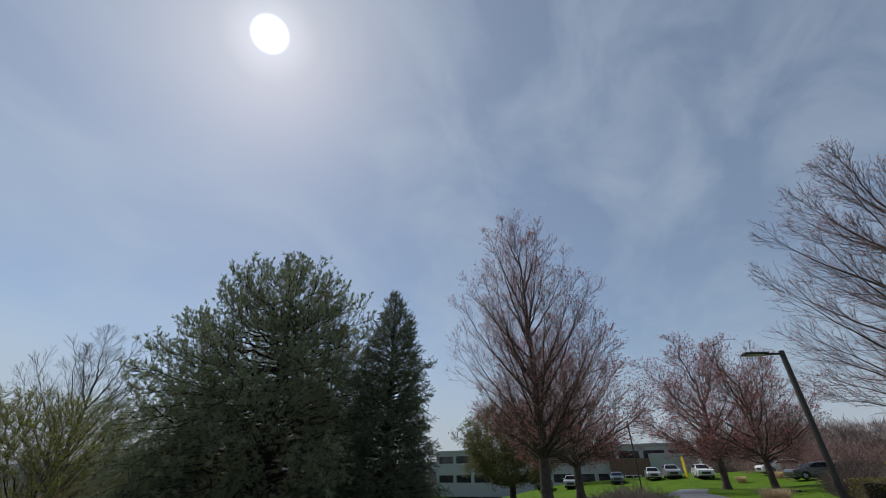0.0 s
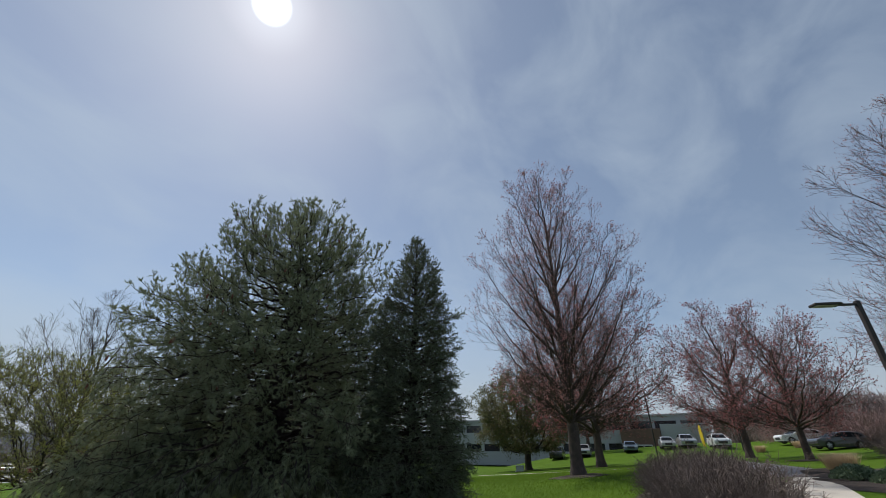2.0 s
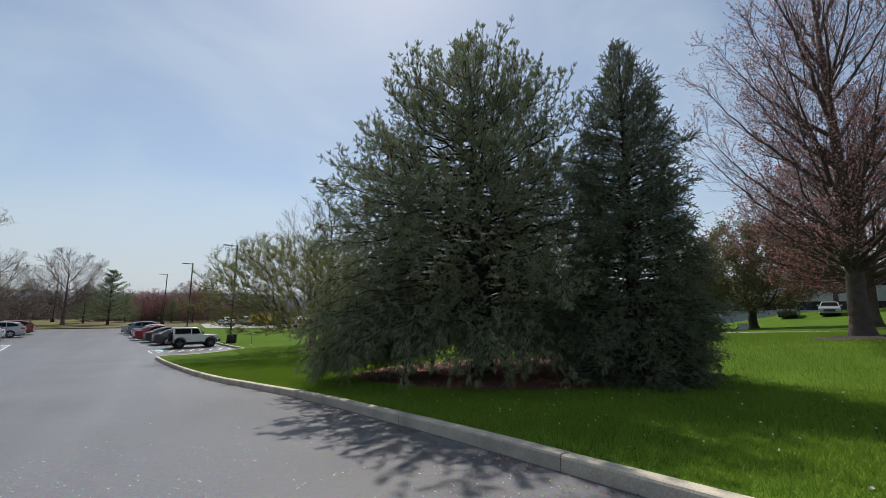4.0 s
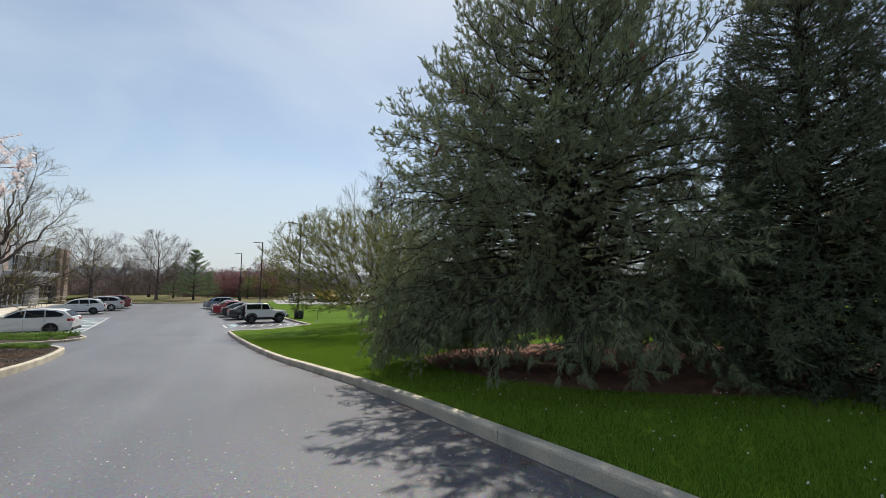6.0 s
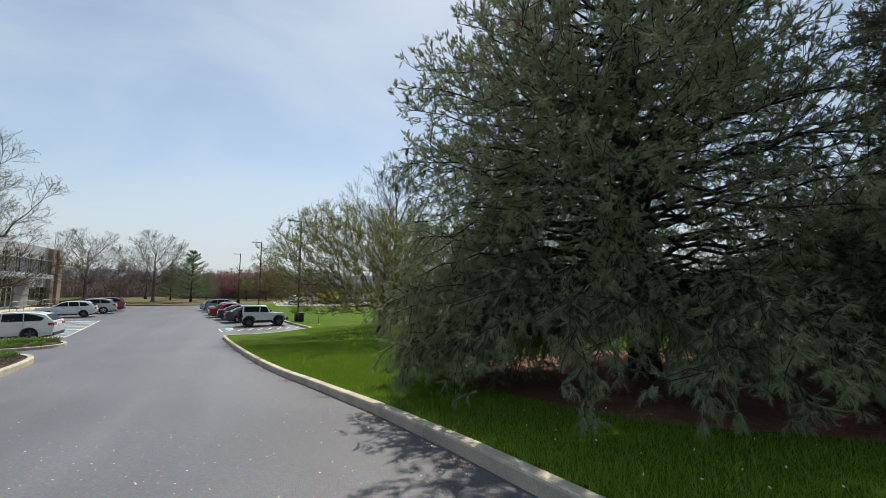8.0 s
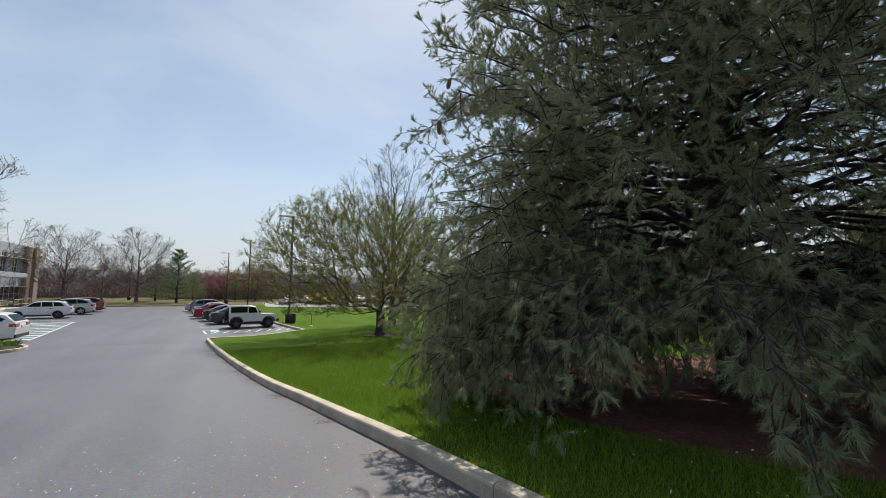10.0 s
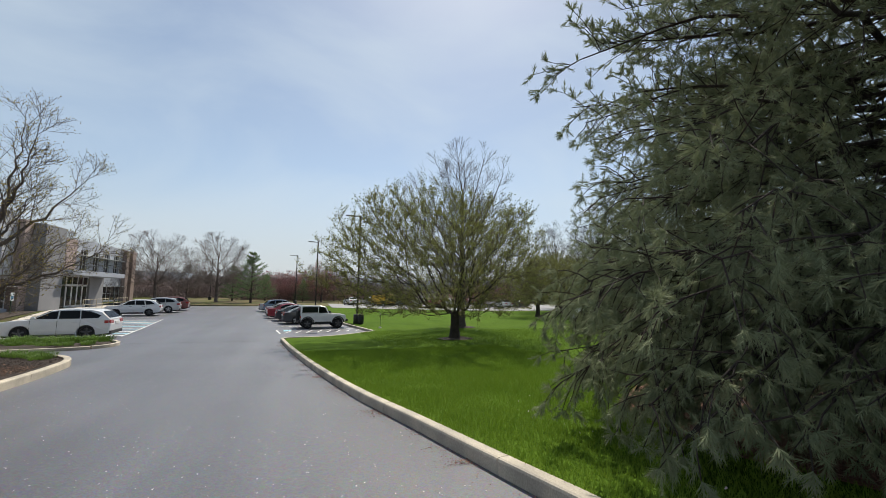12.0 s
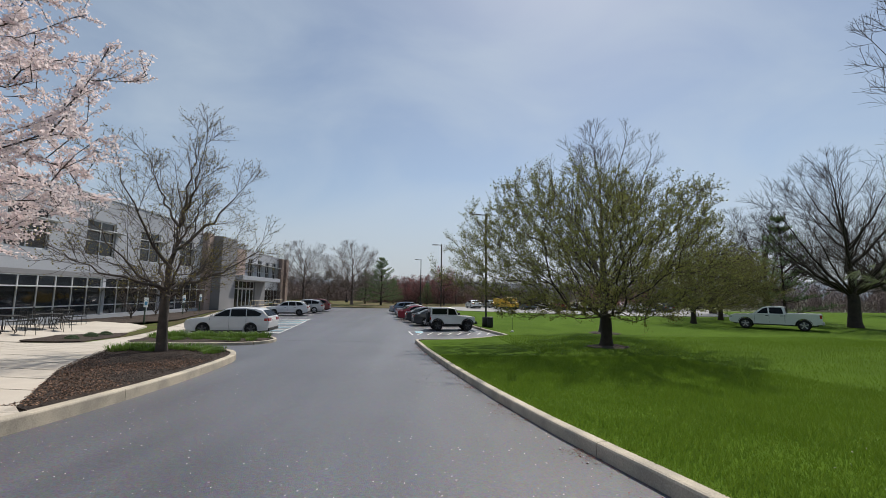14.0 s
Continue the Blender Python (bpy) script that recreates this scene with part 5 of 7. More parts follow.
# ---- vehicles ----
TYRE = mat("tyre_rubber", (0.02, 0.02, 0.021), 0.9, 0.2, 6.0, 60.0, 0.3)
RIM = plain("alloy_rim", (0.5, 0.5, 0.51), 0.4, 0.25)
RIM_DK = plain("dark_rim", (0.12, 0.12, 0.125), 0.45, 0.3)
TRIM = plain("black_plastic_trim", (0.025, 0.025, 0.026), 0.6)
CAR_GLASS = glass("car_glass", (0.012, 0.014, 0.016), 0.04, 0.35)
RED_LAMP = plain("red_tail_lamp", (0.35, 0.01, 0.012), 0.2, 0, 0.5)
CLEAR_LAMP = plain("clear_head_lamp", (0.6, 0.62, 0.64), 0.15, 0.2, 0.5)
PLATE = plain("plate_white", (0.6, 0.6, 0.58), 0.5)


def paint(name, color, metal=0.0):
    return mat(name, color, 0.32, 0.05, 1.5, 80.0, 0.02, metal, 0.8, dist=0.001)


WHITE = paint("white_car_paint", (0.72, 0.73, 0.74))
SILVER = paint("silver_car_paint", (0.42, 0.43, 0.44), 0.3)
DARK = paint("dark_grey_car_paint", (0.04, 0.043, 0.048))
RED = paint("red_car_paint", (0.28, 0.015, 0.03))
BLUE = paint("blue_grey_car_paint", (0.12, 0.17, 0.23), 0.2)
MAROON = paint("maroon_car_paint", (0.16, 0.03, 0.025))


def extrude_side(outline, half, edge=0.05, bm=None):
    """A shell from a side outline (x, z), as wide as twice half, with its long edges eased."""
    bm = bm or bmesh.new()
    cx, cz = sum(p[0] for p in outline) / len(outline), sum(p[1] for p in outline) / len(outline)
    rows = []
    for y, k in ((-half, edge), (-half + edge, 0.0), (half - edge, 0.0), (half, edge)):
        row = []
        for x, z in outline:
            d = math.hypot(x - cx, z - cz)
            row.append(bm.verts.new((x - (x - cx) / d * k, y, z - (z - cz) / d * k)))
        rows.append(row)
    n = len(outline)
    for a, b in zip(rows, rows[1:]):
        for i in range(n):
            j = (i + 1) % n
            bm.faces.new((a[i], a[j], b[j], b[i]))
    bm.faces.new(rows[0])
    bm.faces.new(rows[-1][::-1])
    bmesh.ops.recalc_face_normals(bm, faces=bm.faces)
    return bm


def arch(cx, r, z, n=7, up=True):
    return [(cx + r * math.cos(math.pi * k / n), z + r * math.sin(math.pi * k / n)) for k in range(n + 1)]


def add_wheels(root, wb, track, r, rim, w=0.24, xo=0.0):
    for x in (wb / 2 + xo, -wb / 2 + xo):
        for s in (-1, 1):
            y = s * track
            wheel = part("wheel", lathe([(r * 0.3, -w * 0.3), (r * 0.7, -w * 0.36), (r * 0.7, w * 0.36), (r * 0.3, w * 0.3)], 18, None, "y", (x, y, r)), RIM_DK if rim is RIM else TRIM, root)
            part("tyre", lathe([(r * 0.68, -w / 2), (r * 0.92, -w / 2), (r, -w * 0.36), (r, w * 0.36), (r * 0.92, w / 2), (r * 0.68, w / 2), (r * 0.68, -w / 2)], 22, None, "y", (x, y, r), False), TYRE, wheel)
            bm = bmesh.new()
            yy = y + s * w * 0.37
            for k in range(5):
                a = 2 * math.pi * k / 5 + 0.3
                c, sn = math.cos(a), math.sin(a)
                p0, p1 = (x + 0.05 * c, yy, r + 0.05 * sn), (x + r * 0.68 * c, yy, r + r * 0.68 * sn)
                rod([p0, p1], 0.048, 5, bm)
            part("spokes", bm, RIM if rim is RIM else rim, wheel)
            part("hub_cap", lathe([(0.05, -0.014), (0.08, -0.006), (0.08, 0.006), (0.05, 0.014)], 12, None, "y", (x, yy, r)), rim, wheel)


def car(name, label, m, color, L, W, H, wb, r, body_top, roof, panes, belt, rim=RIM, category="car", group="", cladding=False, clear=0.2, xo=0.0):
    """A car that faces +x: a shell with wheel arches, a cabin, glazing, lamps and wheels."""
    root = thing(name, label, category, m, group)
    fx, rx = wb / 2 + xo, -wb / 2 + xo
    under = [(-L / 2 + 0.06, clear + 0.12), (rx - r - 0.05, clear + 0.06)] + [(x, z) for x, z in arch(rx, r + 0.05, r * 0.98, 10)][::-1] + [(rx + r + 0.05, clear), (fx - r - 0.05, clear)] + [(x, z) for x, z in arch(fx, r + 0.05, r * 0.98, 10)][::-1] + [(fx + r + 0.05, clear + 0.06), (L / 2 - 0.05, clear + 0.1)]
    outline = under + body_top
    half = W / 2
    shell = extrude_side(outline, half, 0.05)
    for v in shell.verts:
        q = (v.co.z - 0.72) / 0.42
        v.co.y *= 1 - (0.045 if q > 0 else 0.03) * q * q
    part("body", shell, color, root)
    # cabin as a lofted skin
    wb_, wt = half - 0.06, half - 0.25
    ztop = max(z for _, z in roof)

    def hw(z):
        return wb_ + (wt - wb_) * (z - belt) / (ztop - belt)

    bm = bmesh.new()
    rows = []
    for x, z in roof:
        h = hw(z)
        rows.append([bm.verts.new(p) for p in ((x, -wb_, belt - 0.03), (x, -h, z - 0.04 * (z > belt + 0.1)), (x, -h * 0.8, z), (x, h * 0.8, z), (x, h, z - 0.04 * (z > belt + 0.1)), (x, wb_, belt - 0.03))])
    for a, b in zip(rows, rows[1:]):
        for i in range(5):
            bm.faces.new((a[i], b[i], b[i + 1], a[i + 1]))
    bm.faces.new(rows[0])
    bm.faces.new(rows[-1][::-1])
    bmesh.ops.recalc_face_normals(bm, faces=bm.faces)
    part("cabin", bm, color, root)
    for s in (-1, 1):
        for pane in panes:
            bm = bmesh.new()
            vs = [bm.verts.new((x, s * (hw(z) + 0.012), z)) for x, z in pane]
            bm.faces.new(vs)
            bmesh.ops.solidify(bm, geom=bm.faces[:], thickness=0.012)
            part("side_window", bm, CAR_GLASS, root)
    for name_, (p, q), out in (("windscreen", (roof[0], roof[1]), 1), ("rear_window", (roof[-1], roof[-2]), -1)):
        t0, t1 = 0.12, 0.95
        a = (p[0] + (q[0] - p[0]) * t0 + 0.015 * out, p[1] + (q[1] - p[1]) * t0 + 0.015)
        b = (p[0] + (q[0] - p[0]) * t1 + 0.015 * out, p[1] + (q[1] - p[1]) * t1 + 0.015)
        bm = bmesh.new()
        bm.faces.new([bm.verts.new(v) for v in ((a[0], -hw(a[1]) + 0.09, a[1]), (a[0], hw(a[1]) - 0.09, a[1]), (b[0], hw(b[1]) - 0.1, b[1]), (b[0], -hw(b[1]) + 0.1, b[1]))])
        bmesh.ops.solidify(bm, geom=bm.faces[:], thickness=0.015)
        part(name_, bm, CAR_GLASS, root)
    zf, zr = body_top[-1][1], body_top[0][1]
    for s in (-1, 1):
        part("headlight", box(L / 2 - 0.3, L / 2 - 0.015, min(s * (half - 0.42), s * (half - 0.025)), max(s * (half - 0.42), s * (half - 0.025)), 0.62, 0.76, 0.02), CLEAR_LAMP, root)
        part("taillight", box(-L / 2 + 0.005, -L / 2 + 0.3, min(s * (half - 0.5), s * (half - 0.02)), max(s * (half - 0.5), s * (half - 0.02)), belt - 0.24, belt - 0.06, 0.02), RED_LAMP, root)
        part("mirror", box(roof[0][0] - 0.42, roof[0][0] - 0.25, min(s * (half - 0.04), s * (half + 0.17)), max(s * (half - 0.04), s * (half + 0.17)), belt + 0.02, belt + 0.16, 0.03), color, root)
        for hx in (0.15, -0.85):
            part("door_handle", box(hx - 0.1, hx + 0.1, min(s * (half - 0.02), s * (half + 0.02)), max(s * (half - 0.02), s * (half + 0.02)), belt - 0.16, belt - 0.12, 0.008), color if not cladding else TRIM, root)
        part("sill", box(rx + r + 0.1, fx - r - 0.1, min(s * (half - 0.06), s * (half + 0.006)), max(s * (half - 0.06), s * (half + 0.006)), clear - 0.02, clear + 0.12, 0.015), TRIM, root)
    for s in (-1, 1):
        for dx in (1.0, -0.12, -1.1):
            part("door_gap", box(dx - 0.0025, dx + 0.0025, min(s * (half - 0.03), s * (half + 0.002)), max(s * (half - 0.03), s * (half + 0.002)), clear + 0.14, belt - 0.05), TRIM, root)
    part("rear_bumper", box(-L / 2 - 0.015, -L / 2 + 0.25, -half + 0.08, half - 0.08, clear + 0.08, clear + 0.26, 0.02), TRIM, root)
    part("front_grille", box(L / 2 - 0.2, L / 2 + 0.012, -half + 0.45, half - 0.45, 0.45, 0.72, 0.02), TRIM, root)
    part("number_plate", box(-L / 2 - 0.012, -L / 2 + 0.05, -0.26, 0.26, belt - 0.3, belt - 0.16, 0.004), PLATE, root)
    part("underbody", box(-L / 2 + 0.3, L / 2 - 0.3, -half + 0.25, half - 0.25, clear - 0.03, clear + 0.35), TRIM, root)
    add_wheels(root, wb, half - 0.13, r, rim, xo=xo)
    return root


SUV_TOP = [(2.34, 0.34), (2.43, 0.5), (2.45, 0.74), (2.38, 0.9), (2.16, 0.99), (1.75, 1.05), (1.1, 1.1), (-1.2, 1.12), (-2.2, 1.12), (-2.4, 1.04), (-2.45, 0.8), (-2.4, 0.45)]
SUV_ROOF = [(1.16, 1.05), (0.22, 1.58), (-0.2, 1.66), (-0.9, 1.68), (-1.6, 1.61), (-1.95, 1.52), (-2.38, 1.1)]
SUV_PANES = [[(0.86, 1.14), (0.2, 1.5), (-0.08, 1.55), (-0.1, 1.14)], [(-0.17, 1.14), (-0.15, 1.56), (-1.0, 1.57), (-1.06, 1.14)], [(-1.11, 1.14), (-1.05, 1.57), (-1.5, 1.51), (-1.98, 1.3), (-1.85, 1.17)]]
HATCH_TOP = [(2.22, 0.5), (2.2, 0.78), (2.0, 0.95), (1.05, 1.03), (-1.95, 1.08), (-2.16, 1.0), (-2.23, 0.75), (-2.2, 0.45)]
HATCH_ROOF = [(1.15, 1.0), (0.35, 1.48), (-0.1, 1.58), (-0.9, 1.58), (-1.55, 1.5), (-1.75, 1.42), (-2.15, 1.05)]
HATCH_PANES = [[(0.8, 1.08), (0.32, 1.4), (-0.1, 1.49), (-0.15, 1.08)], [(-0.22, 1.08), (-0.17, 1.49), (-0.85, 1.49), (-0.95, 1.08)], [(-1.03, 1.08), (-0.93, 1.49), (-1.4, 1.43), (-1.75, 1.14)]]
SEDAN_TOP = [(2.38, 0.45), (2.36, 0.68), (2.1, 0.82), (1.0, 0.95), (-1.7, 1.0), (-2.3, 0.98), (-2.4, 0.75), (-2.37, 0.4)]
SEDAN_ROOF = [(1.2, 0.92), (0.35, 1.36), (-0.15, 1.45), (-0.7, 1.43), (-1.15, 1.34), (-1.9, 1.0)]
SEDAN_PANES = [[(0.85, 1.0), (0.3, 1.3), (-0.15, 1.37), (-0.2, 1.0)], [(-0.28, 1.0), (-0.22, 1.37), (-0.75, 1.35), (-1.2, 1.12), (-1.2, 1.0)]]


def suv(label, m, color, group="parked cars", rim=RIM):
    return car("suv", label, m, color, 4.9, 1.94, 1.7, 2.82, 0.38, SUV_TOP, SUV_ROOF, SUV_PANES, 1.1, rim, "car", group)


def hatch(label, m, color, group="parked cars"):
    return car("hatchback", label, m, color, 4.46, 1.8, 1.6, 2.66, 0.345, HATCH_TOP, HATCH_ROOF, HATCH_PANES, 1.04, RIM_DK, "car", group, True, 0.24)


def sedan(label, m, color, group="parked cars"):
    return car("sedan", label, m, color, 4.8, 1.84, 1.45, 2.78, 0.33, SEDAN_TOP, SEDAN_ROOF, SEDAN_PANES, 0.96, RIM, "car", group, False, 0.17)


def offroader(m):
    """A boxy two-door off-road car with a hard top, flared wings and a spare wheel."""
    root = thing("offroad_car", "white two-door off-road car with a dark-glazed hardtop and spare wheel", "car", m, "parked cars")
    half = 0.78
    side = [(-1.72, 0.5)] + arch(-1.21, 0.43, 0.45)[::-1] + arch(1.21, 0.43, 0.45)[::-1] + [(1.85, 0.6), (1.85, 1.02), (1.7, 1.1), (0.62, 1.16), (0.55, 1.2), (-1.72, 1.2)]
    part("body", extrude_side(side, half, 0.025), WHITE, root)
    part("hardtop", extrude_side([(-1.74, 1.2), (0.5, 1.2), (0.2, 1.74), (-0.2, 1.82), (-1.68, 1.82), (-1.74, 1.76)], half - 0.05, 0.05), WHITE, root)
    for s in (-1, 1):
        y0, y1 = sorted((s * (half - 0.052), s * (half - 0.035)))
        part("rear_window", box(-1.62, -0.42, y0, y1, 1.27, 1.72, 0.0), CAR_GLASS, root)
        bm = bmesh.new()
        bm.faces.new([bm.verts.new((x, s * (half - 0.04), z)) for x, z in ((-0.34, 1.24), (0.36, 1.24), (0.14, 1.7), (-0.34, 1.72))])
        bmesh.ops.solidify(bm, geom=bm.faces[:], thickness=0.012)
        part("side_window", bm, CAR_GLASS, root)
        y0, y1 = sorted((s * (half - 0.05), s * (half + 0.15)))
        for cx in (1.21, -1.21):
            out = arch(cx, 0.5, 0.47, 8) + arch(cx, 0.43, 0.47, 8)[::-1]
            bm = bmesh.new()
            ring = [[bm.verts.new((x, y, z)) for x, z in out] for y in (y0, y1)]
            n = len(out)
            for i in range(n):
                j = (i + 1) % n
                bm.faces.new((ring[0][i], ring[0][j], ring[1][j], ring[1][i]))
            h = n // 2
            for rg in ring:
                for i in range(h - 1):
                    bm.faces.new((rg[i], rg[i + 1], rg[n - 2 - i], rg[n - 1 - i]))
            bmesh.ops.recalc_face_normals(bm, faces=bm.faces)
            part("wing_flare", bm, TRIM, root)
        part("headlight", lathe([(0.09, 1.8), (0.1, 1.88), (0.08, 1.89)], 14, None, "x", (0, s * 0.5, 0.88)), CLEAR_LAMP, root)
        part("taillight", box(-1.77, -1.71, min(s * 0.6, s * 0.75), max(s * 0.6, s * 0.75), 0.82, 1.05, 0.01), RED_LAMP, root)
        part("mirror", box(0.42, 0.56, min(s * half, s * (half + 0.22)), max(s * half, s * (half + 0.22)), 1.24, 1.42, 0.02), TRIM, root)
        part("sill", box(-0.65, 0.65, min(s * (half - 0.05), s * (half + 0.02)), max(s * (half - 0.05), s * (half + 0.02)), 0.42, 0.54, 0.02), TRIM, root)
    bm = bmesh.new()
    bm.faces.new([bm.verts.new(v) for v in ((0.52, -0.66, 1.26), (0.52, 0.66, 1.26), (0.26, 0.6, 1.72), (0.26, -0.6, 1.72))])
    bmesh.ops.solidify(bm, geom=bm.faces[:], thickness=0.014)
    part("windscreen", bm, CAR_GLASS, root)
    part("tailgate_window", box(-1.757, -1.742, -0.55, 0.55, 1.27, 1.72), CAR_GLASS, root)
    part("front_bumper", box(1.84, 2.02, -0.82, 0.82, 0.5, 0.72, 0.03), TRIM, root)
    part("rear_bumper", box(-1.9, -1.72, -0.8, 0.8, 0.46, 0.66, 0.03), TRIM, root)
    part("grille", box(1.845, 1.87, -0.36, 0.36, 0.72, 1.0, 0.005), TRIM, root)
    part("bonnet_hinge", box(0.55, 0.72, -0.7, 0.7, 1.165, 1.18, 0.004), TRIM, root)
    spare = part("spare_wheel", lathe([(0.15, -1.98), (0.36, -1.98), (0.4, -1.93), (0.4, -1.8), (0.36, -1.76), (0.15, -1.76)], 20, None, "x", (0, 0, 1.02)), TYRE, root)
    part("underbody", box(-1.6, 1.7, -0.5, 0.5, 0.36, 0.7), TRIM, root)
    add_wheels(root, 2.42, half + 0.01, 0.37, RIM_DK, 0.25)
    return root


def pickup(m):
    root = thing("pickup_truck", "white crew-cab pickup truck parked beyond the lawn", "pickup truck", m, "parked cars")
    half = 1.0
    r, wb = 0.41, 3.65
    fx, rx = 1.75, -1.9
    side = [(-2.92, 0.55)] + arch(rx, 0.5, 0.42)[::-1] + arch(fx, 0.5, 0.42)[::-1] + [(2.75, 0.5), (2.86, 0.62), (2.85, 1.0), (2.6, 1.14), (1.25, 1.22), (-0.85, 1.24), (-0.86, 0.95), (-2.92, 0.95)]
    part("body", extrude_side(side, half, 0.045), WHITE, root)
    for s in (-1, 1):
        y0, y1 = sorted((s * (half - 0.1), s * (half - 0.004)))
        part("bed_side", box(-2.92, -0.86, y0, y1, 0.93, 1.32, 0.02), WHITE, root)
    part("tailgate", box(-2.95, -2.87, -half + 0.1, half - 0.1, 0.75, 1.3, 0.02), WHITE, root)
    roof = [(1.32, 1.2), (0.62, 1.74), (0.25, 1.86), (-0.55, 1.87), (-0.78, 1.8), (-0.88, 1.22)]
    wb_, wt = half - 0.04, half - 0.2

    def hw(z):
        return wb_ + (wt - wb_) * (z - 1.2) / 0.67

    bm = bmesh.new()
    rows = []
    for x, z in roof:
        h = hw(z)
        rows.append([bm.verts.new(p) for p in ((x, -wb_, 1.18), (x, -h, z - 0.03), (x, -h * 0.8, z), (x, h * 0.8, z), (x, h, z - 0.03), (x, wb_, 1.18))])
    for a, b in zip(rows, rows[1:]):
        for i in range(5):
            bm.faces.new((a[i], b[i], b[i + 1], a[i + 1]))
    bm.faces.new(rows[0])
    bm.faces.new(rows[-1][::-1])
    bmesh.ops.recalc_face_normals(bm, faces=bm.faces)
    part("cabin", bm, WHITE, root)
    for s in (-1, 1):
        for pane in ([(0.98, 1.27), (0.58, 1.64), (0.28, 1.74), (0.24, 1.27)], [(0.14, 1.27), (0.18, 1.75), (-0.6, 1.76), (-0.72, 1.27)]):
            bm = bmesh.new()
            bm.faces.new([bm.verts.new((x, s * (hw(z) + 0.012), z)) for x, z in pane])
            bmesh.ops.solidify(bm, geom=bm.faces[:], thickness=0.012)
            part("side_window", bm, CAR_GLASS, root)
        part("taillight", box(-2.935, -2.8, min(s * 0.86, s * 1.008), max(s * 0.86, s * 1.008), 0.98, 1.25, 0.015), RED_LAMP, root)
        part("headlight", box(2.6, 2.875, min(s * 0.62, s * 1.005), max(s * 0.62, s * 1.005), 0.85, 1.02, 0.02), CLEAR_LAMP, root)
        part("mirror", box(0.9, 1.05, min(s * 0.98, s * 1.24), max(s * 0.98, s * 1.24), 1.26, 1.46, 0.03), WHITE, root)
    bm = bmesh.new()
    bm.faces.new([bm.verts.new(v) for v in ((-0.875, -0.78, 1.3), (-0.875, 0.78, 1.3), (-0.81, 0.7, 1.74), (-0.81, -0.7, 1.74))])
    bmesh.ops.solidify(bm, geom=bm.faces[:], thickness=0.02)
    part("rear_window", bm, CAR_GLASS, root)
    part("rear_bumper", box(-3.05, -2.88, -0.95, 0.95, 0.5, 0.68, 0.03), RIM, root)
    for s in (-1, 1):
        for hx in (0.32, -0.62):
            part("door_handle", box(hx - 0.1, hx + 0.1, min(s * (half - 0.02), s * (half + 0.025)), max(s * (half - 0.02), s * (half + 0.025)), 1.08, 1.13, 0.01), TRIM, root)
        for dx in (1.12, 0.19, -0.78):
            part("door_gap", box(dx - 0.006, dx + 0.006, min(s * (half - 0.02), s * (half + 0.003)), max(s * (half - 0.02), s * (half + 0.003)), 0.55, 1.2), TRIM, root)
        part("running_board", box(-1.25, 1.1, min(s * (half - 0.15), s * (half + 0.05)), max(s * (half - 0.15), s * (half + 0.05)), 0.36, 0.44, 0.015), TRIM, root)
        for cx in (fx, rx):
            part("arch_lip", rod([(x, s * (half - 0.02), z) for x, z in arch(cx, 0.51, 0.42, 10)], 0.03, 5), TRIM, root)
    part("number_plate", box(-2.965, -2.95, -0.22, 0.22, 1.05, 1.18, 0.002), TRIM, root)
    part("underbody", box(-2.7, 2.6, -0.7, 0.7, 0.36, 0.75), TRIM, root)
    add_wheels(root, wb, half - 0.12, r, RIM, 0.28, (fx + rx) / 2)
    return root


# nose to the kerb on the right
offroader(on_road(1.05, 29.3, LOT, 0.0, 0.93))
sedan("dark grey saloon parked nose to the kerb", on_road(0.55, 33.6, LOT), DARK)
sedan("dark blue-grey saloon parked nose to the kerb", on_road(-0.1, 37.0, LOT), DARK)
sedan("deep red saloon parked nose to the kerb", on_road(-1.0, 40.6, LOT), RED)
sedan("silver saloon parked nose to the kerb", on_road(-1.3, 44.3, LOT), SILVER)
hatch("silver-blue hatchback parked nose to the kerb", on_road(-2.1, 50.4, LOT), BLUE)
sedan("pale silver saloon parked nose to the kerb", on_road(-2.6, 53.6, LOT), SILVER)
# nose to the walk on the left
suv("white family suv with dark tinted windows parked in a stall", on_road(-12.45, 23.95, math.pi + 0.02, 0.0, 0.955), WHITE, rim=RIM_DK)
hatch("white crossover hatchback with black cladding parked in a stall", on_road(-15.6, 44.7, math.pi + LOT), WHITE)
suv("silver-white boxy suv parked in a stall", on_road(-15.4, 50.2, math.pi + LOT), SILVER)
suv("maroon suv parked at the end of the row", on_road(-15.6, 55.2, math.pi + LOT), MAROON)
pickup(on_lawn(28.6, 31.0, radians(132), 1.03, 0.0))
# on the rise before the far building
RISE = [(65.4, 5.1, DARK, suv, "dark suv parked on the rise"), (66.4, 1.3, SILVER, suv, "silver suv parked on the rise"), (67.5, -5.2, BLUE, sedan, "pale blue-grey saloon parked on the rise"), (67.9, -10.1, SILVER, hatch, "silver hatchback parked on the rise"), (68.0, -12.6, SILVER, suv, "pale grey suv parked on the rise"), (66.0, -16.4, WHITE, suv, "white suv parked on the rise")]
for x, y, col, fn, lab in RISE:
    fn(lab, on_lawn(x, y, math.pi + 0.15), col, "cars on the rise")
for x, y, col, lab in ((57.0, -26.5, DARK, "black low van on the cross road"), (63.5, -31.5, WHITE, "white suv on the cross road"), (66.0, -25.0, WHITE, "white suv on the cross road"), (64.5, -36.5, SILVER, "silver suv on the cross road")):
    suv(lab, on_lawn(x, y, 1.9), col, "cars on the rise")

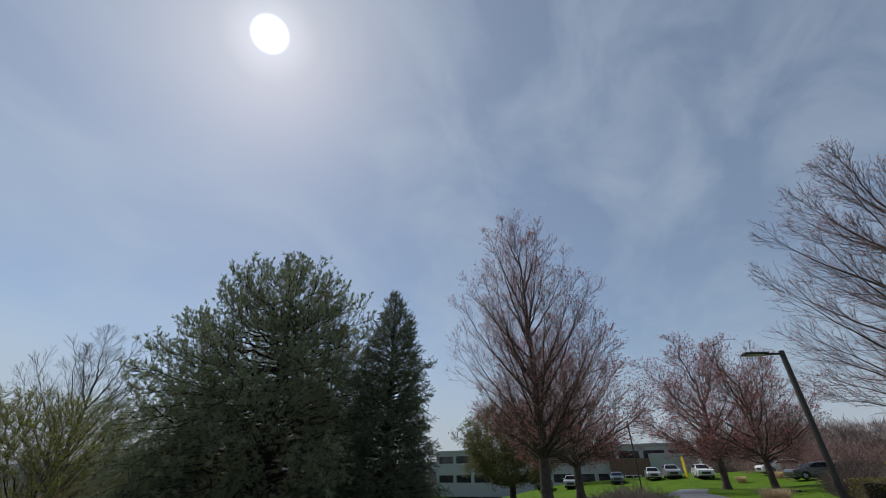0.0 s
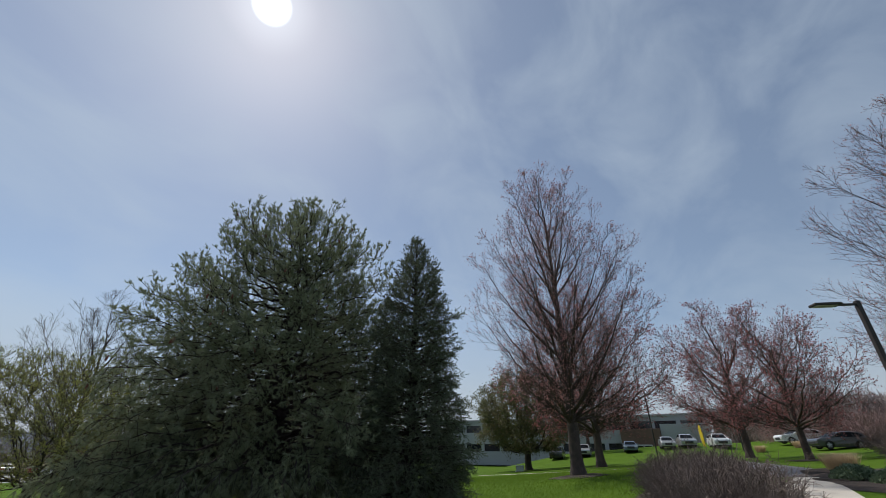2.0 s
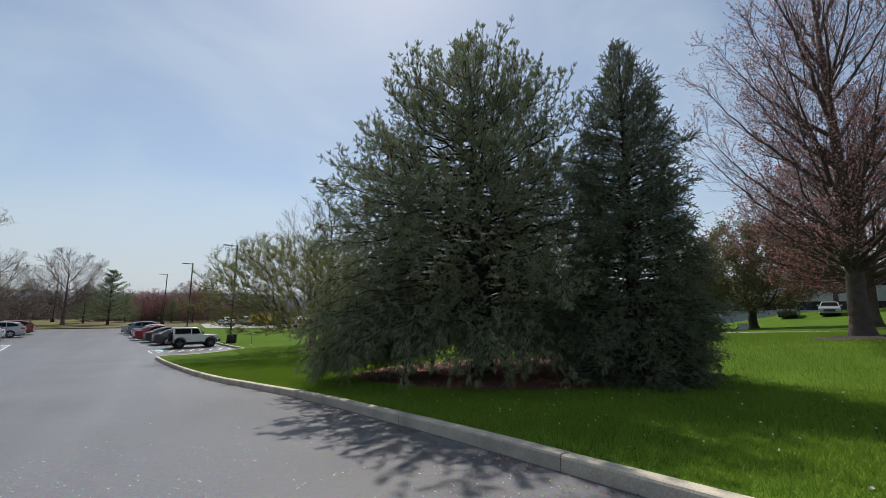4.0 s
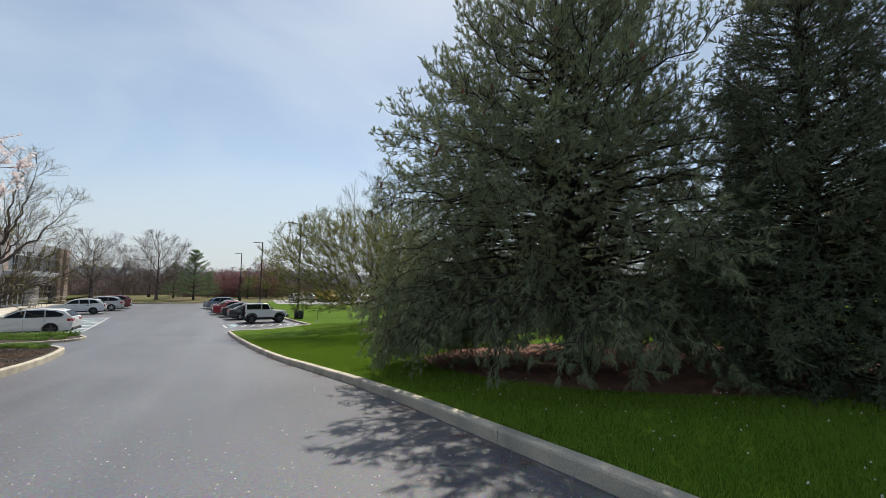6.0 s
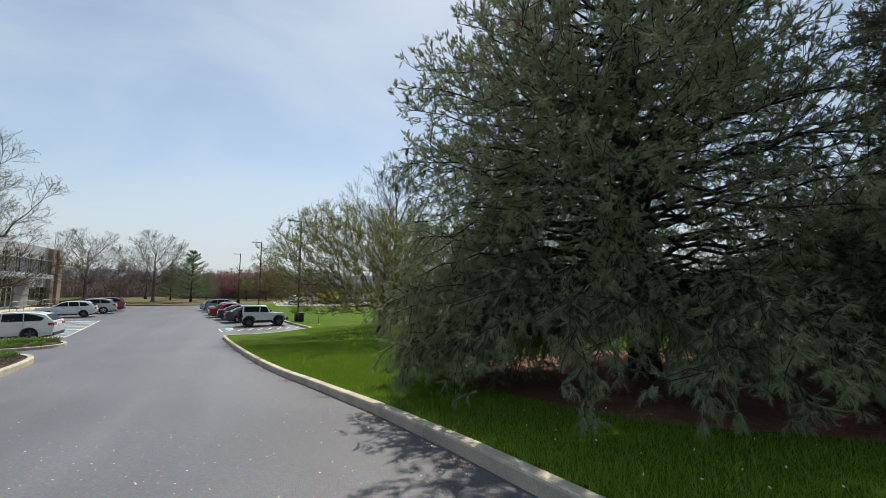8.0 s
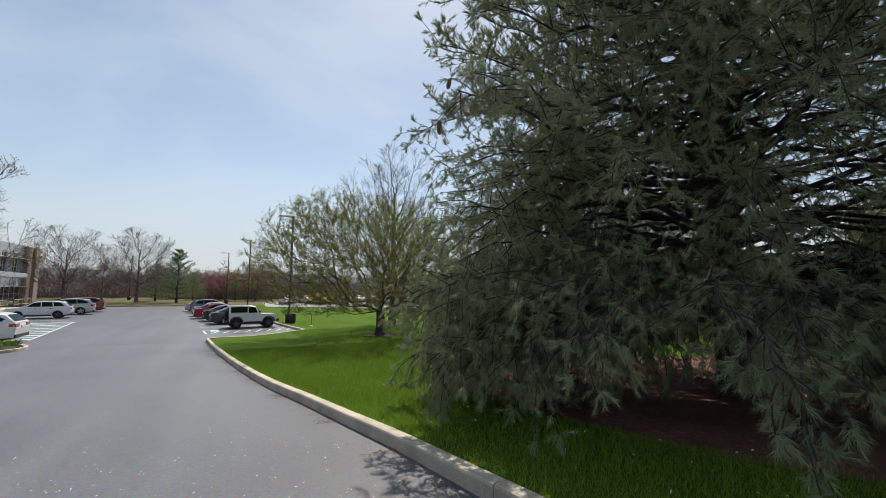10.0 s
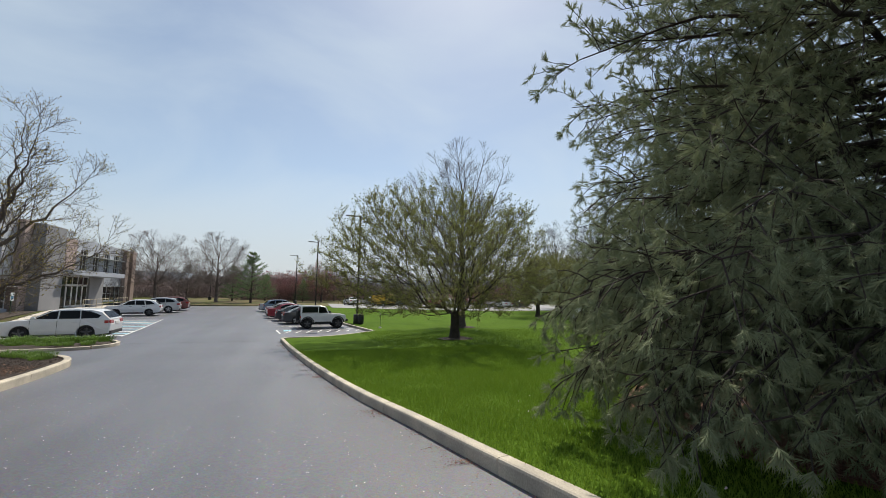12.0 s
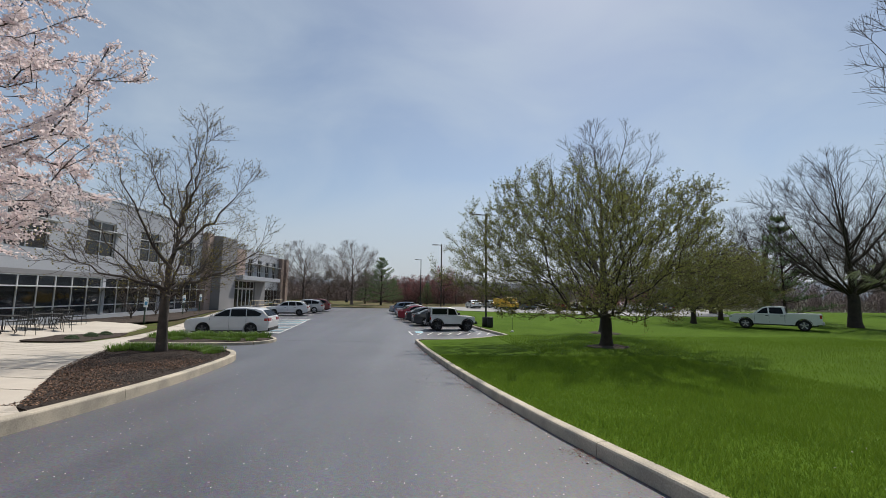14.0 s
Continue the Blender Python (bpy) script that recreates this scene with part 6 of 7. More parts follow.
# ---- poles, signs, furniture ----
def lamp_pole(m, h, arm, label, group="car park lamps", base=True, heads=1):
    """A square lighting mast on a concrete foot with a flat luminaire on an arm along +x."""
    root = thing("street_lamp", label, "lamp post", m, group)
    if base:
        part("footing", lathe([(0.3, -0.1), (0.3, 0.72), (0.27, 0.76)], 18), CONCRETE if base == "c" else TRIM, root)
    part("pole", box(-0.065, 0.065, -0.065, 0.065, 0.0, h, 0.012), POLE, root)
    part("arm", box(0.05, arm * 0.45, -0.03, 0.03, h - 0.14, h - 0.07, 0.008), POLE, root)
    head = part("luminaire", box(arm * 0.4, arm, -0.17, 0.17, h - 0.13, h - 0.05, 0.02), POLE, root)
    part("lens", box(arm * 0.5, arm - 0.05, -0.12, 0.12, h - 0.145, h - 0.128), plain("lamp_lens", (0.5, 0.5, 0.48), 0.3), head)
    return root


lamp_pole(on_lawn(4.05, 31.0, math.pi + LOT), 9.15, 1.2, "tall dark bronze car park mast with single flat head")
lamp_pole(on_lawn(1.75, 50.6, math.pi + LOT), 8.95, 1.2, "tall dark bronze car park mast with single flat head")
lamp_pole(on_lawn(-0.5, 74.3, math.pi + LOT), 8.95, 1.2, "tall dark bronze car park mast with single flat head")
lamp_pole(on_lawn(-17.0, 92.0, LOT), 8.6, 1.1, "tall dark bronze car park mast with single flat head")
lamp_pole(on_lawn(13.56, -18.65, math.atan2(0.93, -0.37)), 5.0, 1.3, "dark bronze walk lamp rising from a concrete planter", "walk lamps", False)
lamp_pole(on_lawn(53.5, -9.5, 2.0), 7.4, 1.0, "slim dark lamp post on the rise", "walk lamps", False)
lamp_pole(on_lawn(61.0, -18.5, 2.0), 7.4, 1.0, "slim dark lamp post on the rise", "walk lamps", False)
lamp_pole(on_lawn(47.0, -36.0, 2.4), 6.0, 1.0, "slim dark lamp post by the cross road", "walk lamps", False)

planter = thing("planter", "tapered rough concrete planter round a lamp foot", "planter", on_lawn(13.56, -18.65, 0.35, 0.62))
bm = bmesh.new()
lo = [bm.verts.new((x * 0.42, y * 0.42, 0)) for x, y in ((-1, -1), (1, -1), (1, 1), (-1, 1))]
hi = [bm.verts.new((x * 0.55, y * 0.55, 0.72)) for x, y in ((-1, -1), (1, -1), (1, 1), (-1, 1))]
hi2 = [bm.verts.new((x * 0.46, y * 0.46, 0.72)) for x, y in ((-1, -1), (1, -1), (1, 1), (-1, 1))]
lo2 = [bm.verts.new((x * 0.44, y * 0.44, 0.6)) for x, y in ((-1, -1), (1, -1), (1, 1), (-1, 1))]
for a, b in ((lo, hi), (hi, hi2), (hi2, lo2)):
    for i in range(4):
        bm.faces.new((a[i], a[(i + 1) % 4], b[(i + 1) % 4], b[i]))
bm.faces.new(lo2)
bm.faces.new(lo[::-1])
bmesh.ops.recalc_face_normals(bm, faces=bm.faces)
part("tub", bm, CONCRETE, planter)
part("soil", box(-0.45, 0.45, -0.45, 0.45, 0.58, 0.62), MULCH, planter)

YELLOW = plain("yellow_sign_face", (0.75, 0.55, 0.02), 0.5)
SIGN_BLUE = plain("blue_sign_face", (0.1, 0.42, 0.6), 0.5)
SIGN_WHITE = plain("white_sign_face", (0.72, 0.74, 0.74), 0.5)
SIGN_TEAL = plain("teal_sign_mark", (0.06, 0.25, 0.4), 0.5)
POST_GREY = plain("galvanised_post", (0.12, 0.12, 0.12), 0.5, 0.4)
GREEN_POST = plain("dark_green_post", (0.03, 0.06, 0.035), 0.6)


def on_ray(az, d, cx=-3.6, cy=-13.5):
    return cx + d * math.sin(radians(az)), cy + d * math.cos(radians(az))


x, y = on_ray(109.0, 34)
cross = thing("crossing_sign", "yellow diamond crossing sign on a thin post", "road sign", on_lawn(x, y, radians(-19), 0.66))
part("post", box(-0.03, 0.03, -0.03, 0.03, -0.1, 1.9, 0.004), POST_GREY, cross)
bm = box(-0.02, -0.005, -0.34, 0.34, -0.34, 0.34, 0.0)
bmesh.ops.rotate(bm, verts=bm.verts, cent=(0, 0, 0), matrix=Matrix.Rotation(math.pi / 4, 3, "X"))
bmesh.ops.translate(bm, verts=bm.verts, vec=(-0.03, 0, 1.75))
face = part("face", bm, YELLOW, cross)
part("symbol", box(-0.058, -0.052, -0.1, 0.08, 1.55, 1.95, 0.002), TRIM, face)
x, y = on_ray(113.3, 39)
board = thing("sign_board", "light blue rectangular board on two posts with plain bars", "sign", on_lawn(x, y, radians(-23)))
for s in (-0.8, 0.8):
    part("post", box(-0.04, 0.04, s - 0.04, s + 0.04, -0.1, 2.3, 0.005), POST_GREY, board)
face = part("face", box(-0.08, -0.045, -1.0, 1.0, 1.1, 2.25, 0.01), SIGN_BLUE, board)
for k, w in enumerate((0.8, 0.6, 0.7)):
    part("bar", box(-0.088, -0.078, -w, w, 2.0 - k * 0.27, 2.09 - k * 0.27, 0.001), SIGN_WHITE, face)
x, y = 57.4, -14.6
flag = thing("feather_flag", "yellow feather banner on a bent pole", "banner", on_lawn(x, y, radians(-50), 0.85))
part("pole", rod([(0, 0, 0), (0, 0, 2.6), (0, 0.1, 3.3), (0, 0.35, 3.75)], 0.02), POST_GREY, flag)
bm = bmesh.new()
pts = [(0.02, 0.8), (0.02, 2.6), (0.12, 3.3), (0.35, 3.72), (0.62, 3.2), (0.62, 1.9), (0.4, 0.9)]
bm.faces.new([bm.verts.new((0.02 * math.sin(7 * b), a, b)) for a, b in pts])
bmesh.ops.solidify(bm, geom=bm.faces[:], thickness=0.006)
part("banner", bm, YELLOW, flag)


def stall_sign(m):
    """A small white and blue stall sign on a dark post."""
    root = thing("parking_sign", "white and blue accessible parking sign on a dark post", "sign", m, "stall signs")
    part("post", box(-0.03, 0.03, -0.03, 0.03, -0.1, 1.3, 0.004), GREEN_POST, root)
    face = part("face", box(0.03, 0.042, -0.15, 0.15, 1.0, 1.62, 0.004), SIGN_WHITE, root)
    part("symbol", box(0.0425, 0.046, -0.09, 0.09, 1.14, 1.36, 0.001), SIGN_TEAL, face)
    return root


signs = [(-18.9, 26.1), (-20.5, 33.3), (-21.1, 37.0), (-21.9, 42.6), (-22.3, 45.0)]
first_sign = stall_sign(on_lawn(*signs[0], -0.35))
for p in signs[1:]:
    copy_thing(first_sign, on_lawn(p[0], p[1], -0.25))

stake = thing("marker_stake", "thin green marker stake with a pale collar in the lawn", "stake", on_lawn(5.07, 26.5))
part("rod", rod([(0, 0, -0.1), (0, 0, 1.15)], 0.018), GREEN_POST, stake)
part("collar", lathe([(0.03, 0.98), (0.03, 1.1)], 8), SIGN_WHITE, stake)
part("foot", lathe([(0.12, 0.0), (0.1, 0.07), (0.03, 0.1)], 10), SIGN_WHITE, stake)
bin_ = thing("waste_bin", "dark litter bin at the foot of the mast", "litter bin", on_lawn(4.25, 30.3))
part("drum", lathe([(0.2, 0.0), (0.24, 0.1), (0.25, 0.62), (0.22, 0.7)], 16), TRIM, bin_)
part("lid", lathe([(0.26, 0.7), (0.24, 0.78), (0.1, 0.82)], 16), TRIM, bin_)
util = thing("utility_box", "pale grey-green utility cabinet on the lawn", "utility box", on_lawn(38.2, 1.6, 0.3, 0.62))
part("cabinet", box(-0.45, 0.45, -0.6, 0.6, 0.0, 0.75, 0.03), plain("pale_cabinet_paint", (0.5, 0.55, 0.5), 0.5), util)
part("lid", box(-0.48, 0.48, -0.63, 0.63, 0.75, 0.83, 0.02), plain("pale_lid_paint", (0.55, 0.58, 0.54), 0.5), util)
part("plinth", box(-0.6, 0.6, -0.75, 0.75, -0.2, 0.04, 0.02), CONCRETE, util)

# patio tables and chairs
BLACK = plain("black_powder_coat", (0.02, 0.02, 0.02), 0.5, 0.3)


def patio_table(m):
    root = thing("patio_table", "round black metal mesh patio table", "table", m, "patio tables")
    part("tabletop", lathe([(0.52, 0.71), (0.54, 0.72), (0.54, 0.735), (0.5, 0.74)], 24), BLACK, root)
    for k in range(4):
        a = k * math.pi / 2 + 0.4
        c, s = math.cos(a), math.sin(a)
        part("leg", rod([(0.12 * c, 0.12 * s, 0.71), (0.16 * c, 0.16 * s, 0.4), (0.42 * c, 0.42 * s, 0.0)], 0.016), BLACK, root)
    return root


def patio_chair(m):
    root = thing("patio_chair", "black metal patio chair with slatted back", "chair", m, "patio chairs")
    part("seat", box(-0.22, 0.22, -0.22, 0.22, 0.43, 0.455, 0.01), BLACK, root)
    for sx in (-0.2, 0.2):
        for sy in (-0.2, 0.2):
            part("leg", rod([(sx, sy, 0.44), (sx * 1.15, sy * 1.15, 0.0)], 0.013), BLACK, root)
    back = part("backrest", rod([(-0.2, -0.2, 0.44), (-0.21, -0.27, 0.86), (0.21, -0.27, 0.86), (0.2, -0.2, 0.44)], 0.013), BLACK, root)
    for k in range(5):
        x = -0.14 + k * 0.07
        part("slat", rod([(x, -0.2, 0.45), (x, -0.27, 0.86)], 0.008, 5), BLACK, back)
    for sx in (-0.22, 0.22):
        part("armrest", rod([(sx, -0.23, 0.64), (sx, 0.18, 0.64), (sx, 0.2, 0.44)], 0.012), BLACK, root)
    return root


spots = [(-19.2, 19.6), (-18.9, 17.2), (-20.6, 22.0)]
pt = patio_table(on_lawn(*spots[0]))
pc = patio_chair(on_lawn(spots[0][0] + 0.75, spots[0][1], math.pi / 2))
for i, (sx, sy) in enumerate(spots):
    if i:
        copy_thing(pt, on_lawn(sx, sy, 0.3 * i))
    for k in range(4):
        if i == 0 and k == 0:
            continue
        a = k * math.pi / 2 + 0.25 * i
        copy_thing(pc, on_lawn(sx + 0.78 * math.cos(a), sy + 0.78 * math.sin(a), a + math.pi / 2 + 0.2 * (k - 1.5)))

# ---- shrubs and small plants ----
def twiggy_shrub(name, label, m, seed, rx, ry, h, n=260, mat_=TWIG, bud=None, group="bare shrubs"):
    """A dense leafless shrub of many thin stems from the ground."""
    rng = np.random.default_rng(seed)
    root = thing(name, label, "shrub", m, group)
    segs, tips = [], []
    for i in range(n):
        a, q = rng.uniform(0, 6.28), math.sqrt(rng.uniform())
        p = np.array([rx * 0.55 * q * math.cos(a), ry * 0.55 * q * math.sin(a), -0.03])
        d = unit(np.array([math.cos(a) * q * 0.8, math.sin(a) * q * 0.8 * ry / rx, 1.0]) + rng.normal(size=3) * 0.2)
        ln = h * (1.05 - 0.3 * q) * rng.uniform(0.75, 1.15)
        k = 4
        for j in range(k):
            d = unit(d + rng.normal(size=3) * 0.16)
            p2 = p + d * ln / k
            segs.append((*p, *p2, 0.011 * (1 - j / k * 0.7), 0.011 * (1 - (j + 1) / k * 0.7)))
            for c in range(4 if j else 1):
                sd = unit(d + rng.normal(size=3) * 0.75)
                e = p2 + sd * rng.uniform(0.12, 0.34)
                segs.append((*p2, *e, 0.005, 0.003))
                for c2 in range(2):
                    e2 = e + unit(sd + rng.normal(size=3) * 0.7) * rng.uniform(0.08, 0.2)
                    segs.append((*e, *e2, 0.0035, 0.0025))
                    tips.append(e2)
            p = p2
    V, F = prisms(segs, 3)
    part("stem_mass", mesh_of("stem_mass", V, F, mat_, False), None, root)
    if bud is not None:
        V, F = leaves(np.array(tips), 0.03, rng)
        part("foliage", mesh_of("foliage", V, F, bud, False), None, root)
    return root


SHRUBS = [(5.2, -13.5, 1.1, 1.0, 0.95), (6.6, -13.3, 1.2, 1.1, 1.0), (8.1, -13.1, 1.2, 1.1, 1.0), (9.5, -12.9, 1.1, 1.1, 0.95), (10.8, -12.9, 1.0, 1.0, 0.9), (12.0, -13.3, 0.9, 0.9, 0.8)]
base_shrub = twiggy_shrub("bare_shrub", "dense leafless grey-brown shrub in mulch", on_lawn(*SHRUBS[0][:2], 0, 0.82), 61, 1.35, 1.25, 1.2, 190)
for k, s in enumerate(SHRUBS[1:]):
    copy_thing(base_shrub, on_lawn(s[0], s[1], 1.3 * k + 0.5)).scale = (s[2] / 1.3, s[3] / 1.25, s[4] / 1.2)
for k, (x, y, s) in enumerate(((19.5, -20.6, 1.2), (22.5, -24.0, 1.3), (26.0, -27.0, 1.4), (17.0, -22.6, 0.9), (15.5, -20.6, 0.8), (29.5, -29.0, 1.5), (33.0, -24.0, 1.4))):
    copy_thing(base_shrub, on_lawn(x, y, 0.9 * k, s))


def clump(name, label, m, seed, n, rx, ry, h, width, material, category="plant", group="", bend=0.6):
    """A clump of arching strap leaves."""
    rng = np.random.default_rng(seed)
    a, q = rng.uniform(0, 6.28, n), np.sqrt(rng.uniform(size=n))
    p = np.stack([rx * q * np.cos(a), ry * q * np.sin(a), np.full(n, -0.02)], 1)
    out = np.stack([np.cos(a) * q, np.sin(a) * q, np.zeros(n)], 1) + rng.normal(size=(n, 3)) * 0.35
    out[:, 2] = 0
    ln = h * rng.uniform(0.7, 1.2, n)[:, None]
    m1 = p + np.array([0, 0, 1.0]) * ln * 0.65 + out * ln * 0.25
    m2 = m1 + np.array([0, 0, 1.0]) * ln * (0.3 - 0.3 * bend) + out * ln * 0.5
    side = np.cross(out + 1e-3, [0, 0, 1.0])
    side /= np.linalg.norm(side, axis=1, keepdims=True) + 1e-9
    w = width * rng.uniform(0.7, 1.2, n)[:, None]
    V = np.stack([p - side * w, p + side * w, m1 + side * w * 0.8, m1 - side * w * 0.8, m2], 1).reshape(-1, 3)
    b = (np.arange(n) * 5)[:, None]
    F = [tuple(r) for r in (b + np.array([[0, 1, 2, 3]]))] + [tuple(r) for r in (b + np.array([[3, 2, 4]]))]
    root = thing(name, label, category, m, group)
    part("leaf_mass", mesh_of("leaf_mass", V, F, material, False), None, root)
    return root


lily = clump("daylily_clump", "low clump of fresh green strap leaves in mulch", on_lawn(-9.1, 13.7), 71, 260, 0.45, 0.32, 0.3, 0.011, LEAF_GREEN, "plant", "daylily clumps")
for k, (x, y, s) in enumerate(((-8.6, 13.4, 1.0), (-9.7, 14.0, 1.0), (-10.4, 14.1, 0.9), (-11.0, 13.8, 1.15), (-11.5, 13.6, 1.2), (-8.3, 12.8, 0.8), (-10.6, 13.3, 0.9))):
    copy_thing(lily, on_lawn(x, y, k, s))
for k in range(11):
    x = -14.2 + k * 0.46
    copy_thing(lily, on_lawn(x, 19.9 + 0.5 * math.sin(k * 2.1), k * 1.3, 1.35 if k % 3 else 1.1, -0.03))
for k in range(8):
    copy_thing(lily, on_lawn(-13.6 + k * 0.6, 18.6 + 0.35 * math.cos(k * 1.7), k * 0.7, 0.75, -0.03))
dry = clump("ornamental_grass", "tan tuft of dry ornamental grass", on_lawn(16.2, -17.3), 72, 1300, 0.35, 0.35, 0.75, 0.004, STRAW, "grass tuft", "", 0.8)
for k, (x, y) in enumerate(((60.0, -20.0), (62.0, -24.0))):
    copy_thing(dry, on_lawn(x, y, k, 1.2))
sage = thing("sage_mound", "low rounded sage green mound in mulch", "plant", on_lawn(13.4, -16.9), "sage mounds")
rg = np.random.default_rng(73)
a, b = rg.uniform(0, 6.28, 2600), rg.uniform(0, 1, 2600)
V, F = leaves(np.stack([0.55 * np.sqrt(1 - b * b) * np.cos(a), 0.55 * np.sqrt(1 - b * b) * np.sin(a), 0.42 * b], 1) * rg.uniform(0.75, 1.02, (2600, 1)), 0.06, rg)
part("leaf_mass", mesh_of("leaf_mass", V, F, SAGE, False), None, sage)
for k, (x, y, s) in enumerate(((12.4, -17.5, 1.0), (14.6, -17.3, 0.8), (11.5, -17.9, 1.05), (13.4, -17.9, 0.8), (10.6, -18.5, 1.1), (12.2, -18.9, 0.9), (9.2, -19.4, 1.1), (11.0, -20.2, 1.1), (-16.2, 17.3, 0.5), (-16.4, 18.6, 0.55), (-16.5, 19.6, 0.5))):
    copy_thing(sage, on_lawn(x, y, k, s))
hedge = thing("clipped_hedge", "square-clipped ochre green hedge", "hedge", on_lawn(14.8, -19.9), "clipped hedges")
n = 5200
u = rg.uniform(-1, 1, (n, 3))
axis_ = rg.integers(0, 3, n)
u[np.arange(n), axis_] = np.sign(u[np.arange(n), axis_]) * rg.uniform(0.82, 1.02, n)
V, F = leaves(u * np.array([0.75, 0.6, 0.45]) + np.array([0, 0, 0.46]), 0.06, rg)
part("leaf_mass", mesh_of("leaf_mass", V, F, HEDGE, False), None, hedge)
part("core", box(-0.66, 0.66, -0.52, 0.52, 0.02, 0.82, 0.05), BARK, hedge)
for k, (x, y) in enumerate(((15.6, -21.6), (16.8, -23.4), (13.4, -21.8))):
    copy_thing(hedge, on_lawn(x, y, 0.5 + 0.2 * k, 1.1))

# bare multi-stemmed shrubs in the bed along the office
bare_shrub = crown_tree("bare_shrub", "leafless grey shrub with many upright stems before the office", on_lawn(-20.9, 27.9), 61, 0.25, [(0.6, 0.5), (1.2, 1.1), (2.2, 1.4), (3.0, 1.1), (3.5, 0.4)], 170, 0.07, near=0.85, bend=0.8, wobble=0.05, tip=0.008, power=2.3, bark=BARK_GREY, twigs=2, twig_len=0.4, twig_r=0.006, category="shrub", group="shrubs by the office")
for x, y, rz, sc in ((-21.2, 31.0, 2.9, 0.7), (-21.4, 35.5, 4.2, 0.85), (-23.6, 63.5, 0.7, 1.0)):
    copy_thing(bare_shrub, on_lawn(x, y, rz, sc))

# ---- trees and buildings farther off ----
def far_spot(az, d):
    """A place seen from the end of the walk, at a bearing from north and a distance."""
    return -1.75 + d * math.sin(radians(az)), -1.04 + d * math.cos(radians(az))


copy_thing(red_maple, on_lawn(34.0, -6.6, 2.0, 1.4))
copy_thing(red_maple, on_lawn(46.0, -17.6, 1.2, 1.35))
copy_thing(red_maple, on_lawn(74.0, 2.0, 4.0, 1.3))
round_tree = crown_tree("evergreen_tree", "rounded evergreen tree with dull green and bronze leaves", on_lawn(41.4, 1.8, 0.0, 0.7), 81, 2.5, [(2.2, 4.0), (4.0, 7.0), (7.0, 8.0), (10.0, 7.2), (12.5, 5.0), (14.0, 2.0)], 700, 0.5, near=0.4, off=(0, 0), tip=0.02, twigs=3, twig_len=0.8, twig_r=0.015, bud=LEAF_DARK, bud_size=0.22, bud_n=7, along=3, bud_spread=0.3, step=0.9)
big_bare = fan_tree("bare_tree", "large bare spreading tree with fine pinkish twigs", on_lawn(17.4, -25.6), 82, 2.0, [(2.6, 3.4), (3.4, 5.4), (5.5, 6.8), (8.0, 6.8), (10.4, 5.8), (12.6, 4.0), (14.2, 1.4)], 0.34, 46, 9, 7, 4, 0.8, BARK_MAPLE, BUD_PINK, 0.055, 1,
                    sizes=(0.34, 1.3, 0.55), group="bare trees", twig_r=0.0048, wob=0.022, limb_r=0.34, angles=(30, 36, 42), rise=0.4, drop=0.15)
vase = fan_tree("bare_tree", "broad bare tree with upswept dark limbs", on_lawn(38.1, 32.7), 83, 2.9, [(4.2, 2.6), (5.6, 5.0), (8.2, 8.0), (11.0, 9.0), (13.4, 7.8), (15.4, 5.0), (16.8, 1.5)], 0.5, 28, 8, 7, 4, 0.95, BARK, None,
                sizes=(0.4, 2.0, 1.0), group="bare trees", twig_r=0.0095, wob=0.04, lumps=0.1, leader=0.4, flare=1.25, limb_r=0.36, angles=(36, 40, 44))
tagged(copy_thing(grey_tree, on_lawn(21.9, 11.7, 2.0, 1.12)), "tall bare grey tree on the lawn beyond the pine")
for az, d, s, rz in ((43.0, 62, 0.85, 2.0), (38.0, 75, 0.95, 0.4), (52.5, 95, 1.2, 3.3)):
    x, y = far_spot(az, d)
    copy_thing(vase, on_lawn(x, y, rz, s))
x, y = far_spot(36.0, 47)
copy_thing(hawthorn, on_lawn(x, y, 2.2, 0.95))
x, y = far_spot(38.7, 56)
copy_thing(hawthorn, on_lawn(x, y, 4.2, 0.95))
# bare trees at the far end of the car park
far_tree = fan_tree("bare_tree", "bare grey-brown tree at the edge of the car park", Matrix.Translation((0, 0, -1)), 84, 2.2, [(2.6, 2.6), (3.6, 4.5), (5.5, 5.2), (7.5, 4.8), (9.3, 3.5), (10.6, 1.2)], 0.23, 22, 8, 7, 4, 0.6, FAR_BARK_HAZED, None,
                    sizes=(0.42, 1.3, 0.7), group="bare trees", twig_r=0.0095, wob=0.03, limb_r=0.32, angles=(36, 42, 46))
spots_ = [(-15.0, 78, 1.1), (-8.6, 82, 1.12), (-11.8, 96, 0.62), (-18.5, 90, 0.7), (-20.5, 95, 0.8), (-5.0, 98, 0.7), (3.5, 96, 0.75), (6.0, 92, 0.7), (8.0, 110, 0.7), (11.0, 92, 0.6), (17.0, 72, 0.55), (21.0, 74, 0.6), (25.5, 85, 0.6), (29.0, 88, 0.7), (-23.5, 90, 1.0), (32.0, 95, 0.8), (14.0, 100, 0.6)]
for k, (az, d, s) in enumerate(spots_):
    x, y = far_spot(az, d)
    if k == 0:
        far_tree.matrix_world = on_lawn(x, y, 0.3, s)
    else:
        copy_thing(far_tree, on_lawn(x, y, 1.1 * k, s))
for k, (az, d, s) in enumerate(((0.8, 92, 0.62), (2.2, 100, 0.65), (4.3, 88, 0.8), (-1.2, 96, 0.6), (-2.6, 104, 0.65), (24.0, 70, 0.45), (27.0, 72, 0.42), (30.5, 70, 0.45), (-0.2, 108, 0.7))):
    x, y = far_spot(az, d)
    copy_thing(red_maple, on_lawn(x, y, 0.8 * k, s))


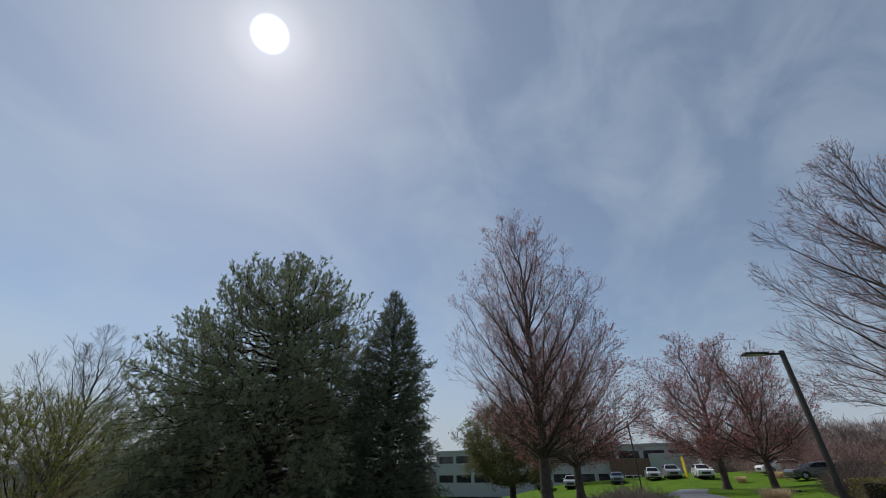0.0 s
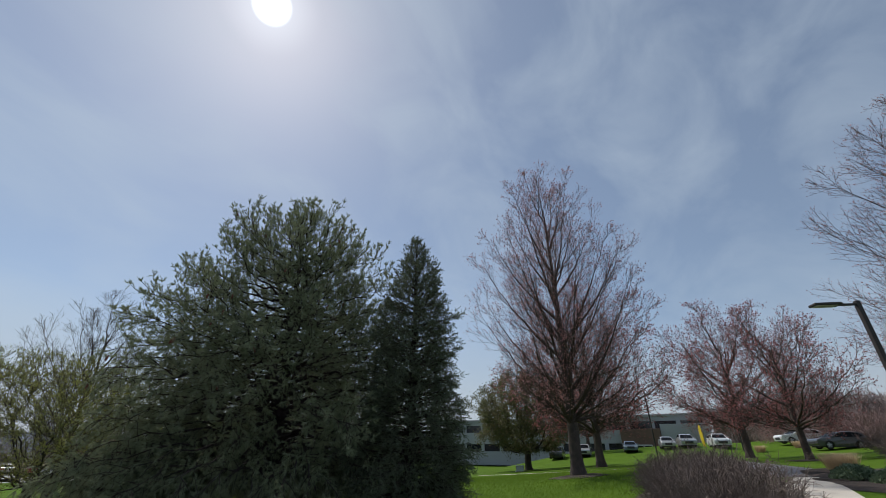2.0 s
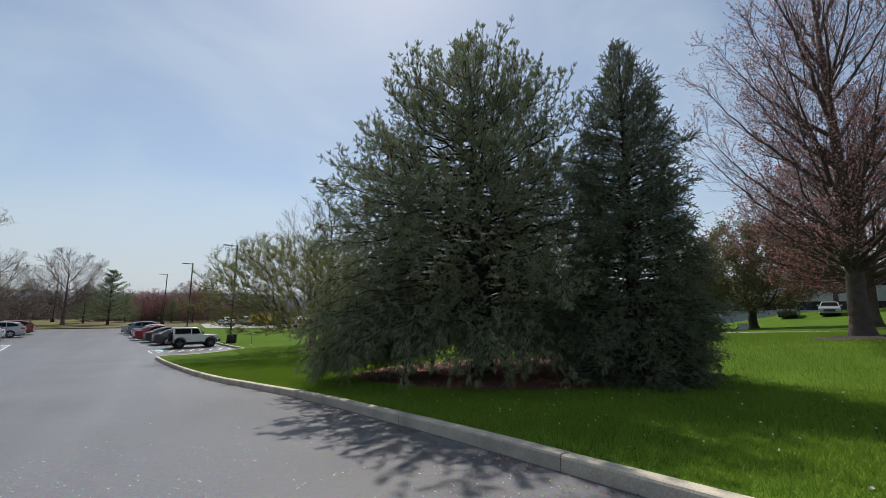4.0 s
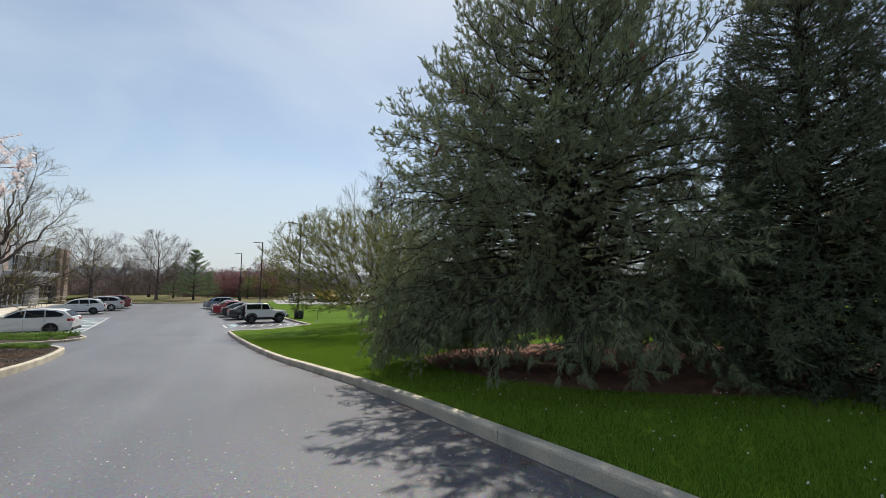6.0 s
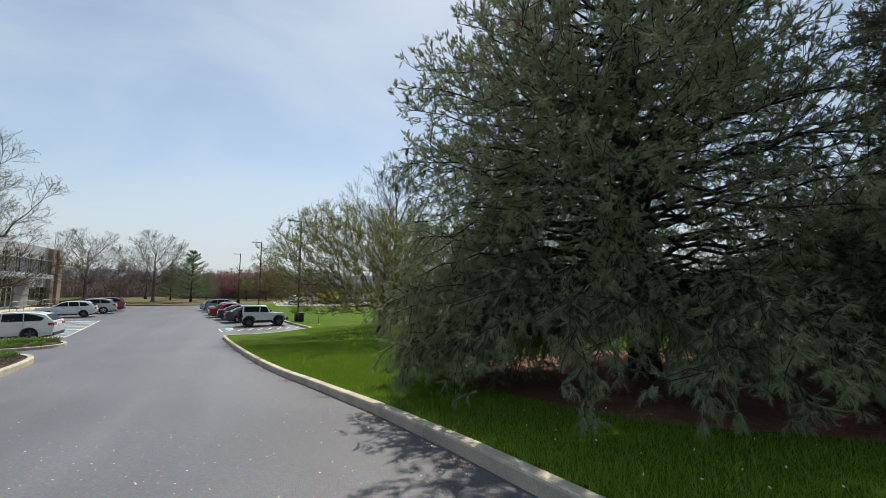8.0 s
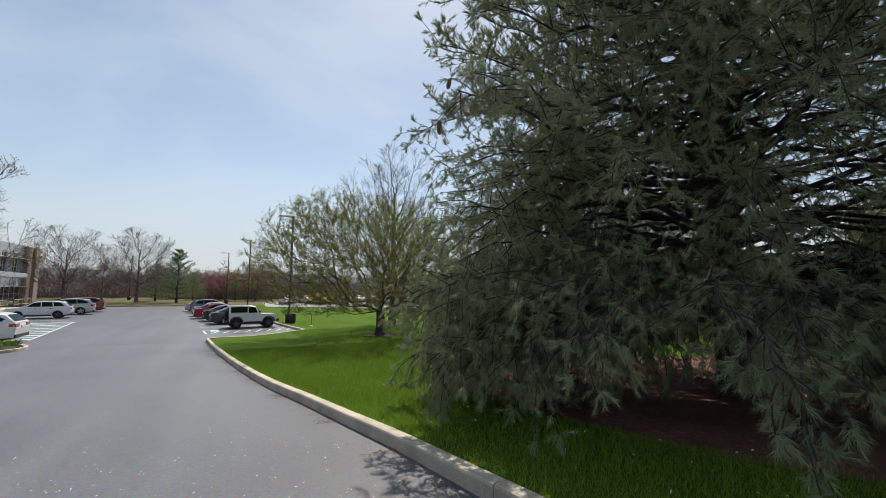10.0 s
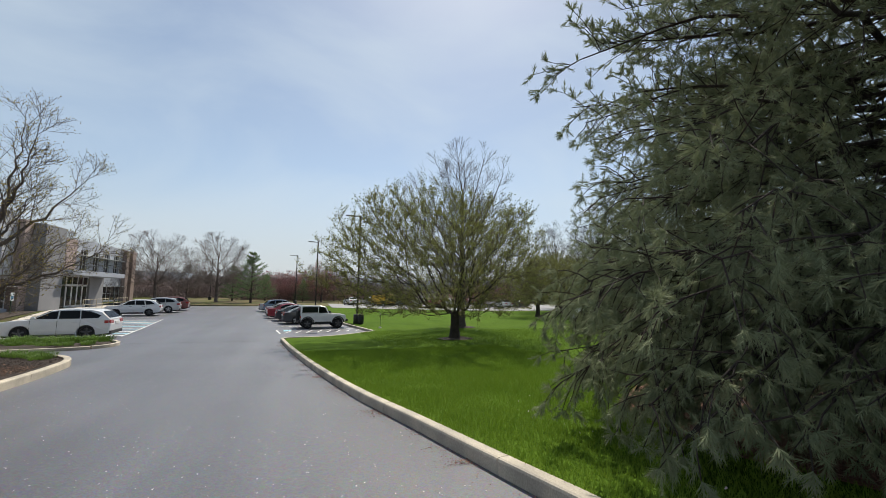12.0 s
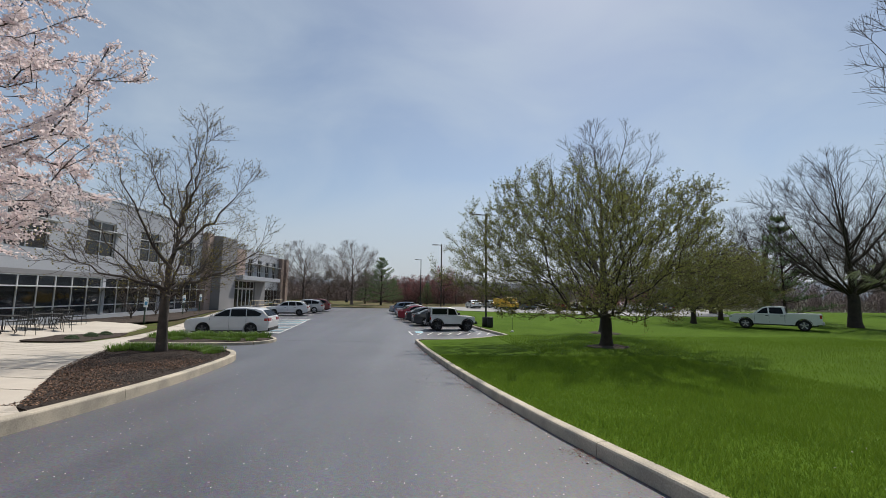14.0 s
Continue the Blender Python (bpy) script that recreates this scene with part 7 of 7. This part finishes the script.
FAR_NEEDLE = leaf_mat("far_pine_needle", (0.13, 0.2, 0.1), (0.2, 0.27, 0.13), 0.45, 0.7, 0.12)


def far_conifer(m, seed, h, r, label, whorls=11):
    """An open pine in whorls of level boughs with gaps between, narrowing to a point."""
    rng = np.random.default_rng(seed)
    root = thing("conifer_tree", label, "tree", m, "far conifers")
    V, F = trunk_mesh(np.zeros(3), np.array([0, 0, h * 0.97]), 0.16, 0.02, rng)
    part("trunk", mesh_of("trunk", V, F, BARK_PINE, True), None, root)
    f = np.repeat(np.linspace(0.08, 0.97, whorls), 7)
    n = len(f)
    az = np.arange(n) * 2.399963
    L = (r * (1 - f) ** 0.72 * rng.uniform(0.55, 1.1, n) + 0.2)
    A = np.stack([np.zeros(n), np.zeros(n), f * h + rng.normal(size=n) * 0.06], 1)
    D = np.stack([np.cos(az), np.sin(az), 0.05 + 0.55 * f], 1)
    B = arcs(A, D, L, 0.25, 5, rng, 0.05)
    idx = np.repeat(np.arange(n), 12)
    us = np.tile(np.linspace(0.3, 0.99, 12), n)
    P, T = on_arcs(B, idx, us)
    side = units(np.cross(T, np.array([[0, 0, 1.0]]))) * np.where(np.arange(len(idx)) % 2, 1, -1)[:, None]
    TW = arcs(P, T * 0.6 + side * 0.8 + np.array([[0, 0, 0.15]]), (0.25 + 0.5 * (1 - us)) * L[idx] / r + 0.2, 0.2, 2, rng, 0.1)
    V, F = prisms(np.concatenate([arc_segs(B, 0.035, 0.012), arc_segs(TW, 0.012, 0.008)]), 3)
    part("branchwork", mesh_of("branchwork", V, F, BARK_PINE, True), None, root)
    i2 = np.repeat(np.arange(len(TW)), 4)
    P2, T2 = on_arcs(TW, i2, np.tile(np.array([0.2, 0.5, 0.8, 0.97]), len(TW)))
    V, F = brushes(P2, units(T2 + rng.normal(size=P2.shape) * 0.4 + np.array([[0, 0, 0.35]])), np.full(len(P2), 0.2), rng, 9, 0.2, 0.03, 0.7)
    part("crown", mesh_of("crown", V, F, FAR_NEEDLE, False), None, root)
    return root


x, y = far_spot(-4.6, 80)
fc = far_conifer(on_lawn(x, y), 91, 9.0, 4.7, "dark green pine at the far end of the car park")
for az, d, s in ((-6.8, 88, 0.75), (-2.9, 90, 0.6), (1.9, 86, 0.5)):
    x, y = far_spot(az, d)
    copy_thing(fc, on_lawn(x, y, az, s))
x, y = far_spot(44.5, 56)
far_conifer(on_lawn(x, y), 92, 11.0, 4.2, "thin open pine with brown-grey boughs", 9)

# woods: thickets of stems and twigs in long bands
# both twig colours are paled and greyed to carry the distance haze
WOODS_HAZED = mat("hazed_wood_twig", (0.3, 0.235, 0.22), 0.95, 0.3, 0.05, 2.0, 0.1, per_island=0.35)
WOODS_RED_HAZED = mat("hazed_red_wood_twig", (0.33, 0.215, 0.2), 0.95, 0.3, 0.05, 2.0, 0.1, per_island=0.3)


def thicket(label, pts, n, h, material, seed, width=14.0, r=0.05, twigs=150):
    """A belt of leafless wood: thin stems and a haze of fine rising twigs."""
    rng = np.random.default_rng(seed)
    P = np.array(pts, float)
    t = rng.uniform(0, len(P) - 1, n)
    i = np.minimum(t.astype(int), len(P) - 2)
    w = (t - i)[:, None]
    c = P[i] * (1 - w) + P[i + 1] * w + rng.normal(size=(n, 2)) * width * 0.3
    z = lawn_z(c[:, 0], c[:, 1]) - 0.3 - 0.004 * np.clip(np.hypot(c[:, 0], c[:, 1]) - 120, 0, 1500)
    swell = np.array([noise.noise((a * 0.06, b * 0.06, seed)) for a, b in c])
    hh = h * rng.uniform(0.5, 1.1, n) * (0.85 + 0.4 * swell)
    p = np.stack([c[:, 0], c[:, 1], z], 1)
    top_ = p + np.stack([rng.normal(size=n) * 0.06, rng.normal(size=n) * 0.06, np.ones(n)], 1) * hh[:, None] * 0.85
    V, F = prisms(np.concatenate([p, top_, np.full((n, 1), r * 1.5), np.full((n, 1), r * 0.3)], 1), 3)
    k = np.repeat(np.arange(n), twigs)
    f = rng.uniform(0.02, 1.0, len(k))[:, None]
    H = hh[k][:, None]
    d = rng.normal(size=(len(k), 3)) * 0.55
    d[:, 2] = 0.5 + np.abs(d[:, 2])
    d /= np.linalg.norm(d, axis=1, keepdims=True)
    spread = rng.normal(size=(len(k), 3)) * np.array([1, 1, 0.3]) * H * 0.16 * (1.2 - 0.7 * f)
    V2, F2 = blades(p[k] + (top_[k] - p[k]) * f + spread, d, (H * 0.18 * rng.uniform(0.5, 1.3, (len(k), 1)))[:, 0], r * 2.0, rng)
    V = np.concatenate([V, V2])
    F = [tuple(q) for q in F] + [tuple(q) for q in F2 + n * 6]
    ob = part("far_woods", mesh_of("far_woods", V, F, material, False))
    return tagged(ob, label, "woods", kind="stuff")


thicket("leafless brown woods beyond the car park", [far_spot(-30, 105), far_spot(-15, 112), far_spot(0, 118), far_spot(14, 125)], 560, 8.0, WOODS_HAZED, 1)
thicket("low russet scrub beyond the car park", [far_spot(-4, 100), far_spot(2, 98), far_spot(8, 104)], 160, 5.6, WOODS_RED_HAZED, 2, 8)
thicket("leafless woods across the lower lawn", [far_spot(20, 150), far_spot(35, 140), far_spot(50, 120), far_spot(66, 115)], 320, 8.0, WOODS_HAZED, 3)
thicket("brown-red woods beyond the cross road", [on_ray(96, 105), on_ray(104, 88), on_ray(112, 80), on_ray(122, 78), on_ray(135, 80)], 420, 9.0, WOODS_HAZED, 4, 16, 0.035, 240)
thicket("red-brown brush beyond the cross road", [on_ray(99, 80), on_ray(106, 66), on_ray(118, 60)], 160, 4.5, WOODS_RED_HAZED, 5, 8, 0.022, 280)

# far low buildings, lots and hills
E_WALL = mat("far_grey_wall", (0.36, 0.37, 0.39), 0.7, 0.08, 0.2, 4.0, 0.05)
E_BROWN = mat("far_brown_wall", (0.15, 0.09, 0.07), 0.8, 0.1, 0.3, 4.0, 0.1)
E_ROOF = mat("pale_roof", (0.7, 0.71, 0.72), 0.7, 0.1, 0.2, 4.0, 0.05)


def block(name, label, m, L_, D, H_, wall, storeys, bays_, door=None, roof=E_WALL):
    """A long flat-roofed block that faces -x: piers, bands, windows in real openings, and a roof edge."""
    root = thing(name, label, "building", m)
    part("body", box(0.6, D, -L_ / 2, L_ / 2, -1.5, H_ - 0.3, 0.02), PANEL_DK, root)
    band = H_ / storeys
    for s in range(storeys):
        z0 = s * band
        part("spandrel", box(0, 0.4, -L_ / 2, L_ / 2, z0 - (1.5 if s == 0 else 0), z0 + band * 0.34, 0.01), wall, root)
        part("lintel", box(0, 0.4, -L_ / 2, L_ / 2, z0 + band * 0.72, z0 + band, 0.01), wall, root)
        for k in range(bays_ + 1):
            y = -L_ / 2 + (L_ - 0.8) * k / bays_
            part("pier", box(0.003, 0.39, y, y + 0.8, z0 + band * 0.34, z0 + band * 0.72), wall, root)
            if k < bays_:
                y1 = -L_ / 2 + (L_ - 0.8) * (k + 1) / bays_
                part("window", box(0.25, 0.28, y + 0.8, y1, z0 + band * 0.34, z0 + band * 0.72), GLASS, root)
    part("roof", box(-0.2, D + 0.2, -L_ / 2 - 0.2, L_ / 2 + 0.2, H_ - 0.3, H_ + 0.15, 0.03), roof, root)
    return root


main = block("far_office", "long grey two-storey block with a brown entrance on the rise", on_lawn(95.6, 12.0), 58, 20, 8.2, E_WALL, 2, 12)
part("entrance_wall", box(-1.5, 0.0, -20.3, -12.8, -1.0, 5.6, 0.02), E_BROWN, main)
part("side_wall", box(-1.0, 0.0, -29.0, -20.4, -1.0, 6.4, 0.02), E_WALL, main)
ent = part("entrance_door", box(-1.6, -1.5, -18.4, -15.3, -0.2, 2.7, 0.02), ALU, main)
for k in range(2):
    part("pane", box(-1.62, -1.605, -18.25 + k * 1.5, -16.9 + k * 1.5, 0.0, 2.5), GLASS, ent)
part("terrace_wall", box(-8.0, -7.6, -20, -8, -1.4, 0.4, 0.02), E_WALL, main)
x, y = on_ray(60.0, 130)
block("far_office", "pale grey warehouse block half hidden by trees", on_lawn(x, y, -0.5), 50, 20, 8.0, E_WALL, 1, 6)
x, y = 96.0, -25.5
block("brick_wing", "low red-brown brick wing beside the grey block", on_lawn(x, y, -0.15), 16, 12, 5.5, E_BROWN, 1, 4)
for az, d, L_, h_ in ((9.5, 190, 60, 3.4), (2.0, 230, 70, 4.0)):
    x, y = far_spot(az, d)
    low = block("low_building", "long low building with a pale roof beyond the trees", Matrix.Translation((x, y, -3.2)) @ Matrix.Rotation(math.pi / 2 * -1 - 0.1, 4, "Z") @ Matrix.Rotation(math.pi, 4, "Z"), L_, 26, h_, E_WALL, 1, 10, roof=E_ROOF)
# yellow van on the road beyond the lawn
x, y = far_spot(13.0, 70)
van = thing("delivery_van", "low yellow van parked beyond the hawthorn", "van", on_lawn(x, y, -1.2))
part("box", box(-2.4, 1.2, -0.95, 0.95, 0.5, 1.95, 0.05), plain("yellow_van_paint", (0.78, 0.45, 0.03), 0.4, 0, 0.4), van)
part("cab", extrude_side([(1.2, 0.55), (2.6, 0.55), (2.7, 1.2), (2.3, 1.4), (1.9, 2.1), (1.2, 2.15)], 0.95, 0.05), plain("yellow_cab_paint", (0.75, 0.43, 0.03), 0.4, 0, 0.4), van)
part("windscreen", box(1.95, 2.0, -0.8, 0.8, 1.45, 2.0), CAR_GLASS, van)
add_wheels(van, 3.3, 0.85, 0.36, RIM)
# lower car park beyond the lawn: pale strip with cars
lower = part("lower_lot", slab("lower_lot", [far_spot(6, 62), far_spot(30, 58), far_spot(40, 66), far_spot(38, 92), far_spot(22, 96), far_spot(5, 88)], lawn_z, mat("pale_gravel", (0.3, 0.3, 0.3), 0.9, 0.2, 0.3, 10.0, 0.2), 0.05, 0.06, 3.0), None)
tagged(lower, "pale grey lower car park beyond the lawn", "car park", kind="structure")
cols = [WHITE, SILVER, DARK, BLUE, SILVER, RED, WHITE, DARK, SILVER, WHITE, DARK]
for k in range(11):
    x, y = far_spot(8.5 + k * 2.4, 74 + 4 * math.sin(k * 1.9))
    sedan(("white", "silver", "dark grey", "blue-grey", "silver", "red", "white", "dark grey", "silver", "white", "dark grey")[k] + " saloon in the lower car park", on_lawn(x, y, 1.7 + 0.1 * math.sin(k), 1.0, 0.06), cols[k], "lower car park cars")
# wooded ridges; the blue haze of distance is mixed into their base colour
HILL_HAZED = mat("hazed_wooded_hill", (0.12, 0.15, 0.19), 1.0, 0.12, 0.004, 0.05, 0.0)


def ridge(az0, az1, d, h, seed):
    V, F = [], []
    n = 160
    for k in range(n + 1):
        a = radians(az0 + (az1 - az0) * k / n)
        hh = h * (0.72 + 0.35 * noise.noise((k * 0.045, seed, 0)) + 0.07 * noise.noise((k * 0.35, seed, 3)) + 0.025 * noise.noise((k * 1.3, seed, 9)))
        for dd, z in ((d * 0.8, -20), (d * 0.93, hh * 0.6), (d, hh), (d * 1.2, -20)):
            V.append((dd * math.sin(a), dd * math.cos(a), z))
    for k in range(n):
        for j in range(3):
            F.append((4 * k + j, 4 * k + 4 + j, 4 * k + 5 + j, 4 * k + 1 + j))
    ob = part("far_hill", mesh_of("far_hill", V, F, HILL_HAZED, True))
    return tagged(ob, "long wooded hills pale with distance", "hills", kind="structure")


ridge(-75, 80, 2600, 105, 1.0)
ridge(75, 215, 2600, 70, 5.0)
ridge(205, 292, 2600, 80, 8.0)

# ---- grass, petals, fallen needles ----
def scatter_grass(name, label, n, xr, yr, keep, h, seed):
    rng = np.random.default_rng(seed)
    x, y = rng.uniform(*xr, n), rng.uniform(*yr, n)
    ok = keep(x, y)
    x, y = x[ok], y[ok]
    n = len(x)
    tall = 0.25 * np.sin(x * 2.3 + 1.7 * np.sin(y * 1.1)) * np.sin(y * 1.9 + x)
    p = np.stack([x, y, lawn_z(x, y) - 0.01], 1)
    d = rng.normal(size=(n, 3)) * 0.4
    d[:, 2] = 1
    d /= np.linalg.norm(d, axis=1, keepdims=True)
    V, F = blades(p, d, h * rng.uniform(0.5, 1.25, n) * (1 + tall), 0.0075 * (1 + 0.6 * rng.uniform(size=n)), rng)
    ob = part(name, mesh_of(name, V, F, BLADE, False))
    return tagged(ob, label, "grass", kind="stuff")


def in_bed(x, y):
    c, s = math.cos(0.25), math.sin(0.25)
    u, v = (x - 7.0) * c + (y + 1.9) * s, -(x - 7.0) * s + (y + 1.9) * c
    return (u / 3.7) ** 2 + (v / 5.25) ** 2 < 1


def lawn_keep(x, y):
    return (x > kerb_x(y) + 0.14) & ~in_bed(x, y) & (np.hypot(x - 7.3, y - 17.4) > 0.95)


scatter_grass("grass", "fresh green grass blades along the kerb", 430000, (-1.6, 7.5), (-11.5, 13.5), lawn_keep, 0.085, 101)
scatter_grass("grass", "fresh green grass blades across the lawn", 240000, (3.0, 26.0), (-14.0, 24.0), lambda x, y: lawn_keep(x, y) & ((x > 7.5) | (y > 13.5)), 0.1, 102)

rngp = np.random.default_rng(103)
n = 6500
x, y = rngp.uniform(-6.4, 1.2, n), -10 + 30 * rngp.uniform(size=n) ** 1.2
ok = (x < kerb_x(y) - 0.03) & (x > -6.5)
x, y = x[ok], y[ok]
V, F = leaves(np.stack([x, y, road_z(x, y) + 0.004], 1), 0.022, rngp, 0.0)
V = V.reshape(-1, 4, 3)
V[:, :, 2] = V[:, :1, 2] + 0.004 * rngp.uniform(size=(len(V), 4))
petals = part("petals", mesh_of("petals", V.reshape(-1, 3), F, PETAL, False))
tagged(petals, "scattered white fallen petals on the asphalt", "petals", kind="stuff")
n = 420
x, y = rngp.uniform(1.8, 9.5, n), rngp.uniform(-11.5, 3.0, n)
ok = ~in_bed(x, y)
V, F = leaves(np.stack([x[ok], y[ok], lawn_z(x[ok], y[ok]) + 0.075], 1), 0.03, rngp, 0.4)
lawn_petals = part("petals", mesh_of("petals", V, F, PETAL, False))
tagged(lawn_petals, "few white petals caught in the grass", "petals", kind="stuff")
n = 3600
y = rngp.uniform(-11, 20, n)
y = y + 0.5 * np.sin(y * 2.7) + 0.3 * np.sin(y * 7.1)
x = kerb_x(y) - np.abs(rngp.normal(size=n)) * 0.16 - 0.02
V, F = leaves(np.stack([x, y, road_z(x, y) + 0.006], 1), 0.026, rngp, 0.0)
V = V.reshape(-1, 4, 3)
V[:, :, 2] = V[:, :1, 2] + 0.012 * rngp.uniform(size=(len(V), 4))
debris = part("leaf_debris", mesh_of("leaf_debris", V.reshape(-1, 3), F, LITTER, False))
tagged(debris, "dry brown leaf debris in the gutter", "debris", kind="stuff")
n = 26000
a, q = rngp.uniform(0, 6.28, n), np.sqrt(rngp.uniform(size=n))
u, v = 3.75 * q * np.cos(a), 5.2 * q * np.sin(a)
x, y = 7.0 + u * math.cos(0.25) - v * math.sin(0.25), -1.9 + u * math.sin(0.25) + v * math.cos(0.25)
d = rngp.normal(size=(n, 3))
d[:, 2] = np.abs(d[:, 2]) * 0.25
d /= np.linalg.norm(d, axis=1, keepdims=True)
V, F = blades(np.stack([x, y, lawn_z(x, y) + 0.035], 1), d, 0.11, 0.007, rngp)
fallen = part("fallen_needles", mesh_of("fallen_needles", V, F, LITTER, False))
tagged(fallen, "loose red-brown fallen pine needles", "needles", kind="stuff")

# mulch chips on the near island, and a drift of dry leaves towards its tip
CHIP = mat("mulch_chip", (0.05, 0.034, 0.027), 0.95, 0.3, 3.0, 30.0, 0.3, per_island=0.6)
DRY_LEAF = mat("dry_leaf", (0.24, 0.145, 0.095), 0.95, 0.3, 3.0, 30.0, 0.3, per_island=0.6)


def bed_scatter(name, label, category, n, y_range, size, material, drift):
    x, y = rngp.uniform(-12.3, -6.8, n), rngp.uniform(*y_range, n)
    left_ = np.interp(y, [5.2, 8.95, 12.6, 13.8, 14.6], [-7.25, -9.8, -11.7, -12.1, -10.0])
    right_ = np.interp(y, [4.9, 6.4, 8.2, 10.4, 12.6, 14.0, 14.6], [-6.85, -6.9, -7.05, -7.3, -7.65, -8.4, -9.5])
    ok = (x > left_) & (x < right_)
    if drift:
        ok &= np.sin(x * 2.1 + np.sin(y * 1.7)) + np.sin(y * 1.4 + 0.6) + 1.2 * (10.5 - y) / 3 + rngp.normal(size=n) * 0.5 > 0.7
    x, y = x[ok], y[ok]
    V, F = leaves(np.stack([x, y, flat_z(x, y) + 0.055], 1), size, rngp, 0.0)
    V = V.reshape(-1, 4, 3)
    V[:, :, 2] = V[:, :1, 2] + size * 0.6 * rngp.uniform(size=(len(V), 4))
    return tagged(part(name, mesh_of(name, V.reshape(-1, 3), F, material, False)), label, category, kind="stuff")


bed_scatter("mulch_chips", "loose near-black bark chips on the island bed", "mulch", 34000, (4.9, 14.6), 0.035, CHIP, False)
bed_scatter("dry_leaves", "drift of dry red-brown leaves on the island bed", "leaf litter", 22000, (4.9, 11.5), 0.04, DRY_LEAF, True)
